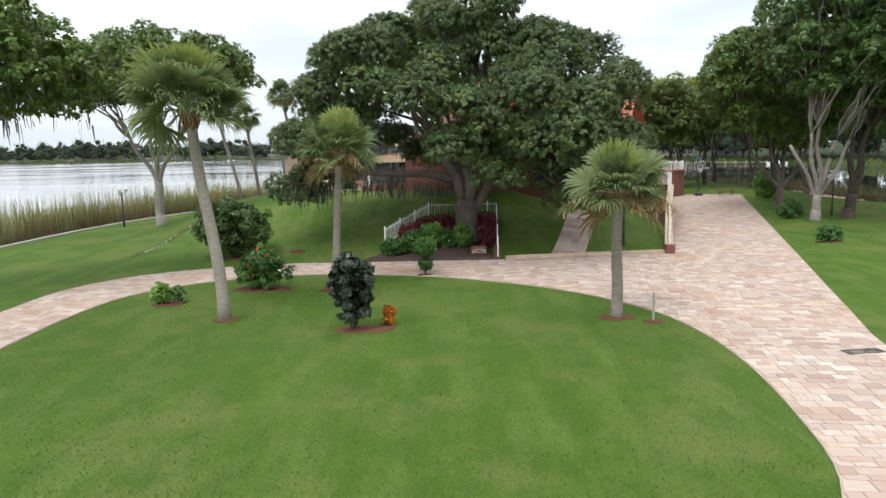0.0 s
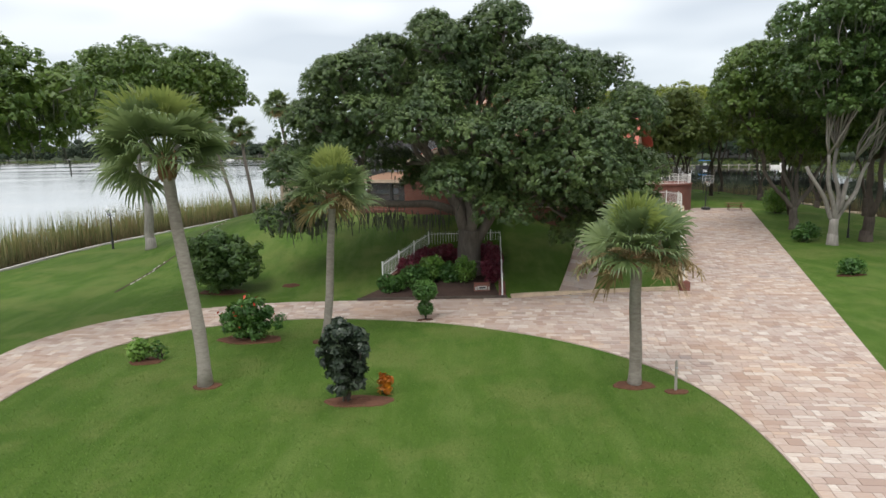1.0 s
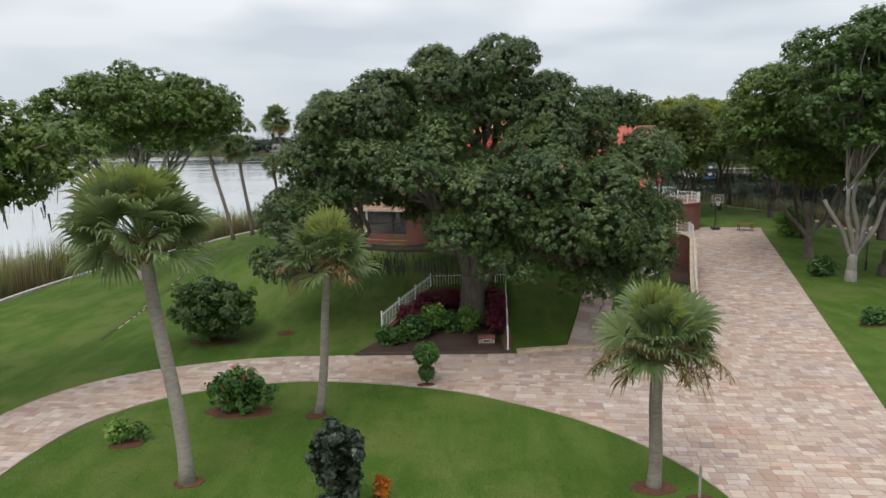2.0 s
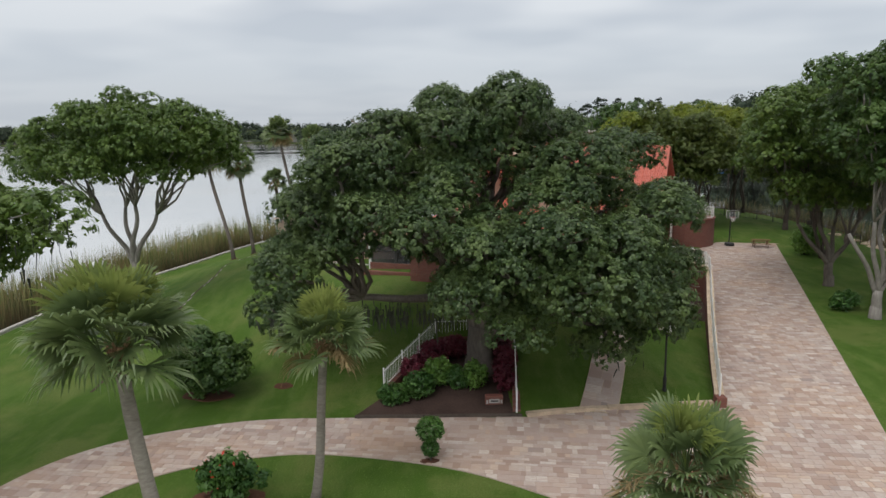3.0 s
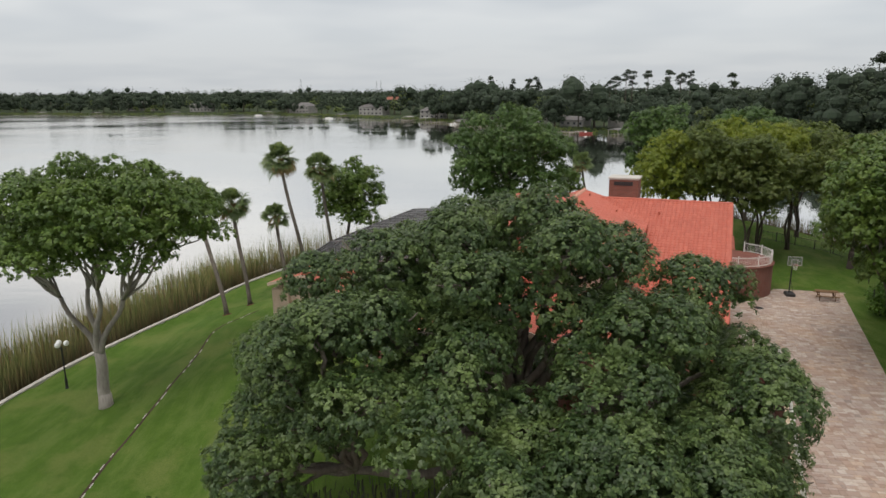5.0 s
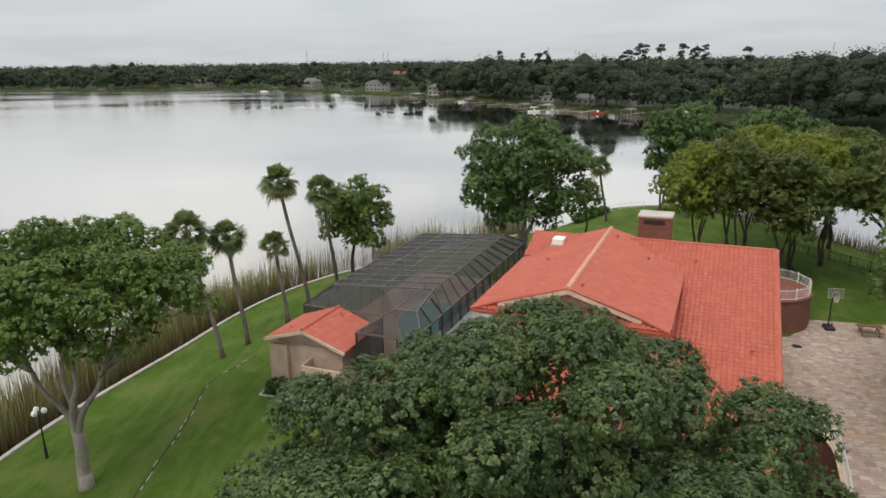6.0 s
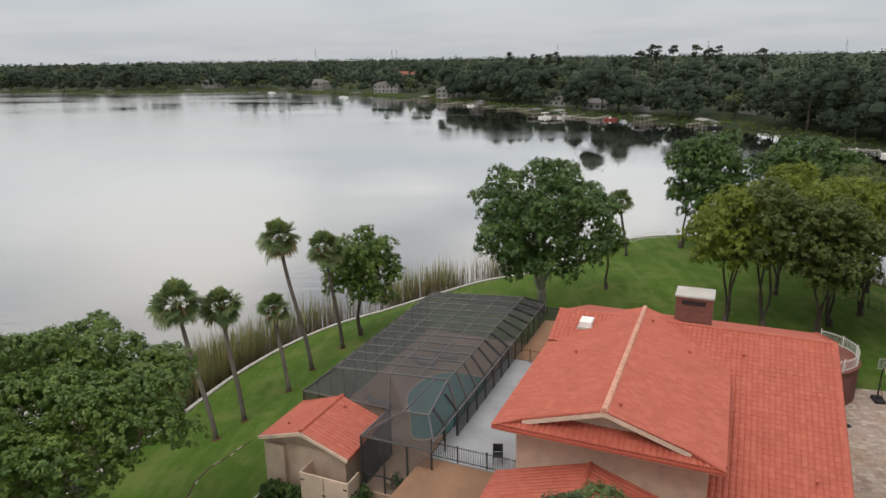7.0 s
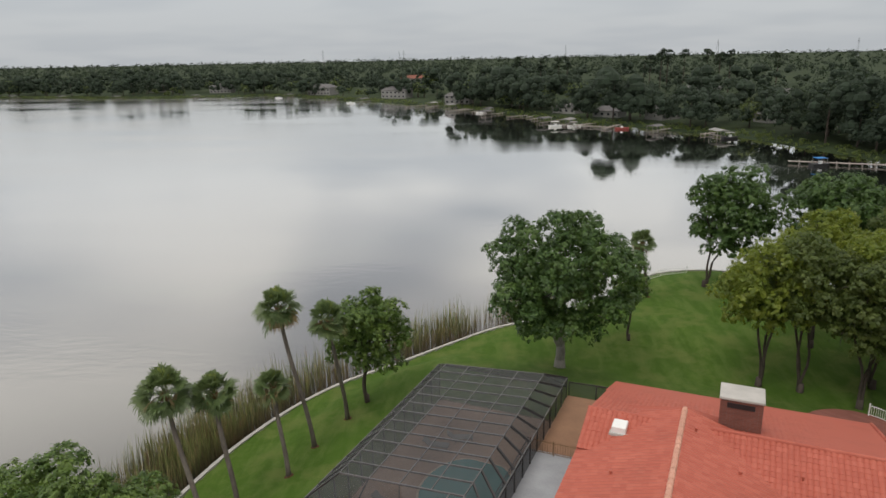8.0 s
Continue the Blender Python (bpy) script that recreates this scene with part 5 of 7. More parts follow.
def hanging(centres, count, seed, length=(0.3, 0.9)):
    """Thin drooping strands under the clumps."""
    r = np.random.default_rng(seed + 5)
    c = np.asarray(centres)[r.integers(0, len(centres), count)]
    p = c + r.normal(size=(count, 3)) * np.array([0.6, 0.6, 0.2]) - np.array([0, 0, 0.4])
    L = r.uniform(*length, count)[:, None]
    a = r.uniform(0, 6.3, count)
    w = np.stack([np.cos(a), np.sin(a), 0 * a], -1) * r.uniform(0.015, 0.05, count)[:, None]
    down = np.array([0, 0, -1.0]) * L + r.normal(size=(count, 3)) * 0.06
    return np.stack([p - w, p + w, p + w * 0.4 + down, p - w * 0.4 + down], 1)


def build_oak():
    base = (1.35, 37.6, 0.45)

    # boughs over a broad flat-topped dome, with a higher head a little off the trunk
    def dome(r):
        a, t = r.uniform(0, 2 * math.pi), r.random() ** 0.5
        x, y = 1.1 + 9.5 * t * math.cos(a), 37.9 + 6.6 * t * math.sin(a)
        crown_top = 13.7 - 3.4 * t**4 - 0.16 * max(0, 36.5 - y) ** 1.5 - 0.42 * max(0, y - 39.5) - 0.10 * max(0, x - 4) + 1.2 * math.exp(-(((x - 2.4) / 3.2) ** 2) - ((y - 38.8) / 3.2) ** 2)
        z = crown_top - 1.25 - r.random() ** 1.3 * (7.0 if t > 0.72 else 3.4)
        return (x, y, z) if z > 4.9 + (0.9 if x < -2 else 0) else None

    boughs = clumps_in(dome, 88, 2.28, 3)
    boughs += clumps_in(shell(7.9, 34.4, 4.8, 3.0, 4.0, 2.8, -0.9, 0.2), 12, 2.0, 5)
    boughs += clumps_in(shell(3.8, 32.2, 5.9, 4.2, 2.4, 2.5, -0.8, 0.2), 10, 2.1, 7)
    boughs += clumps_in(shell(-7.9, 37.3, 3.9, 1.9, 1.8, 1.4, -0.9, 0.0), 5, 1.1, 6)
    # the head rises again behind the trunk
    boughs += [(-0.5, 42.0, 11.9), (1.8, 41.7, 12.6), (3.3, 41.4, 12.4), (5.1, 41.4, 11.1)]
    # the crown is open above the fork, where the bare limbs show
    hole, along_ = Vector((1.9, 33.0, 10.8)), Vector((0.07, 0.955, -0.285)).normalized()
    side_ = along_.cross(Vector((0, 0, 1))).normalized()

    def open_at(c):
        d = Vector(c) - hole
        return abs(d.dot(side_)) < 1.6 and abs(d.dot(side_.cross(along_))) < 1.3 and c[1] > 32.5

    # and arched underneath on the side of the lawn
    def arch(c):
        return -6.8 < c[0] < -0.8 and c[2] < 6.5 and c[1] < 40

    boughs = [c for c in boughs if not open_at(c) and not arch(c)]
    ob = thing("oak_tree", base, "huge spreading live oak with hanging moss above the planting bed", "tree")
    o = np.array(base)
    local = [tuple(np.array(c) - o) for c in boughs]
    g = Geo()
    r = random.Random(11)
    limb(g, (0, 0, -0.4), (0.1, 0, 2.4), 0.72, 0.6, 0, 0.1, 1, 6, 14)
    g.tube([(0, 0, -0.5), (0, 0, 0.0), (0.05, 0, 0.8)], [1.05, 0.86, 0.68], 14)
    forks = [((0.0, 0, 2.0), (-1.7, 0.4, 5.4), 0.34), ((0.1, 0, 2.2), (0.2, 0.9, 6.4), 0.36), ((0.15, 0, 1.2), (2.1, -0.3, 4.8), 0.32), ((0.1, -0.1, 2.1), (0.6, -1.6, 5.2), 0.3), ((0, 0.2, 2.1), (-0.6, 2.2, 5.4), 0.3)]
    ends = []
    for k, (a, b, rr) in enumerate(forks):
        limb(g, a, b, rr, rr * 0.72, 0.04, 0.4, 20 + k, 7, 10)
        ends.append((Vector(b), rr * 0.66))
    # one long low limb sweeping out over the lawn
    pts = limb(g, (-0.6, 0.1, 3.4), (-5.6, -0.4, 4.0), 0.24, 0.16, 0.06, 0.5, 77, 8, 9)
    limb(g, pts[-1], (-9.4, -1.0, 3.4), 0.16, 0.05, 0.08, 0.6, 78, 7, 8)
    ends.append((Vector((-5.6, -0.4, 4.0)), 0.2))
    for k, c in enumerate(local):
        t, rr = min(ends, key=lambda q: (q[0] - Vector(c)).length)
        mid = t.lerp(Vector(c), r.uniform(0.45, 0.65)) + Vector((0, 0, 0.07 * (Vector(c) - t).length))
        r1 = rr * r.uniform(0.4, 0.6)
        limb(g, t, mid, rr * r.uniform(0.55, 0.8), r1, 0, 0.8, 100 + k, 6, 7)
        limb(g, mid, c, r1, 0.07, 0, 0.8, 300 + k, 6, 6)
        for j in range(5):
            a = r.uniform(0, 6.3)
            limb(g, c, Vector(c) + Vector((math.cos(a), math.sin(a), r.uniform(-0.1, 0.8))) * r.uniform(0.8, 1.5), 0.06, 0.02, 0, 0.8, 500 + 7 * k + j, 4, 5)
    part("trunk", g, "bark_oak", ob, "massive grey trunk with spreading limbs", smooth=True)
    rad = [r.uniform(1.3, 2.0) * (0.62 if c[2] < 4.2 and c[0] < -6 else 1) for c in local]
    bc, br = billows(local, rad, 11, 9)
    part("crown", quads_mesh("crown", tufted(bc, br, 0.25, 13, 0.088, 9, inner=0.2), 3), "oak_leaf", ob, "dense dark green crown")
    low = [c for c in local if c[2] < 6.0]
    sweep = [(x, -0.5 + 0.1 * x, 3.9 - 0.1 * abs(x + 5)) for x in np.linspace(-9.0, -1.5, 14)]
    part("moss", quads_mesh("moss", np.concatenate([hanging(low, 220, 3, (0.15, 0.45)), hanging(sweep[::3], 420, 4, (0.25, 0.8))])), "moss", ob, "grey hanging moss", kind="stuff")


build_oak()


def palm(at, top, label, fronds, length, seed, r0=0.2, dry=0, young=0.0, boots=0.0, group="", sag=1.0, leafy=1.0, sprays=0, bow=1.0, spread=126):
    """A cabbage palm: curved trunk, costapalmate fans on stalks, some dry ones hanging below."""
    ob = thing("palm_tree", at, label, "palm tree", group)
    r = random.Random(seed)
    T = Vector(top) - Vector(at)
    g = Geo()
    pts = []
    for k in range(13):
        t = k / 12
        s = (t * t * (3 - 2 * t) * 0.35 + t * 0.65) ** bow
        pts.append(Vector((T.x * s + 0.03 * math.sin(7 * t), T.y * s, T.z * t)))
    pts[0].z = -0.2
    g.tube(pts, [r0 * (1.35 if k == 0 else 1.0 - 0.18 * k / 12 + 0.03 * (k % 2)) for k in range(13)], 10)
    part("trunk", g, "bark_oak" if group == "palms along the lake" else "bark_palm", ob, "ringed grey trunk", smooth=True)
    if boots:
        b = Geo()
        for k in range(34):
            a, z = k * 2.4, T.z - boots * (k / 34) + 0.1
            c = pts[-1].lerp(pts[-2], (k / 34) * boots / max((pts[-1] - pts[-2]).length, 0.01))
            d = Vector((math.cos(a), math.sin(a), 0))
            b.tube([Vector((c.x, c.y, z - 0.2)) + d * r0 * 0.7, Vector((c.x, c.y, z + 0.12)) + d * r0 * 1.5], [0.07, 0.03], 5)
        b.tube([pts[-2], pts[-1]], [r0 * 0.9, r0 * 1.1], 8)
        part("trunk_collar", b, "boot", ob, "brown collar of old leaf bases")
    for k in range(fronds + dry):
        old = k >= fronds
        u = (k + 0.5) / fronds
        az = k * 2.39996 + r.uniform(-0.25, 0.25)
        el = math.radians(r.uniform(-52, -18)) if old else math.radians(86 - spread * u ** 1.1 + r.uniform(-12, 12))
        d = Vector((math.cos(az) * math.cos(el), math.sin(az) * math.cos(el), math.sin(el)))
        stalk = length * r.uniform(0.34, 0.56) * (0.75 if old else 1)
        hub = T + Vector((0, 0, 0.05)) + d * stalk + Vector((0, 0, -0.10 * stalk * sag))
        side = d.cross(Vector((0, 0, 1)))
        side = side.normalized() if side.length > 0.1 else Vector((1, 0, 0))
        turn = Matrix.Rotation(r.uniform(-1.0, 1.0), 3, d)
        side = turn @ side
        upv = side.cross(d).normalized()
        blade = length * r.uniform(0.46, 0.60)
        kind = "frond_dry" if old else ("frond_young" if u < young else "frond")
        n = 30
        g = Geo().tube([T, T.lerp(hub, 0.55) + Vector((0, 0, 0.04)), hub], [0.028, 0.02, 0.012], 4)
        for j in range(n):
            q = (j + 0.5) / n * 2 - 1
            ang = q * 1.8
            ld = (d * math.cos(ang) + side * math.sin(ang) + upv * (0.30 * abs(q) + r.uniform(-0.10, 0.10))).normalized()
            L = blade * (1 - 0.22 * abs(q)) * r.uniform(0.86, 1.1)
            w = ld.cross(upv).normalized() * 0.025 * length * leafy
            drop = Vector((0, 0, -1)) * L * r.uniform(0.25, 0.62) * sag * (1.5 if old else 0.45 + 0.75 * u)
            m1, m2, m3 = hub + ld * L * 0.5 + drop * 0.06, hub + ld * L * 0.8 + drop * 0.35, hub + ld * L * 0.96 + drop
            g.add([hub - w * 0.2, hub + w * 0.2, m1 + w * 0.95, m1 - w * 0.95, m2 + w * 0.55, m2 - w * 0.55, m3 + w * 0.06, m3 - w * 0.06], [(0, 1, 2, 3), (3, 2, 4, 5), (5, 4, 6, 7)])
        part("frond", g, kind, ob, "dry straw-coloured fan frond" if old else "")
    # long arching flower sprays, dried to straw colour
    for k in range(sprays):
        az = k * 2.39996 + 0.6
        d = Vector((math.cos(az), math.sin(az), 0))
        R = length * r.uniform(0.72, 0.95)
        arc = [T + d * R * t + Vector((0, 0, 0.42 * length * t - 0.60 * length * t * t)) for t in np.linspace(0, 1, 8)]
        g = Geo().tube(arc, [0.022 - 0.002 * i for i in range(8)], 5)
        for j in range(150):
            t = r.uniform(0.35, 1.0)
            i = min(int(t * 7), 6)
            p = arc[i].lerp(arc[i + 1], t * 7 - i)
            e = Vector((r.uniform(-1, 1), r.uniform(-1, 1), r.uniform(-0.9, 0.5))).normalized()
            q = p + e * r.uniform(0.12, 0.36) + Vector((0, 0, -0.08))
            w = e.cross(Vector((0, 0, 1))).normalized() * 0.022
            g.add([p - w * 0.5, p + w * 0.5, q + w, q - w], [(0, 1, 2, 3)])
        part("flower_spray", g, "frond_dry", ob, "dry straw-coloured flower spray")
    return ob


def mulch(at, rx, ry, seed, label="ring of red mulch in the lawn", mat="mulch"):
    """A low, uneven mound of mulch."""
    r = random.Random(seed)
    n = 22
    ph = [r.uniform(0, 6.3) for _ in range(3)]
    x, y = at
    g, v = Geo(), []
    for s, h in ((1.0, -0.03), (0.93, 0.03), (0.55, 0.055), (0.1, 0.06)):
        for j in range(n):
            a = 2 * math.pi * j / n
            k = s * (1 + 0.09 * math.sin(2 * a + ph[0]) + 0.06 * math.sin(5 * a + ph[1]))
            px, py = 0.85 * rx * k * math.cos(a), 0.85 * ry * k * math.sin(a)
            v.append((px, py, ground_at(x + px, y + py) + h + r.uniform(-0.008, 0.012)))
    f = [(i * n + j, i * n + (j + 1) % n, (i + 1) * n + (j + 1) % n, (i + 1) * n + j) for i in range(3) for j in range(n)] + [tuple(range(3 * n, 4 * n))]
    ob = thing("mulch_ring", (x, y, 0), label, "mulch bed")
    part("mulch", g.add(v, f), mat, ob)


palm((-7.53, 21.7, 0.0), (-8.3, 21.85, 7.15), "tall curving cabbage palm on the lawn island", 44, 2.45, 21, 0.205, 0, 0.3, 0.6, "palms on the lawn island", bow=1.3, sag=0.55, spread=100)
palm((-4.65, 26.65, 0.0), (-4.15, 26.95, 5.55), "slender leaning cabbage palm on the lawn island", 38, 2.0, 22, 0.16, 3, 0.28, 0.3, "palms on the lawn island", sprays=4, bow=0.6, sag=0.5, spread=92)
palm((5.82, 21.15, 0.0), (5.76, 20.95, 4.1), "short stout cabbage palm with dry hanging fronds", 30, 2.0, 23, 0.19, 3, 0.12, 0.3, "palms on the lawn island", sprays=11, sag=0.6, spread=104)
for x, y, rx, ry, s in ((-7.48, 21.7, 0.5, 0.42, 1), (-4.7, 26.5, 0.45, 0.4, 2), (5.8, 21.1, 0.72, 0.52, 3), (6.9, 20.5, 0.4, 0.28, 4), (-7.6, 26.95, 1.65, 0.75, 5),
                        (-10.55, 24.4, 0.8, 0.5, 6), (-0.79, 29.42, 0.5, 0.35, 7), (-2.5, 20.2, 1.15, 0.6, 8), (-11.6, 36.0, 1.5, 0.9, 9), (-8.2, 36.8, 0.6, 0.35, 10), (21.85, 37.0, 0.9, 0.4, 11)):
    mulch((x, y), rx, ry, s)
LAKE_PALMS = [((-19.7, 65.4), (-22.2, 67.2, 10.0), "leaning cabbage palm on the lake bank", 1.75, 26), ((-18.6, 67.8), (-19.8, 68.7, 9.2), "cabbage palm on the lake bank", 1.6, 26),
              ((-16.6, 72.0), (-17.7, 73.5, 7.3), "short cabbage palm on the lake bank", 1.3, 24), ((-15.7, 75.7), (-17.8, 76.3, 12.1), "tall leaning cabbage palm on the lake bank", 1.7, 28),
              ((-13.95, 79.4), (-14.0, 76.0, 11.3), "cabbage palm with a bent trunk on the lake bank", 1.5, 26), ((16.4, 111.6), (14.6, 108, 8.4), "cabbage palm on the far lawn", 1.6, 24)]
for k, ((x, y), topp, lab, L, n) in enumerate(LAKE_PALMS):
    palm((x, y, ground_at(x, y)), topp, lab, n + 6, L * 1.14, 40 + k, 0.17, 4, 0.05, 0.35, "palms along the lake", leafy=1.3, sag=0.6)
    mulch((x, y), 0.42, 0.36, 60 + k)


# ---------------------------------------------------------------- trees round the garden
def gz(x, y):
    return (x, y, ground_at(x, y))


c = clumps_in(shell(-20.6, 50.2, 10.9, 7.4, 6.4, 3.9, -0.35, 0.3), 96, 1.25, 21) + clumps_in(shell(-26.0, 50.0, 9.9, 2.8, 3.0, 1.6, -0.8, 0.1), 10, 1.1, 22)
tree("lakeside_tree", gz(-21.4, 50.2), "broad umbrella-crowned tree with pale forking limbs by the lake", c, 1.25, 620, 0.125, "elm_leaf", "bark_grey",
     [(-1.9, 0.1, 6.6), (-0.5, 0.5, 7.0), (0.6, -0.4, 7.2), (1.9, -0.2, 6.6)], 0.36, 3.4, 31, limbs=36, limb_r=0.34)
c = clumps_in(shell(-18.6, 27.2, 9.1, 6.2, 5.2, 2.9, -0.75, 0.3), 52, 1.2, 23)
tree("garden_tree", gz(-21.4, 27.8), "spreading tree with hanging moss near the lake", c, 1.15, 620, 0.15, "elm_leaf", "bark_grey", [(1.0, -0.4, 5.6), (-0.6, 0.5, 5.8)], 0.4, 2.4, 32, limbs=22, moss=420)
# trees beside the drive
DRIVE_TREES = [
    (26.8, 47.5, "grey-trunked tree beside the driveway", shell(28.6, 47.8, 12.2, 6.6, 6.2, 5.6, -0.65, 0.35), 84, [(-2.0, 0.2, 5.4), (-0.8, -0.3, 6.2), (0.2, 0.5, 6.6), (1.1, -0.3, 6.0), (2.2, 0.2, 5.6)], 0.40, "dark_leaf", "bark_grey"),
    (28.75, 56.5, "dark-barked tree with a forked trunk beside the driveway", shell(28.4, 57.0, 10.6, 7.2, 6.6, 5.8, -0.85, 0.4), 100, [(-2.6, 0.2, 4.8), (-1.0, 0.4, 5.6), (0.6, 0.6, 6.0), (2.0, 0, 5.2)], 0.42, "elm_leaf", "bark_oak"),
    (30.4, 49.6, "dark leaning tree near the cove", shell(33.6, 49.6, 12.8, 6.4, 6.0, 6.4, -0.75, 0.35), 84, [(0.9, -0.4, 6.8), (0.2, 0.4, 6.0)], 0.5, "dark_leaf", "bark_dark"),
    (38.4, 83.5, "slender tree at the end of the drive", shell(37.5, 83.5, 9.6, 5.6, 5.5, 4.2, -0.5, 0.4), 44, [(-0.6, 0, 5.0), (0.7, 0.3, 5.4)], 0.35, "olive_leaf", "bark_dark"),
    (40.5, 66.0, "dense tree on the cove bank", shell(42.0, 66.5, 9.8, 6.0, 6.0, 5.4, -0.8, 0.4), 48, [(0.4, 0, 5.4), (-0.8, 0.2, 5.0)], 0.4, "dark_leaf", "bark_dark"),
    (37.5, 41.0, "dense tree on the lawn near the cove", shell(37.5, 41.5, 11.0, 6.0, 6.0, 5.2, -0.7, 0.4), 48, [(0.4, 0, 6.0), (-0.8, 0.2, 5.6)], 0.45, "dark_leaf", "bark_dark"),
]
for k, (x, y, lab, sh, n, stems, rt, lm, bm_) in enumerate(DRIVE_TREES):
    tree("drive_tree", gz(x, y), lab, clumps_in(sh, n, 1.35, 50 + k), 1.35, 760 if k < 3 else 520, 0.155 if k < 3 else 0.19, lm, bm_, stems, rt * 0.85, 1.8, 70 + k, limbs=30, moss=260 if k < 2 else 60, group="trees beside the drive")
# grove behind the house
GROVE = [(21.4, 88.4, 13.6, "lime_leaf", 4.6), (24.6, 87.4, 14.2, "olive_leaf", 4.8), (28.2, 84.6, 13.0, "olive_leaf", 4.4), (31.5, 89.0, 14.6, "lime_leaf", 5.2), (35.8, 92.0, 14.0, "olive_leaf", 5.4), (29.5, 97.0, 14.4, "lime_leaf", 5.0),
         (40.0, 99.0, 14.0, "olive_leaf", 5.4), (33.8, 66.8, 12.0, "olive_leaf", 4.2), (41.5, 76.5, 13.0, "dark_leaf", 4.6), (43.5, 88.0, 13.5, "dark_leaf", 4.8)]
for k, (x, y, h, lm, rr) in enumerate(GROVE):
    if not rr:
        continue
    r = random.Random(k)
    stems = [(r.uniform(-1.3, 1.3), r.uniform(-1.0, 1.0), h * r.uniform(0.48, 0.6)) for _ in range(3)]
    tree("grove_tree", gz(x, y), "multi-stemmed yellow-green tree in the grove behind the house" if lm == "lime_leaf" else "multi-stemmed olive-green tree in the grove behind the house",
         clumps_in(shell(x, y, h - 4.2, rr, rr, 4.3, -0.75, 0.3), 42, 1.3, 80 + k), 1.25, 330, 0.22, lm, "bark_dark", stems, 0.26, 0.35, 90 + k, limbs=16, group="grove behind the house", moss=40)
# trees on the back lawn
tree("back_tree", gz(4.0, 91.0), "large round-crowned tree on the back lawn", clumps_in(shell(3.4, 88.0, 10.6, 7.2, 6.6, 5.8, -0.9, 0.3), 100, 1.3, 25), 1.35, 560, 0.185, "dark_leaf", "bark_grey",
     [(-1.2, 0, 5.2), (0.2, 0.2, 6.4), (1.2, 0, 5.4)], 0.5, 2.2, 33, limbs=34)
tree("back_tree", gz(-12.8, 81.9), "bushy round-crowned tree beside the pool cage", clumps_in(shell(-12.2, 81.6, 8.0, 3.8, 3.6, 3.6, -0.85, 0.3), 42, 1.15, 26), 1.05, 560, 0.17, "elm_leaf", "bark_dark",
     [(0.0, 0.1, 5.0)], 0.19, 4, 34, limbs=18)
tree("point_tree", gz(24.3, 115.6), "tall dark tree on the point of the lawn", clumps_in(shell(26.6, 115.5, 10.2, 5.8, 5.4, 6.4, -0.9, 0.3), 76, 1.3, 27), 1.3, 400, 0.24, "dark_leaf", "bark_dark", [(0.3, 0, 5.6), (1.6, -0.4, 5.4)], 0.3, 1.0, 35, limbs=18)
tree("point_tree", gz(38.0, 110.5), "broad dark tree on the cove bank", clumps_in(shell(38.5, 111.0, 9.8, 7.8, 6.4, 5.8, -0.85, 0.3), 104, 1.3, 28), 1.4, 380, 0.24, "dark_leaf", "bark_dark", [(0.8, 0, 4.6), (-0.9, 0.2, 4.6)], 0.35, 1.0, 36, limbs=18)
tree("young_tree", gz(11.6, 97.4), "slim young tree on the back lawn", clumps_in(shell(11.2, 97.0, 6.6, 2.4, 2.2, 2.8, -0.9, 0.2), 16, 1.0, 29), 0.85, 420, 0.18, "elm_leaf", "bark_dark", [(-0.2, 0, 4.4)], 0.14, 4, 37, limbs=10)
tree("young_tree", gz(7.2, 101.5), "slim young tree with a low tuft of leaves", clumps_in(shell(7.4, 101.0, 4.6, 1.7, 1.6, 2.0, -0.9, 0.2), 10, 0.9, 30), 0.7, 380, 0.17, "dark_leaf", "bark_dark", [(0.1, 0, 3.4)], 0.12, 4, 38, limbs=8)


# ---------------------------------------------------------------- shrubs
def shrub(name, at, label, w, d, h, leaf, mat, per, seed, gap=0.42, flowers=0, category="shrub", stems=6, squash=0.95, group="", sprays=0):
    """A dense bush of leaf clumps over woody stems."""
    x, y = at
    z = ground_at(x, y)
    ob = thing(name, (x, y, z), label, category, group)
    cl = clumps_in(shell(0, 0, h * (0.45 if sprays > 7 else 0.53), w / 2 * 0.8, d / 2 * 0.8, h * 0.44, -0.95, 0.3, 0), 46, gap, seed)
    r = random.Random(seed)
    for k in range(stems):
        q, g = cl[k % len(cl)], Geo()
        limb(g, (r.uniform(-0.12, 0.12) * w, r.uniform(-0.1, 0.1) * d, -0.08), q, 0.035, 0.012, 0, 0.4, seed + k, 4, 5)
        part("stem", g, "bark_dark", ob)
    rad = [gap * r.uniform(0.75, 1.15) for _ in cl]
    part("foliage", quads_mesh("foliage", leaf_cloud(cl, rad, [per] * len(cl), leaf, squash, seed=seed, hollow=0.35, sprays=sprays)), mat, ob)
    if flowers:
        fc = [q for q in cl if q[2] > h * 0.55]
        part("blossom", quads_mesh("blossom", leaf_cloud(fc, [gap * 1.1] * len(fc), [flowers] * len(fc), 0.09, 0.9, seed=seed + 3, hollow=0.95)), "flower", ob, "red blossom")
    return ob


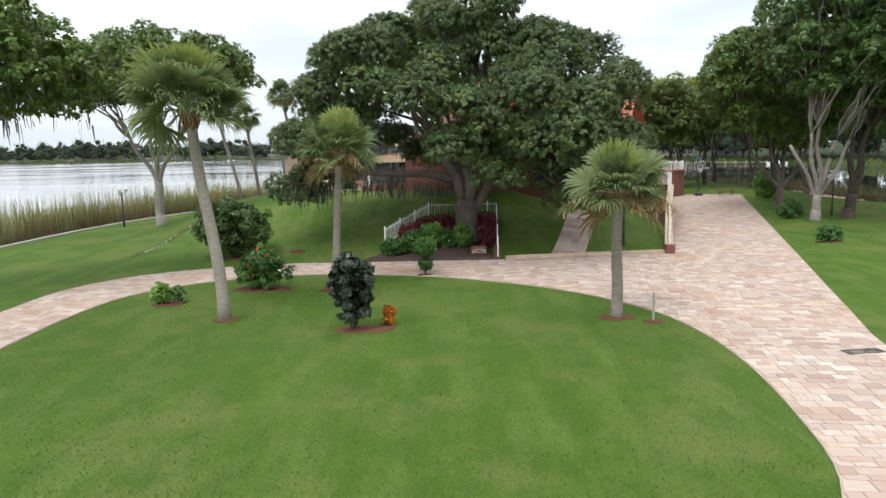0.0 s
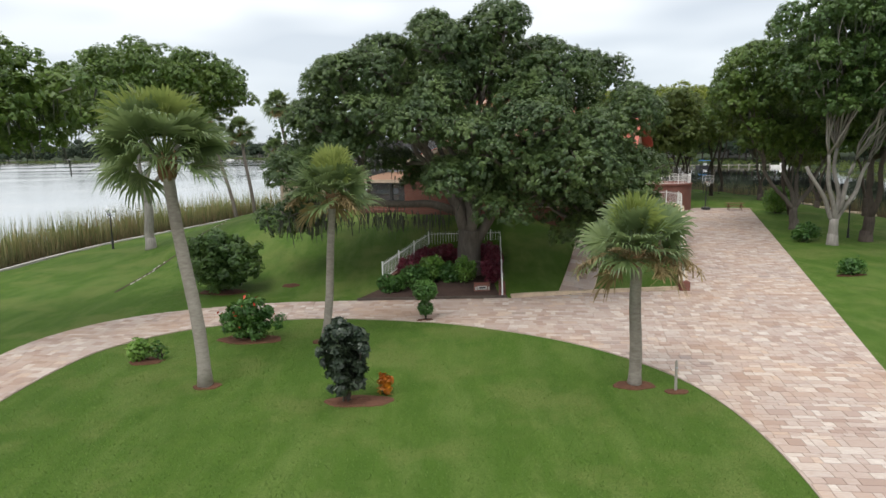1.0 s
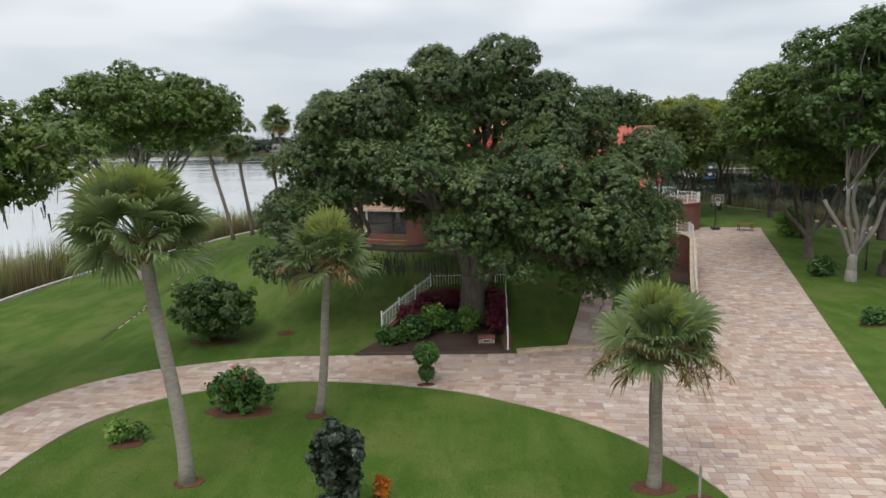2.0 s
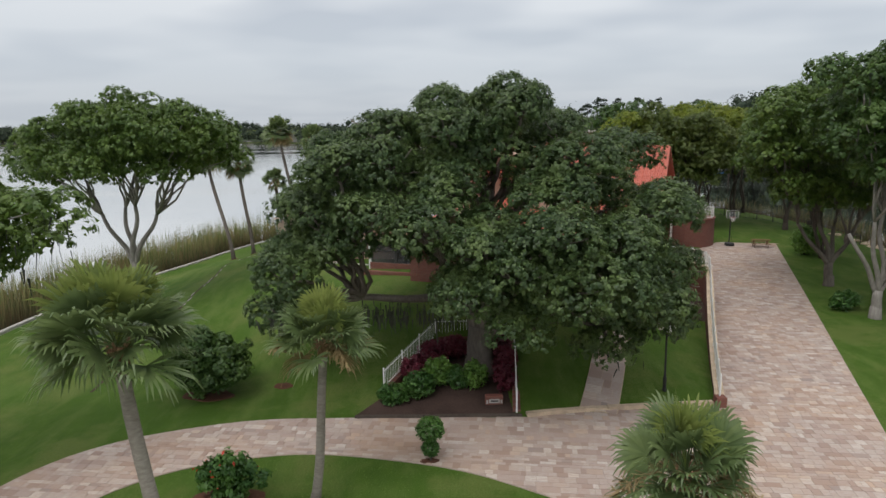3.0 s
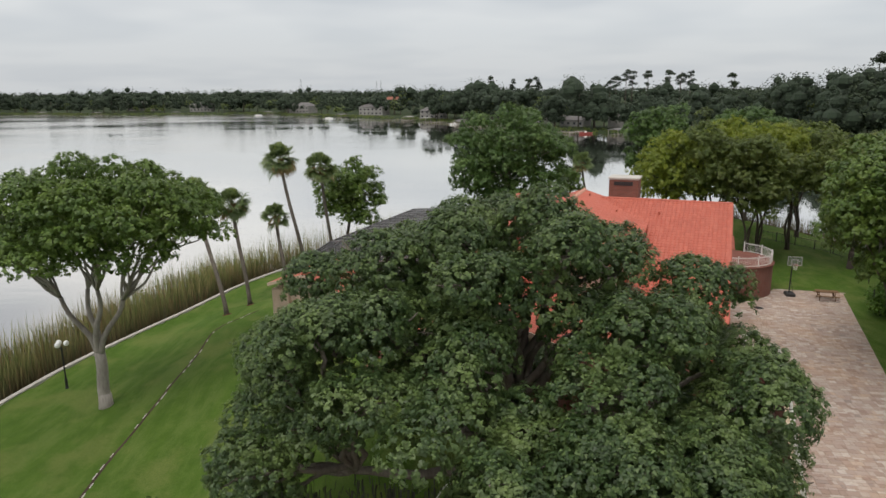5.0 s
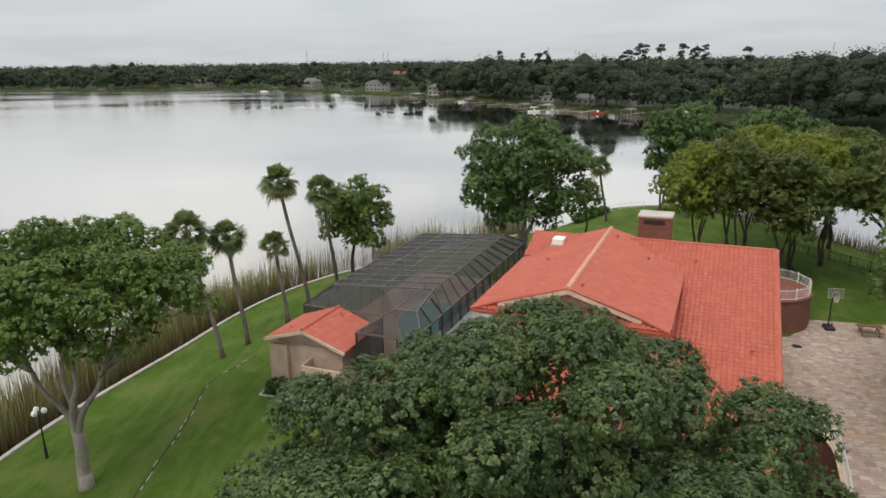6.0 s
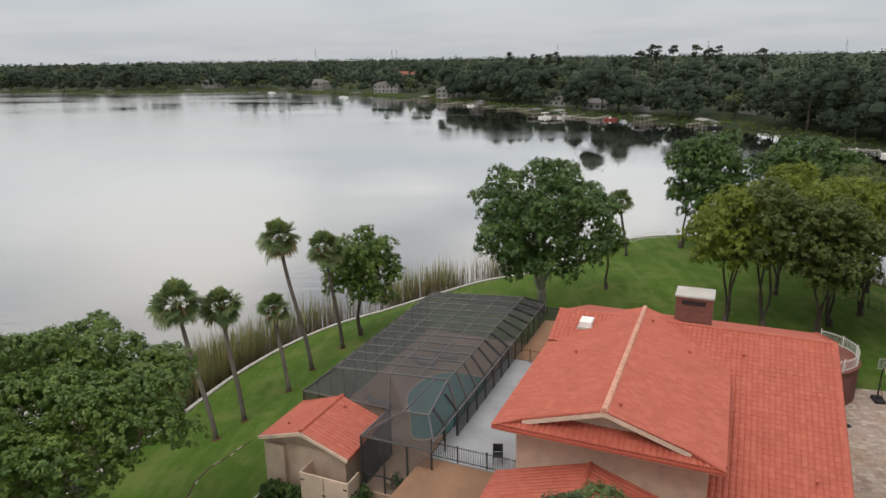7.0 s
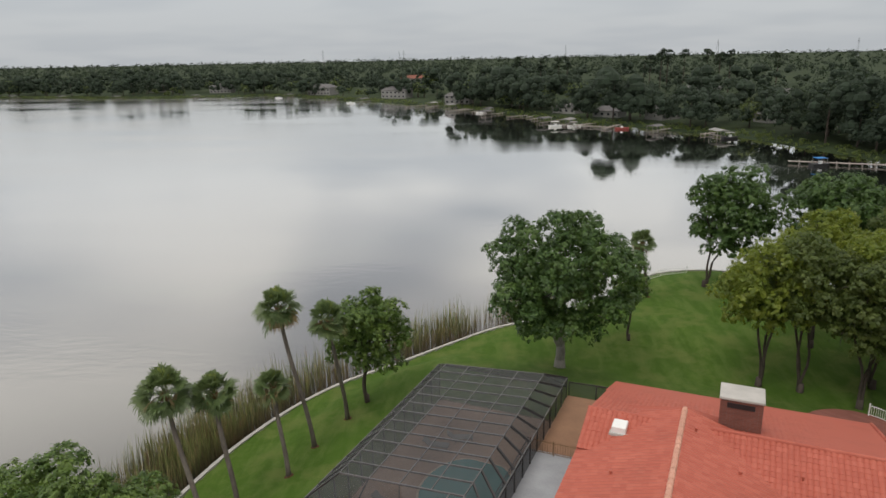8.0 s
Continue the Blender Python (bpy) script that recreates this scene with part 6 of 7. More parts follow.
shrub("magnolia_shrub", (-2.85, 20.15), "upright shrub with dark glossy purple-green leaves", 1.45, 1.3, 2.5, 0.13, "black_leaf", 130, 101, 0.30, sprays=3)
shrub("croton", (-1.75, 20.75), "small croton with orange and red leaves", 0.42, 0.42, 0.6, 0.10, "croton_leaf", 26, 102, 0.14)
shrub("oleander", (-7.6, 26.95), "leafy green shrub with a few red blossoms", 2.5, 1.3, 1.55, 0.10, "shrub_leaf", 170, 103, 0.36, flowers=2, sprays=5)
shrub("young_shrub", (-10.8, 24.4), "small bright green shrub in a mulch ring", 0.9, 0.6, 0.75, 0.10, "bright_leaf", 40, 104, 0.2)
shrub("young_shrub", (-10.15, 24.55), "small sparse green shrub in a mulch ring", 0.45, 0.4, 0.65, 0.09, "shrub_leaf", 14, 105, 0.2)
shrub("round_shrub", (-11.6, 36.2), "large rounded dark green shrub on the lawn", 3.9, 3.4, 3.3, 0.12, "dark_leaf", 640, 106, 0.66, sprays=8)
shrub("drive_shrub", (21.85, 37.05), "low sparse shrub beside the drive", 1.7, 1.0, 0.85, 0.11, "shrub_leaf", 34, 107, 0.28)
shrub("drive_shrub", (26.0, 49.6), "low spreading shrub under the trees", 2.2, 1.4, 1.2, 0.12, "shrub_leaf", 80, 108, 0.36)
shrub("drive_shrub", (33.4, 68.8), "open rounded shrub at the end of the drive", 3.0, 2.6, 2.6, 0.15, "bright_leaf", 70, 109, 0.5, stems=12)
# topiary of two clipped balls on one stem
top_ = thing("topiary", (-0.79, 29.42, ground_at(-0.79, 29.42)), "clipped two-ball topiary bush on a short stem", "topiary")
part("stem", Geo().tube([(0, 0, -0.05), (0.02, 0, 0.5), (0, 0, 1.3)], [0.05, 0.04, 0.03], 6), "bark_dark", top_)
part("lower_ball", quads_mesh("lower_ball", leaf_cloud([(0, 0, 0.55)], [0.33], [900], 0.065, 0.95, seed=5, low=-1, hollow=0.7)), "shrub_leaf", top_)
part("upper_ball", quads_mesh("upper_ball", leaf_cloud([(0, 0, 1.32)], [0.5], [2200], 0.065, 0.9, seed=6, low=-1, hollow=0.75)), "shrub_leaf", top_)
# planting bed under the oak
bed = thing("planting_bed", (0, 0, 0), "dark mulched planting bed under the oak", "planting bed", kind="structure")
part("mulch", Geo().prism([(x, y) for x, y in BED], -0.2, lambda x, y: 0.09 + 0.10 * (y - 33.3)), "soil", bed)
part("edging", Geo().prism([(-4.2, 33.2), (3.05, 33.28), (3.05, 33.4), (-4.2, 33.34)], -0.1, 0.16), "bark_dark", bed, "dark timber edging")
for k, (x, y, w, h, mat, nm, lab) in enumerate((
        (-1.9, 36.6, 1.3, 1.1, "red_leaf", "maroon_shrub", "maroon-leaved shrub in the planting bed"), (-0.9, 38.6, 1.6, 1.2, "red_leaf", "maroon_shrub", "maroon-leaved shrub in the planting bed"),
        (0.2, 39.2, 1.6, 1.1, "red_leaf", "maroon_shrub", "maroon-leaved shrub in the planting bed"), (2.5, 38.8, 1.3, 1.3, "red_leaf", "maroon_shrub", "maroon-leaved shrub in the planting bed"),
        (2.6, 37.0, 1.2, 1.5, "red_leaf", "maroon_shrub", "maroon-leaved shrub in the planting bed"), (2.5, 35.6, 1.0, 1.2, "red_leaf", "maroon_shrub", "maroon-leaved shrub in the planting bed"),
        (-0.6, 36.2, 1.5, 1.3, "bright_leaf", "bed_shrub", "rounded light green shrub in the planting bed"), (1.15, 35.9, 1.2, 1.35, "bright_leaf", "bed_shrub", "rounded light green shrub in the planting bed"),
        (-1.5, 35.2, 1.6, 1.1, "shrub_leaf", "bed_shrub", "dark green shrub in the planting bed"), (-2.6, 34.6, 1.5, 0.8, "shrub_leaf", "bed_shrub", "low dark green shrub in the planting bed"),
        (0.3, 36.0, 1.1, 1.0, "shrub_leaf", "bed_shrub", "dark green shrub in the planting bed"), (-1.2, 37.4, 1.4, 1.1, "red_leaf", "maroon_shrub", "maroon-leaved shrub in the planting bed"))):
    shrub(nm, (x, y), lab, w, w * 0.9, h, 0.10, mat, 75, 120 + k, 0.28, group="shrubs in the planting bed")
for k in range(7):
    u, v = -18.2 + 0.5 * (k % 5), -0.5 - 0.45 * (k // 5)
    shrub("bromeliad", hw(u, v), "spiky grey-green plant beside the pool house", 0.75, 0.65, 0.8, 0.16, "dark_leaf", 16, 140 + k, 0.2, stems=2, group="plants beside the pool house")
for k, (u, v) in enumerate(((-13.0, -0.3), (-12.6, 0.2), (-12.4, -0.8), (-11.2, 1.6))):
    shrub("terrace_plant", hw(u, v), "dark green foliage beside the screen cage", 0.8, 0.7, 1.3, 0.13, "dark_leaf", 30, 150 + k, 0.34, group="plants beside the screen cage")


railing("bank_fence", [gp(35.0, 98.0), gp(39.5, 91.0), gp(42.0, 84.0), gp(42.6, 76.0)], 1.15, "black metal fence along the bank of the cove", "black", 0.6, 2.4, finial=False)
# low hedge and white railing at the point of the lawn
for k in range(5):
    hx, hy = 12.6 + 1.15 * k, 112.6 + 1.45 * k
    shrub("point_hedge", (hx, hy), "low clipped green hedge bush at the lake edge", 1.9, 1.3, 1.1, 0.16, "shrub_leaf", 40, 170 + k, 0.3, stems=3, group="hedge at the point")
railing("point_railing", [gp(18.4, 119.9, 0.0), gp(20.6, 121.6, 0.0), gp(24.0, 122.8, 0.0)], 1.0, "white picket railing at the point of the lawn", gap=0.3)


# ---------------------------------------------------------------- reeds
def build_reeds():
    r = np.random.default_rng(12)
    line = SEAWALL[(SEAWALL[:, 1] > 36) & (SEAWALL[:, 1] < 109)]
    n = 46000
    k = r.integers(0, len(line) - 1, n)
    t = r.random(n)[:, None]
    p = line[k] * (1 - t) + line[k + 1] * t
    d = line[k + 1] - line[k]
    d /= np.linalg.norm(d, axis=1)[:, None]
    out = np.stack([-d[:, 1], d[:, 0]], -1)
    y = p[:, 1]
    # clumped stands, sparse past the trees at the bend
    field = 0.5 + 0.5 * np.sin(y * 0.9) * np.sin(y * 0.31 + 1.0)
    wide = np.where(y < 50, 5.0, np.where(y < 84, 5.6, 5.0))
    off = 0.75 + wide * r.random(n) ** 1.3
    keep = (r.random(n) < np.where(y > 84, 0.22 * field + 0.05, np.where(y < 47, 0.16 + 0.34 * field, 0.22 + 0.55 * field))) & ~((y > 90) & (y < 94.5) & (r.random(n) < 0.6))
    p, out, off, y = p[keep], out[keep], off[keep], y[keep]
    n = len(p)
    q = p + out * off[:, None] + r.normal(size=(n, 2)) * 0.15
    tall = np.where(r.random(n) < 0.22, r.uniform(2.8, 4.3, n), r.uniform(1.4, 3.1, n)) * np.where(y > 84, 1.15, 1.0) * (1.05 - 0.10 * off / 4)
    lean = r.normal(size=(n, 2)) * 0.22
    a = r.uniform(0, 6.3, n)
    w = np.stack([np.cos(a), np.sin(a)], -1) * r.uniform(0.014, 0.032, n)[:, None]
    z0 = np.full(n, LAKE_Z - 0.2)
    def pt(xy, z):
        return np.concatenate([xy, z[:, None]], 1)
    mid = q + lean * 0.35
    tip = q + lean
    lower = np.stack([pt(q - w, z0), pt(q + w, z0), pt(mid + w * 0.8, z0 + tall * 0.6), pt(mid - w * 0.8, z0 + tall * 0.6)], 1)
    upper = np.stack([pt(mid - w * 0.8, z0 + tall * 0.6), pt(mid + w * 0.8, z0 + tall * 0.6), pt(tip + w * 0.1, z0 + tall), pt(tip - w * 0.1, z0 + tall)], 1)
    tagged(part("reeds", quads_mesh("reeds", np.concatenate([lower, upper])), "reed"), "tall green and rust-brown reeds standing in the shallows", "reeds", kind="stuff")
    # the cove's own bank
    line = COVE[:-4]
    n = 7000
    k = r.integers(0, len(line) - 1, n)
    t = r.random(n)[:, None]
    q = line[k] * (1 - t) + line[k + 1] * t + r.normal(size=(n, 2)) * 1.2
    tall, lean, a = r.uniform(1.0, 2.4, n), r.normal(size=(n, 2)) * 0.2, r.uniform(0, 6.3, n)
    w = np.stack([np.cos(a), np.sin(a)], -1) * 0.03
    z0 = np.full(n, LAKE_Z - 0.2)
    tip = q + lean
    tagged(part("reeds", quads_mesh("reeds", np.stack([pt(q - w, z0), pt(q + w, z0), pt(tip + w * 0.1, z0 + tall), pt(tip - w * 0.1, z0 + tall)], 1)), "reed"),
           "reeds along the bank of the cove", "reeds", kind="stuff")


build_reeds()


def build_grass():
    """Loose blades over the lawn island, thick where the grass is seen from nearest."""
    r = np.random.default_rng(77)
    n = 64000
    x, y = r.uniform(-13.5, 8, n), 6.5 + 23.5 * r.random(n) ** 1.5
    ok = inside(x, y, ROAD_IN)
    x, y = x[ok], y[ok]
    n = len(x)
    a, t = r.uniform(0, 6.3, n), r.uniform(0.03, 0.065, n)
    w = np.stack([np.cos(a), np.sin(a), 0 * a], -1) * r.uniform(0.006, 0.014, n)[:, None]
    p = np.stack([x, y, np.full(n, -0.005)], -1)
    tip = p + np.concatenate([r.normal(size=(n, 2)) * 0.035, t[:, None]], 1)
    tagged(part("grass", quads_mesh("grass", np.stack([p - w, p + w, tip + w * 0.3, tip - w * 0.3], 1)), "grass"), "short mown grass blades on the lawn island", "grass", kind="stuff")


build_grass()


# ---------------------------------------------------------------- garden things
def lamp_post(at, label, tall=3.0):
    ob = thing("lamp_post", at, label, "lamp post", "garden lamp posts")
    part("pole", Geo().lathe([(0.11, -0.1), (0.11, 0.05), (0.085, 0.1), (0.085, 0.62), (0.06, 0.68), (0.05, 0.74), (0.045, tall - 0.25), (0.06, tall - 0.22), (0.02, tall - 0.15)], 10), "black", ob, "black fluted pole")
    for k in range(3):
        a = 2 * math.pi * k / 3 + 0.4
        d = Vector((math.cos(a), math.sin(a), 0))
        arm = part("arm", Geo().tube([Vector((0, 0, tall - 0.32)), d * 0.16 + Vector((0, 0, tall - 0.4)), d * 0.3 + Vector((0, 0, tall - 0.3)), d * 0.3 + Vector((0, 0, tall - 0.16))], 0.02, 6), "black", ob)
        part("globe", Geo().lathe([(0.05, 0), (0.13, 0.05), (0.17, 0.15), (0.16, 0.23), (0.1, 0.32), (0.02, 0.35)], 12, (d.x * 0.3, d.y * 0.3, tall - 0.16)), "globe", arm, "white glass globe", smooth=True)
    return ob


lamp_post(gz(-25.8, 53.45), "black lamp post with three white globes by the lake")
lamp_post(gz(9.8, 35.35), "black lamp post with three white globes under the oak")
lamp_post(gz(30.3, 51.6), "black lamp post with three white globes near the cove")

post = thing("garden_post", gz(6.87, 20.5), "weathered grey wooden post in the lawn", "post")
part("shaft", Geo().tube([(0, 0, -0.1), (0, 0, 0.92), (0, 0, 0.99)], [0.045, 0.042, 0.02], 8), "grey_wood", post)
part("band", Geo().tube([(0, 0, 0.74), (0, 0, 0.78)], 0.048, 8), "steel", post, "metal band")


def basketball_hoop(at):
    ob = thing("basketball_hoop", at, "portable basketball hoop with a clear backboard and black base", "basketball hoop", turn=172)
    part("base", Geo().soft_box(-0.38, -0.55, 0.0, 0.38, 0.5, 0.28, 0.07), "black", ob)
    part("pole", Geo().tube([(0, -0.25, 0.2), (0, -0.15, 2.4), (0, 0.25, 3.05)], [0.06, 0.055, 0.05], 8), "black", ob)
    for s in (-0.2, 0.2):
        part("brace", Geo().tube([(s, 0.3, 0.25), (s * 0.2, -0.15, 1.3)], 0.02, 6), "black", ob)
    bb = part("backboard", Geo().soft_box(-0.56, 0.4, 2.9, 0.56, 0.44, 3.65, 0.02), "acrylic", ob, "clear backboard")
    g = Geo()
    for a, b in (((-0.58, 2.88), (0.58, 2.88)), ((0.58, 2.88), (0.58, 3.67)), ((0.58, 3.67), (-0.58, 3.67)), ((-0.58, 3.67), (-0.58, 2.88)), ((-0.25, 3.0), (0.25, 3.0)), ((0.25, 3.0), (0.25, 3.4)), ((0.25, 3.4), (-0.25, 3.4)), ((-0.25, 3.4), (-0.25, 3.0))):
        g.bar((a[0], 0.46, a[1]), (b[0], 0.46, b[1]), 0.03)
    part("board_frame", g, "concrete", bb, "pale border and target square")
    part("rim", Geo().tube([(0.23 * math.cos(t), 0.72 + 0.23 * math.sin(t), 3.0) for t in np.linspace(0, 6.3, 17)], 0.014, 5), "boat_red", ob, "red rim")
    n = Geo()
    for k in range(10):
        t = k * 0.628
        n.tube([(0.22 * math.cos(t), 0.72 + 0.22 * math.sin(t), 3.0), (0.13 * math.cos(t + 0.5), 0.72 + 0.13 * math.sin(t + 0.5), 2.58)], 0.007, 4)
        n.tube([(0.22 * math.cos(t), 0.72 + 0.22 * math.sin(t), 3.0), (0.13 * math.cos(t - 0.5), 0.72 + 0.13 * math.sin(t - 0.5), 2.58)], 0.007, 4)
    part("net", n, "white", ob, "white net")


basketball_hoop((28.35, 74.3, 0.05))


def picnic_table(at, turn):
    ob = thing("picnic_table", at, "brown weathered wooden picnic table with fixed benches", "picnic table", turn=turn)
    for k in range(5):
        part("table_board", Geo().soft_box(-0.9, -0.36 + 0.145 * k, 0.72, 0.9, -0.23 + 0.145 * k, 0.76, 0.008), "boot", ob)
    for s in (-1, 1):
        for k in range(2):
            y = s * 0.72 + (k - 0.5) * 0.15
            part("bench_board", Geo().soft_box(-0.9, y - 0.065, 0.42, 0.9, y + 0.065, 0.46, 0.008), "boot", ob)
        part("crossbar", Geo().bar((s * 0.62, -0.8, 0.38), (s * 0.62, 0.8, 0.38), 0.05, 0.09), "boot", ob)
        for q in (-1, 1):
            part("leg", Geo().bar((s * 0.62, q * 0.22, 0.72), (s * 0.62, q * 0.6, 0.0), 0.05, 0.09), "boot", ob)


picnic_table((31.0, 73.2, 0.05), -15)
grate = thing("drain_grate", (11.45, 16.8, 0.045), "dark slotted drain grate in the paving", "drain grate", turn=8)
part("frame_bars", Geo().box(-0.55, -0.2, -0.03, 0.55, -0.16, 0.012).box(-0.55, 0.16, -0.03, 0.55, 0.2, 0.012).box(-0.55, -0.2, -0.03, -0.5, 0.2, 0.012).box(0.5, -0.2, -0.03, 0.55, 0.2, 0.012), "bronze", grate)
for k in range(14):
    part("bar", Geo().box(-0.49 + 0.072 * k, -0.16, -0.03, -0.455 + 0.072 * k, 0.16, 0.01), "bronze", grate)
part("sump", Geo().box(-0.5, -0.16, -0.04, 0.5, 0.16, -0.02), "black", grate)
cover = thing("manhole_cover", (24.2, 70.6, 0.045), "dark round drain cover in the paving", "drain cover")
part("lid", Geo().lathe([(0.38, -0.03), (0.38, 0.008), (0.33, 0.012), (0.02, 0.012)], 18), "black", cover)
# brick marker with a plain plate in the bed
marker = thing("brick_marker", (1.9, 34.4, 0.15), "low brick marker with a pale plate of plain bars", "marker", turn=4)
part("plinth", Geo().soft_box(-0.4, -0.15, -0.1, 0.4, 0.15, 0.44, 0.03), "brick", marker)
plate = part("plate", Geo().soft_box(-0.24, -0.175, 0.12, 0.24, -0.145, 0.3, 0.01), "concrete", marker)
part("plain_bar", Geo().box(-0.16, -0.185, 0.18, 0.16, -0.176, 0.25), "black", plate)
for s in (-0.36, 0.28):
    part("corner_stone", Geo().soft_box(s, -0.18, 0.1, s + 0.08, -0.14, 0.26, 0.01), "concrete", marker)
# stone edging of the drain line across the lawn
swale = thing("drain_line", (0, 0, 0), "narrow dark drain line edged with pale stones across the lawn", "drain", kind="structure")
sl = spline([(-17.5, 36.5), (-17.9, 40.4), (-18.3, 44.5), (-18.1, 47.7), (-17.9, 51.5), (-18.0, 54.9), (-18.7, 60.0), (-17.8, 61.9), (-16.7, 64.1)], 0.8)
for k in range(len(sl) - 1):
    a, b = sl[k], sl[k + 1]
    m = a + (b - a) * rng.uniform(0.2, 0.7)
    part("groove", ribbon(np.array([a, (a + b) / 2, b]), 0.13, over(0.012), 0.1), "soil", swale)
    if rng.random() < 0.75:
        side = np.array([0.09, 0.0]) * rng.choice([-1, 1])
        part("edge_stone", ribbon(np.array([m + side, (m + b) / 2 + side, b - (b - a) * 0.08 + side]), 0.055, over(0.03), 0.1), "concrete", swale)
# flat stones at the cove bank
for k in range(16):
    a = rng.random(4)
    x, y = 43.2 + 2.2 * a[0], 70 + 14 * a[1]
    st = thing("bank_stone", gz(x, y), "pale flat stone on the bank of the cove", "stone", "stones on the bank")
    part("stone", Geo().lathe([(0.35 + 0.2 * a[2], -0.1), (0.4 + 0.2 * a[2], 0.05), (0.3 + 0.2 * a[2], 0.16), (0.05, 0.2)], 7), "limestone", st)

# ---------------------------------------------------------------- far shore: woods, houses, docks, boats
def tree_blobs(px, py, pz, tall, wide, per, leaf, seed):
    """Crowns of many far trees at once: uneven masses with loose leaves over them."""
    r = np.random.default_rng(seed)
    n = len(px)
    k = 9 if per > 150 else 4
    a, q = r.uniform(0, 6.3, n * k), 0.84 * r.random(n * k)
    out = np.repeat(wide, k) * 0.42 * np.sqrt(1 - q**2) * r.uniform(0.4, 1.0, n * k)
    cx, cy = np.repeat(px, k) + out * np.cos(a), np.repeat(py, k) + out * np.sin(a)
    cz = np.repeat(pz, k) + np.repeat(tall, k) * (0.36 + 0.48 * q)
    rad = np.repeat(wide, k) * r.uniform(0.17, 0.30, n * k)
    c = np.stack([cx, cy, cz], -1)
    loose = leaf_cloud(c, rad, [max(1, per // k)] * (n * k), leaf * 1.3, 0.8, 0.25, seed, 1.2, -0.6, 0.62, jitter=0.32)
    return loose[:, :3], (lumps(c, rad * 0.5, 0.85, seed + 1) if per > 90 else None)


def stand(leaves, mat, label):
    """One stretch of far woods: loose leaves over solid cores, the crowns' shade put into their colour."""
    loose, core = leaves
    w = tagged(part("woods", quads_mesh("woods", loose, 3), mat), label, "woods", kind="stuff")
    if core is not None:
        part("inner_leaves", quads_mesh("inner_leaves", core), "shade_core", w, kind="stuff")


def in_woods(n, seed, near, far):
    """Random places behind the far shore, by distance from the water."""
    r = np.random.default_rng(seed)
    xs, ys = [], []
    while len(xs) < n:
        k = r.integers(8, len(FAR_SHORE) - 1, 4000)
        d = r.uniform(near, far, 4000)
        a = r.uniform(0.15, 2.6, 4000)
        x, y = FAR_SHORE[k, 0] + d * np.cos(a), FAR_SHORE[k, 1] + d * np.sin(a)
        dist = from_line(x, y, FAR_SHORE)
        ok = (dist >= near) & (dist <= far) & ~inside(x, y, LAKE) & (y > 30) & (np.abs(x) < 0.8 * y + 300)
        xs += list(x[ok])
        ys += list(y[ok])
    return np.array(xs[:n]), np.array(ys[:n])


HOMES = []


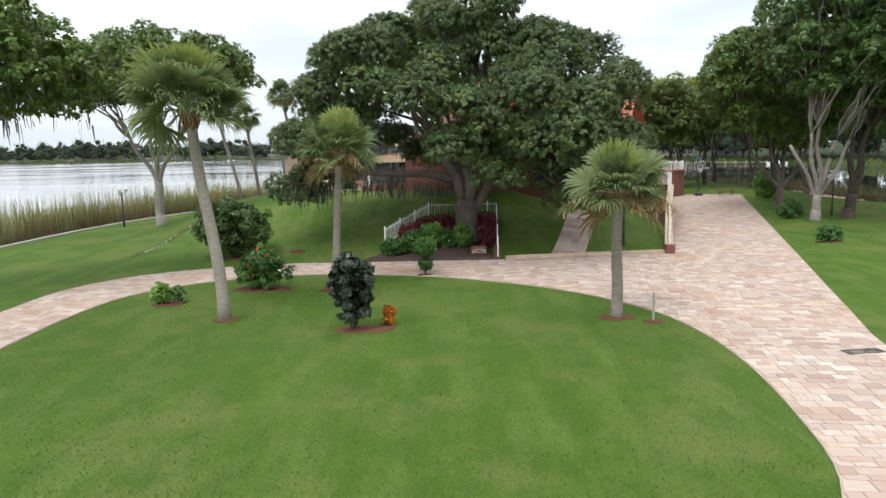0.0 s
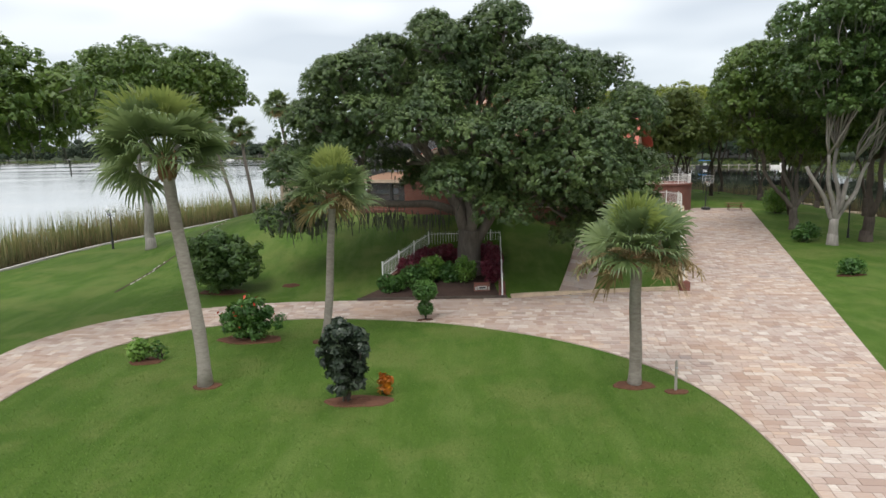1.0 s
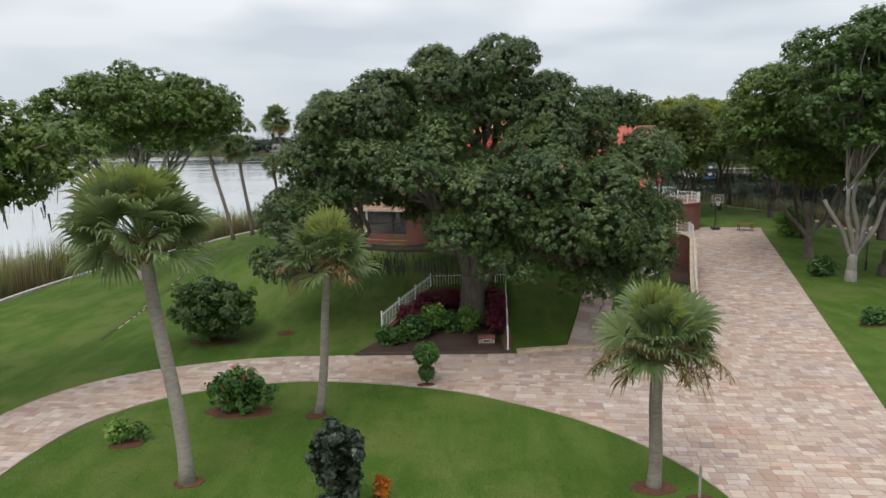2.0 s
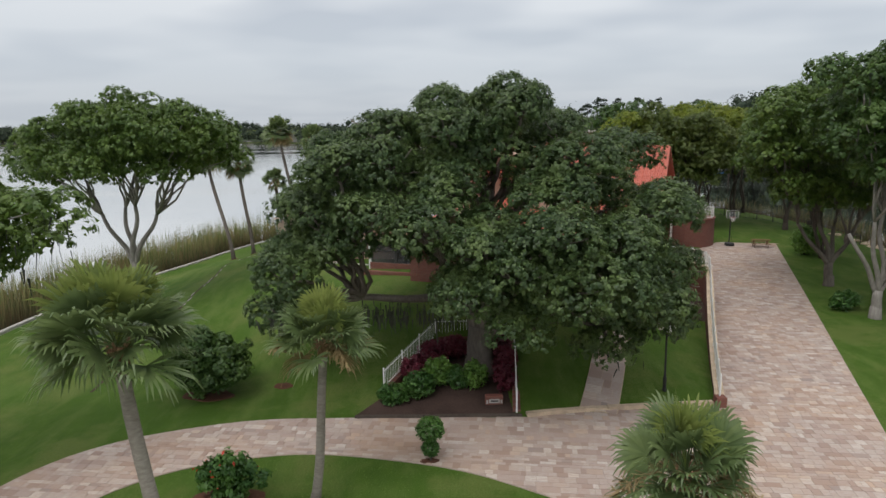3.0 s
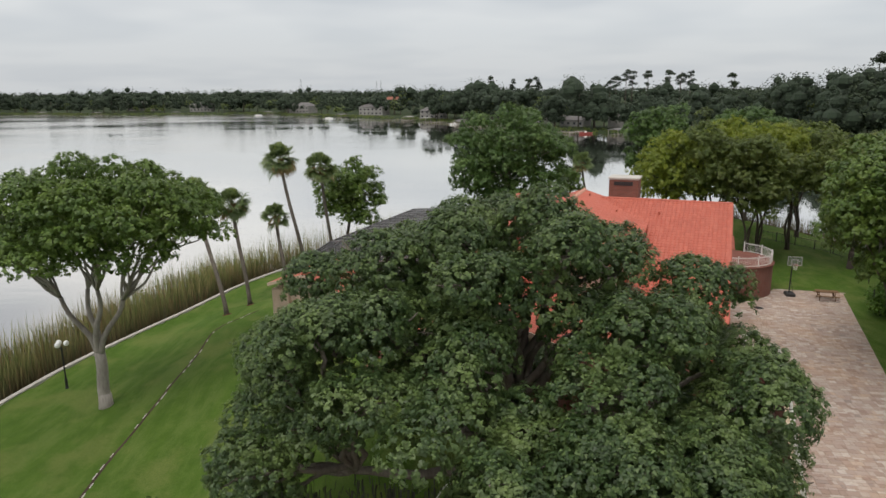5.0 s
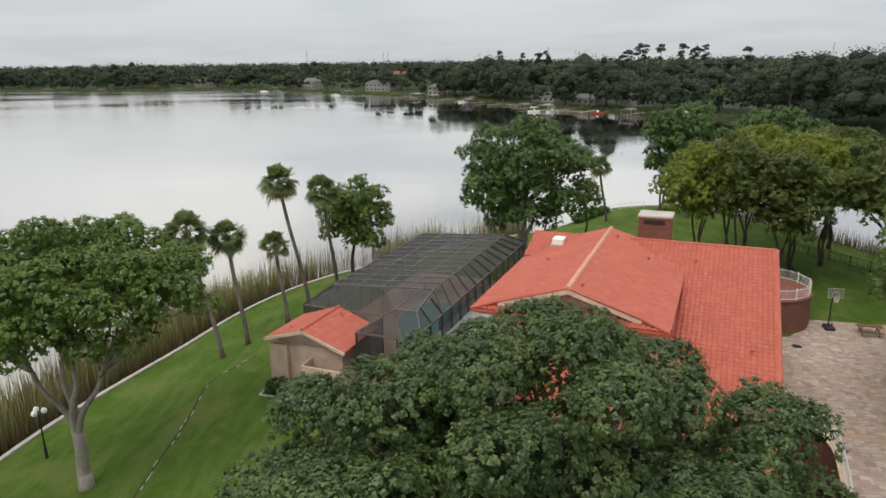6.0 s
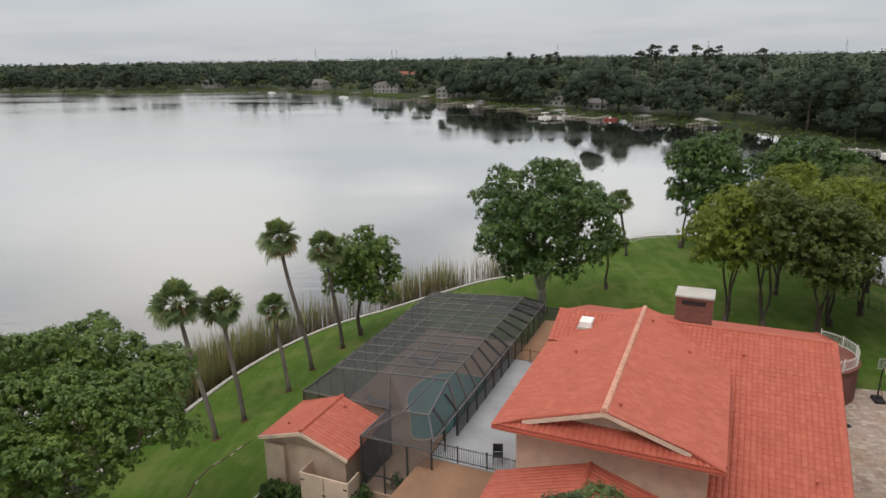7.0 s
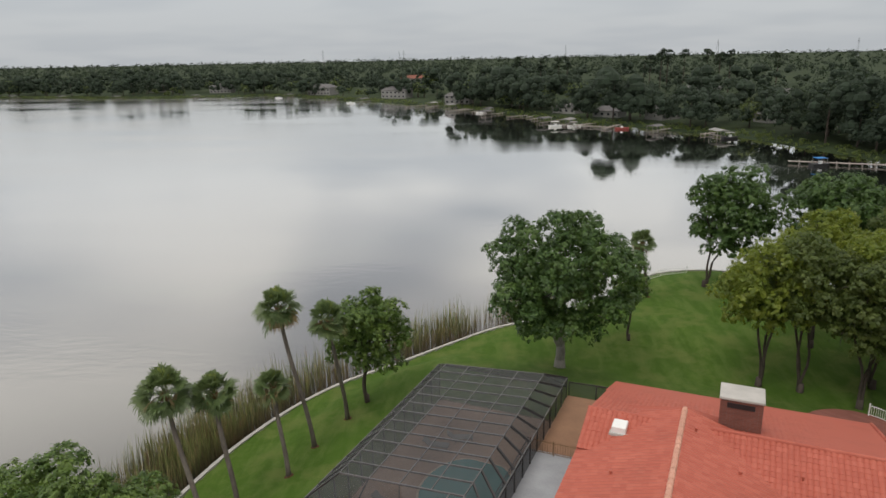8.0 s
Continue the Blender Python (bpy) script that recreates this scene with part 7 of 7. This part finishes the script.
def build_woods():
    r = np.random.default_rng(5)
    bands = [(330, 8, 75, 1.2, 300, 0.70, "wood_far", "dark mixed woods along the far shore"), (110, 8, 80, 0.95, 280, 0.66, "olive_leaf", "olive-green trees along the far shore"),
             (1150, 60, 300, 1.1, 100, 1.0, "wood_far", "woods behind the far shore"), (2400, 280, 1600, 1.0, 40, 1.5, "wood_far", "distant woods towards the horizon"),
             (2200, 1500, 4200, 1.2, 9, 5.0, "wood_far", "farthest woods on the horizon")]
    for k, (n, a, b, s, per, leaf, mat, lab) in enumerate(bands):
        x, y = in_woods(n, 20 + k, a, b)
        ok = np.ones(len(x), bool)
        for hx, hy in HOMES:
            ok &= ~((np.abs(x - hx) < (9 if hy < 480 else 5)) & (y - hy < 7) & (y - hy > (-15 if hy < 480 else -9)))
        x, y = x[ok], y[ok]
        # clearings and gardens between the groups of trees
        drift = np.sin(x * 0.055 + 1.3 * np.sin(y * 0.03)) + np.sin(y * 0.06 + 0.9 * np.sin(x * 0.025))
        ok = (drift > -0.95) | (r.random(len(x)) < 0.08)
        x, y, drift = x[ok], y[ok], drift[ok]
        tall = (7 + 13 * r.random(len(x)) ** 1.8) * s * np.clip(0.9 + 0.14 * drift, 0.7, 1.25)
        stand(tree_blobs(x, y, height(x, y), tall, tall * r.uniform(0.75, 1.25, len(x)), per, leaf, 30 + k), mat, lab)
        if k < 2:
            t = Geo()
            for q in range(0, len(x), 2):
                z = ground_at(x[q], y[q])
                t.tube([(x[q], y[q], z - 0.3), (x[q], y[q], z + tall[q] * 0.6)], [0.35, 0.2], 5)
            tagged(part("far_trunks", t, "bark_dark"), "dark trunks under the far woods", "trunks", kind="stuff")
    # thick trees on the near side of the cove mouth
    x, y = r.uniform(104, 215, 150), r.uniform(20, 300, 150)
    ok = ~inside(x, y, LAKE) & (from_line(x, y, FAR_SHORE) > 5)
    x, y = x[ok], y[ok]
    tall = r.uniform(18, 30, len(x))
    stand(tree_blobs(x, y, height(x, y), tall, tall * 0.66, 480, 0.68, 41), "wood_far", "tall dark trees on the far side of the cove")
    # a taller clump on the bend itself
    x, y = r.uniform(98, 150, 60), r.uniform(224, 275, 60)
    ok = ~inside(x, y, LAKE) & (from_line(x, y, FAR_SHORE) > 7)
    x, y = x[ok][:22], y[ok][:22]
    tall = r.uniform(20, 29, len(x))
    stand(tree_blobs(x, y, height(x, y), tall, tall * 0.62, 520, 0.68, 43), "wood_far", "tall dark trees on the bend of the far shore")
    # thick trees along the near bend of the far shore
    x, y = in_woods(900, 61, 5, 50)
    ok = (x > -25) & (x < 125) & (y > 190)
    for hx, hy in HOMES:
        ok &= ~((np.abs(x - hx) < 9) & (y - hy < 6) & (y - hy > -15))
    ok &= from_line(x, y, FAR_SHORE) > 6
    x, y = x[ok][:130], y[ok][:130]
    olive_x, olive_y = x[95:], y[95:]
    back = from_line(olive_x, olive_y, FAR_SHORE) > 12
    olive_x, olive_y = olive_x[back], olive_y[back]
    tall = 7 + 9 * r.random(len(olive_x))
    stand(tree_blobs(olive_x, olive_y, height(olive_x, olive_y), tall, tall * r.uniform(0.8, 1.2, len(olive_x)), 400, 0.6, 63), "olive_leaf", "olive-green garden trees on the near bend of the far shore")
    x, y = x[:95], y[:95]
    tall = 9 + 14 * r.random(len(x)) ** 1.4
    stand(tree_blobs(x, y, height(x, y), tall, tall * r.uniform(0.7, 1.1, len(x)), 400, 0.64, 62), "wood_far", "dark trees along the near bend of the far shore")
    # shrubs and rough grass at the water's edge
    k = r.integers(6, len(FAR_SHORE) - 25, 2600)
    p = FAR_SHORE[k] + r.normal(size=(2600, 2)) * np.array([5, 3.5]) + np.array([2, 2.5])
    ok = ~inside(p[:, 0], p[:, 1], LAKE)
    p = p[ok]
    c3 = np.concatenate([p, height(p[:, 0], p[:, 1])[:, None] + 0.3], 1)
    tagged(part("bank_scrub", quads_mesh("bank_scrub", leaf_cloud(c3, [0.9] * len(c3), [14] * len(c3), 0.45, 0.7, seed=44)), "olive_leaf"), "low scrub along the far bank", "scrub", kind="stuff")


def far_house(x, y, w, d, h, turn, roof, label, storeys=1):
    z = ground_at(x, y)
    HOMES.append((x, y))
    ob = thing("far_house", (x, y, z), label, "house", "houses on the far shore", turn=turn)
    part("wall", Geo().box(-w / 2, -d / 2, -0.5, w / 2, d / 2, h), "far_wall", ob)
    rise = 0.32 * d / 2 + 0.6
    part("roof", Geo().add([(-w / 2 - 0.5, -d / 2 - 0.5, h), (w / 2 + 0.5, -d / 2 - 0.5, h), (w / 2 + 0.5, d / 2 + 0.5, h), (-w / 2 - 0.5, d / 2 + 0.5, h), (-w / 2 + d * 0.3, 0, h + rise), (w / 2 - d * 0.3, 0, h + rise)],
                           [(3, 2, 1, 0), (0, 1, 5, 4), (1, 2, 5), (2, 3, 4, 5), (3, 0, 4)]), roof, ob)
    for s in range(storeys):
        n = max(2, int(w / 3))
        for k in range(n):
            u = -w / 2 + w * (k + 0.5) / n
            wd = part("window", Geo().box(u - 0.75, -d / 2 - 0.06, 0.9 + 2.8 * s, u + 0.75, -d / 2 - 0.01, 2.2 + 2.8 * s), "far_wall", ob)
            part("pane", Geo().box(u - 0.65, -d / 2 - 0.1, 1.0 + 2.8 * s, u + 0.65, -d / 2 - 0.05, 2.1 + 2.8 * s), "glass", wd)


FAR_HOUSES = [(50, 364, 13, 9, 3.0, -35, "far_roof", 1), (71, 348, 12, 10, 4.8, 35, "far_roof", 2), (33, 388, 14, 9, 3.0, -40, "far_roof", 1), (112, 328, 13, 9, 3.2, 20, "far_roof", 1),
              (126, 300, 11, 9, 5.2, 10, "far_roof", 2), (-150, 604, 22, 14, 6, -20, "far_roof", 2), (-78, 540, 20, 12, 6, -20, "far_roof", 2), (-84, 690, 24, 14, 8, 5, "far_red", 2),
              (-28, 470, 16, 11, 5.2, -10, "far_roof", 2), (122, 470, 18, 11, 6.0, 15, "far_roof", 2), (60, 470, 18, 10, 5, 5, "far_roof", 1), (150, 420, 16, 10, 5, 10, "far_roof", 1), (-260, 660, 20, 12, 6, 0, "far_roof", 2), (-330, 690, 30, 12, 7, 0, "far_roof", 2)]
for x, y, w, d, h, turn, roof, st in FAR_HOUSES:
    far_house(x, y, w, d, h, turn, roof, "pale lakeside house with a red roof" if roof == "far_red" else "pale lakeside house with a grey shingle roof", st)
build_woods()


def dock(x, y, turn, length, label, roofed=0, wide=1.8):
    ob = thing("dock", (x, y, LAKE_Z), label, "dock", "docks on the far shore", turn=turn)
    n = int(length / 3) + 1
    for k in range(n):
        part("deck_section", Geo().soft_box(k * 3.0, -wide / 2, 0.55, k * 3.0 + 2.96, wide / 2, 0.68, 0.02), "dock_wood", ob)
        for s in (-1, 1):
            part("dock_post", Geo().tube([(k * 3.0 + 0.2, s * wide / 2, -1.5), (k * 3.0 + 0.2, s * wide / 2, 1.0)], 0.13, 6), "grey_wood", ob)
    if roofed:
        w = roofed
        for sx in (0.3, w):
            for sy in (-2.2, 2.2):
                part("roof_post", Geo().tube([(sx, sy, -1.2), (sx, sy, 2.7)], 0.1, 6), "grey_wood", ob)
        part("dock_roof", Geo().add([(-0.4, -2.6, 2.6), (w + 0.7, -2.6, 2.6), (w + 0.7, 2.6, 2.6), (-0.4, 2.6, 2.6), (-0.4, 0, 3.2), (w + 0.7, 0, 3.2)],
                                    [(3, 2, 1, 0), (0, 1, 5, 4), (2, 3, 4, 5), (1, 2, 5), (3, 0, 4)]), "far_roof" if length > 9 else "far_wall", ob, "weathered sheet roof")


def boat(x, y, turn, hull, canopy, label, length=6.0):
    ob = thing("boat", (x, y, LAKE_Z), label, "boat", "boats on the far shore", turn=turn)
    h, w = length / 2, 1.15
    ringp = [(-h, -w), (h * 0.4, -w), (h * 0.8, -w * 0.6), (h, 0), (h * 0.8, w * 0.6), (h * 0.4, w), (-h, w)]
    n = len(ringp)
    part("hull", Geo().add([(0.92 * a, 0.75 * b, -0.2) for a, b in ringp] + [(a, b, 0.75) for a, b in ringp] + [(0.9 * a, 0.82 * b, 0.6) for a, b in ringp],
                           [tuple(range(n - 1, -1, -1)), tuple(range(2 * n, 3 * n))] + [(i, (i + 1) % n, n + (i + 1) % n, n + i) for i in range(n)] + [(n + i, n + (i + 1) % n, 2 * n + (i + 1) % n, 2 * n + i) for i in range(n)]), hull, ob)
    part("console", Geo().soft_box(-0.5, -0.4, 0.6, 0.3, 0.4, 1.4, 0.05), "white", ob)
    if canopy:
        part("canopy", Geo().soft_box(-h * 0.6, -w, 2.2, h * 0.4, w, 2.32, 0.05), canopy, ob)
        for sx in (-h * 0.55, h * 0.35):
            for sy in (-w * 0.9, w * 0.9):
                part("canopy_pole", Geo().tube([(sx, sy, 0.6), (sx, sy, 2.25)], 0.03, 5), "steel", ob)


DOCKS = [(26, 334, 60, 9, 6.5), (42, 322, 150, 18, 0), (78, 283, 100, 6, 6.5), (-10, 403, 70, 15, 7), (-26, 424, 60, 18, 0), (-45, 455, 70, 9, 6.5), (-100, 508, 70, 12, 9), (-128, 545, 70, 18, 0), (-175, 582, 80, 12, 7),
         (103, 216, 160, 24, 0), (-260, 596, 80, 10, 6), (-330, 596, 80, 10, 6), (-390, 612, 80, 10, 6), (-450, 632, 80, 10, 6), (12, 372, 65, 12, 0)]
for x, y, turn, L, rf in DOCKS:
    dock(x, y, turn, L, "wooden boat dock with a sheet roof" if rf else "long low wooden dock", rf)
# small docks and boat lifts crowd the near bend of the shore
bend = FAR_SHORE[(FAR_SHORE[:, 1] > 286) & (FAR_SHORE[:, 1] < 470) & (FAR_SHORE[:, 0] > -60)]
for k, p in enumerate(bend[::2]):
    long_ = 7 + 2.6 * (k * 7 % 5)
    dock(p[0] - 0.66 * (long_ - 1), p[1] - 0.75 * (long_ - 1), 49 + 9 * (k % 3 - 1), long_, "small wooden dock with a boat lift" if k % 2 else "low weathered wooden dock", 5.0 if k % 3 == 1 else 0, 1.6)
BOATS = [(22, 330, 20, "white", "white"), (30, 330, 10, "white", "far_wall"), (48, 317, 5, "boat_red", None), (80, 282, 10, "black", "far_wall"), (84, 220, 15, "black", "blue"), (103, 209, -10, "white", None),
         (-12, 405, 10, "white", None), (-105, 503, 0, "white", None), (-180, 578, 0, "white", None)]
for x, y, turn, hull, can in BOATS:
    boat(x, y, turn, hull, can, "moored boat with a %s canopy" % {"white": "white", "far_wall": "pale", "blue": "blue"}[can] if can else "white open boat moored at the dock")


def pine(x, y, tall, seed):
    r = random.Random(seed)
    z = ground_at(x, y)
    ob = thing("pine_tree", (x, y, z), "tall bare-trunked pine above the far woods", "tree", "pines above the far woods")
    part("trunk", Geo().tube([(0, 0, -0.5), (0.2, 0, tall * 0.6), (0.3, 0, tall)], [0.4, 0.3, 0.1], 6), "bark_dark", ob)
    cl = [(r.uniform(-2.4, 2.4), r.uniform(-2.4, 2.4), tall * r.uniform(0.68, 1.02)) for _ in range(11)]
    part("crown", quads_mesh("crown", leaf_cloud(cl, [1.7] * 11, [46] * 11, 0.7, 0.6, seed=seed)), "wood_far", ob)


for k, (x, y, t) in enumerate(((12, 520, 27), (40, 545, 26), (46, 540, 25), (100, 520, 26), (106, 515, 28), (112, 522, 27), (120, 510, 27), (132, 500, 28), (139, 497, 27), (145, 495, 26), (92, 500, 22), (176, 330, 31), (183, 334, 30), (28, 560, 24), (165, 470, 24))):
    pine(x, y, t, 200 + k)


def pylon(x, y, tall):
    z = ground_at(x, y)
    ob = thing("pylon", (x, y, z), "distant grey lattice pylon", "pylon", "pylons on the horizon")
    w = tall * 0.07
    for sx in (-1, 1):
        for sy in (-1, 1):
            part("leg", Geo().bar((sx * w, sy * w, 0), (sx * w * 0.15, sy * w * 0.15, tall), 0.22), "steel", ob)
    for k in range(6):
        s0, s1 = 1 - 0.85 * k / 6, 1 - 0.85 * (k + 1) / 6
        part("lattice", Geo().bar((-w * s0, -w * s0, tall * k / 6), (w * s1, -w * s1, tall * (k + 1) / 6), 0.14).bar((w * s0, -w * s0, tall * k / 6), (-w * s1, -w * s1, tall * (k + 1) / 6), 0.14), "steel", ob)
    for q in (0.74, 0.86):
        part("cross_arm", Geo().bar((-w * 1.3, 0, tall * q), (w * 1.3, 0, tall * q), 0.25), "steel", ob)


for x, y, t in ((-260, 1900, 42), (-480, 1900, 46), (-275, 1920, 40), (150, 1700, 44), (900, 1900, 48), (480, 1650, 48)):
    pylon(x, y, t)


# ---------------------------------------------------------------- paving stones and roof tiles, piece by piece
def clip(poly, o, nrm):
    """The part of a convex outline on the inner side of a line."""
    out = []
    for a, b in zip(poly, poly[1:] + poly[:1]):
        da, db = (a[0] - o[0]) * nrm[0] + (a[1] - o[1]) * nrm[1], (b[0] - o[0]) * nrm[0] + (b[1] - o[1]) * nrm[1]
        if da >= 0:
            out.append(a)
        if (da >= 0) != (db >= 0):
            t = da / (da - db)
            out.append((a[0] + (b[0] - a[0]) * t, a[1] + (b[1] - a[1]) * t))
    return out


def lay_pavers():
    r = random.Random(4)
    ang = math.radians(-6)
    ca, sa = math.cos(ang), math.sin(ang)
    lines = []
    for poly in (DRIVE, ROAD_IN):
        lines.append((np.asarray(poly), np.roll(np.asarray(poly), -1, 0)))
    seg_a, seg_b = np.vstack([q[0] for q in lines]), np.vstack([q[1] for q in lines])
    rest_v, rest_f, singles = [], [], []
    rows = []
    y = -2.0
    while y < 84:
        h = r.choice((0.2, 0.3, 0.4))
        x = -24 + r.uniform(0, 0.5)
        while x < 44:
            w = r.choice((0.2, 0.3, 0.4, 0.4, 0.6))
            rows.append((x, y, w, h))
            x += w
        y += h
    R = np.array(rows)
    cx, cy = R[:, 0] + R[:, 2] / 2, R[:, 1] + R[:, 3] / 2
    wx, wy = cx * ca - cy * sa, cx * sa + cy * ca
    ok = (wy > 4) & inside(wx, wy, DRIVE) & ~inside(wx, wy, ROAD_IN)
    for (x0, y0, w, h), X, Y in zip(R[ok], wx[ok], wy[ok]):
        gp_ = 0.006
        c = [(-w / 2 + gp_, -h / 2 + gp_), (w / 2 - gp_, -h / 2 + gp_), (w / 2 - gp_, h / 2 - gp_), (-w / 2 + gp_, h / 2 - gp_)]
        poly = [(X + a * ca - b * sa, Y + a * sa + b * ca) for a, b in c]
        d2 = seg_b - seg_a
        t = np.clip(((X - seg_a[:, 0]) * d2[:, 0] + (Y - seg_a[:, 1]) * d2[:, 1]) / np.maximum((d2 * d2).sum(1), 1e-9), 0, 1)
        near = np.hypot(X - seg_a[:, 0] - t * d2[:, 0], Y - seg_a[:, 1] - t * d2[:, 1])
        k = int(near.argmin())
        if near[k] < 0.45:
            nrm = np.array([-d2[k][1], d2[k][0]])
            nrm /= np.linalg.norm(nrm)
            if (X - seg_a[k][0]) * nrm[0] + (Y - seg_a[k][1]) * nrm[1] < 0:
                nrm = -nrm
            poly = clip(poly, seg_a[k] + nrm * 0.03, nrm)
            if len(poly) < 3:
                continue
        z = 0.046 + r.uniform(-0.003, 0.004)
        n = len(poly)
        m = (sum(p[0] for p in poly) / n, sum(p[1] for p in poly) / n)
        v = [(m[0] + (p[0] - m[0]) * 0.975, m[1] + (p[1] - m[1]) * 0.975, z) for p in poly] + [(p[0], p[1], z - 0.022) for p in poly]
        f = [tuple(range(n))] + [(i, n + i, n + (i + 1) % n, (i + 1) % n) for i in range(n)]
        if len(singles) < 300 and 11.0 < Y < 19.5 and X > 5.5 and n == 4 and near[k] >= 0.45:
            singles.append((v, f))
        else:
            k0 = len(rest_v)
            rest_v += v
            rest_f += [tuple(i + k0 for i in q) for q in f]
    for v, f in singles:
        part("paver", Geo().add(v, f), "paver", driveway)
    me = bpy.data.meshes.new("pavers")
    me.from_pydata(rest_v, [], rest_f)
    part("pavers", me, "paver", driveway, "pink and cream travertine pavers", kind="stuff")
    # the walkway's own stones
    d = np.gradient(wl, axis=0)
    d /= np.linalg.norm(d, axis=1)[:, None]
    for k in range(len(wl) - 1):
        p, q = wl[k], wl[k + 1]
        s0, s1 = np.array([-d[k][1], d[k][0]]), np.array([-d[k + 1][1], d[k + 1][0]])
        cuts = [-0.79, -0.79 + r.uniform(0.35, 0.6), r.uniform(-0.05, 0.25), 0.79]
        for a, b in zip(cuts[:-1], cuts[1:]):
            a, b = a + 0.006, b - 0.006
            c = [p + s0 * a, q + s1 * a, q + s1 * b, p + s0 * b]
            v = [(*e, ground_at(*e) + 0.065) for e in c] + [(*e, ground_at(*e) + 0.03) for e in c]
            part("paver", Geo().add(v, [(3, 2, 1, 0)] + [(i, (i + 1) % 4, 4 + (i + 1) % 4, 4 + i) for i in range(4)]), "paver", walkway)


lay_pavers()
lay_tiles()
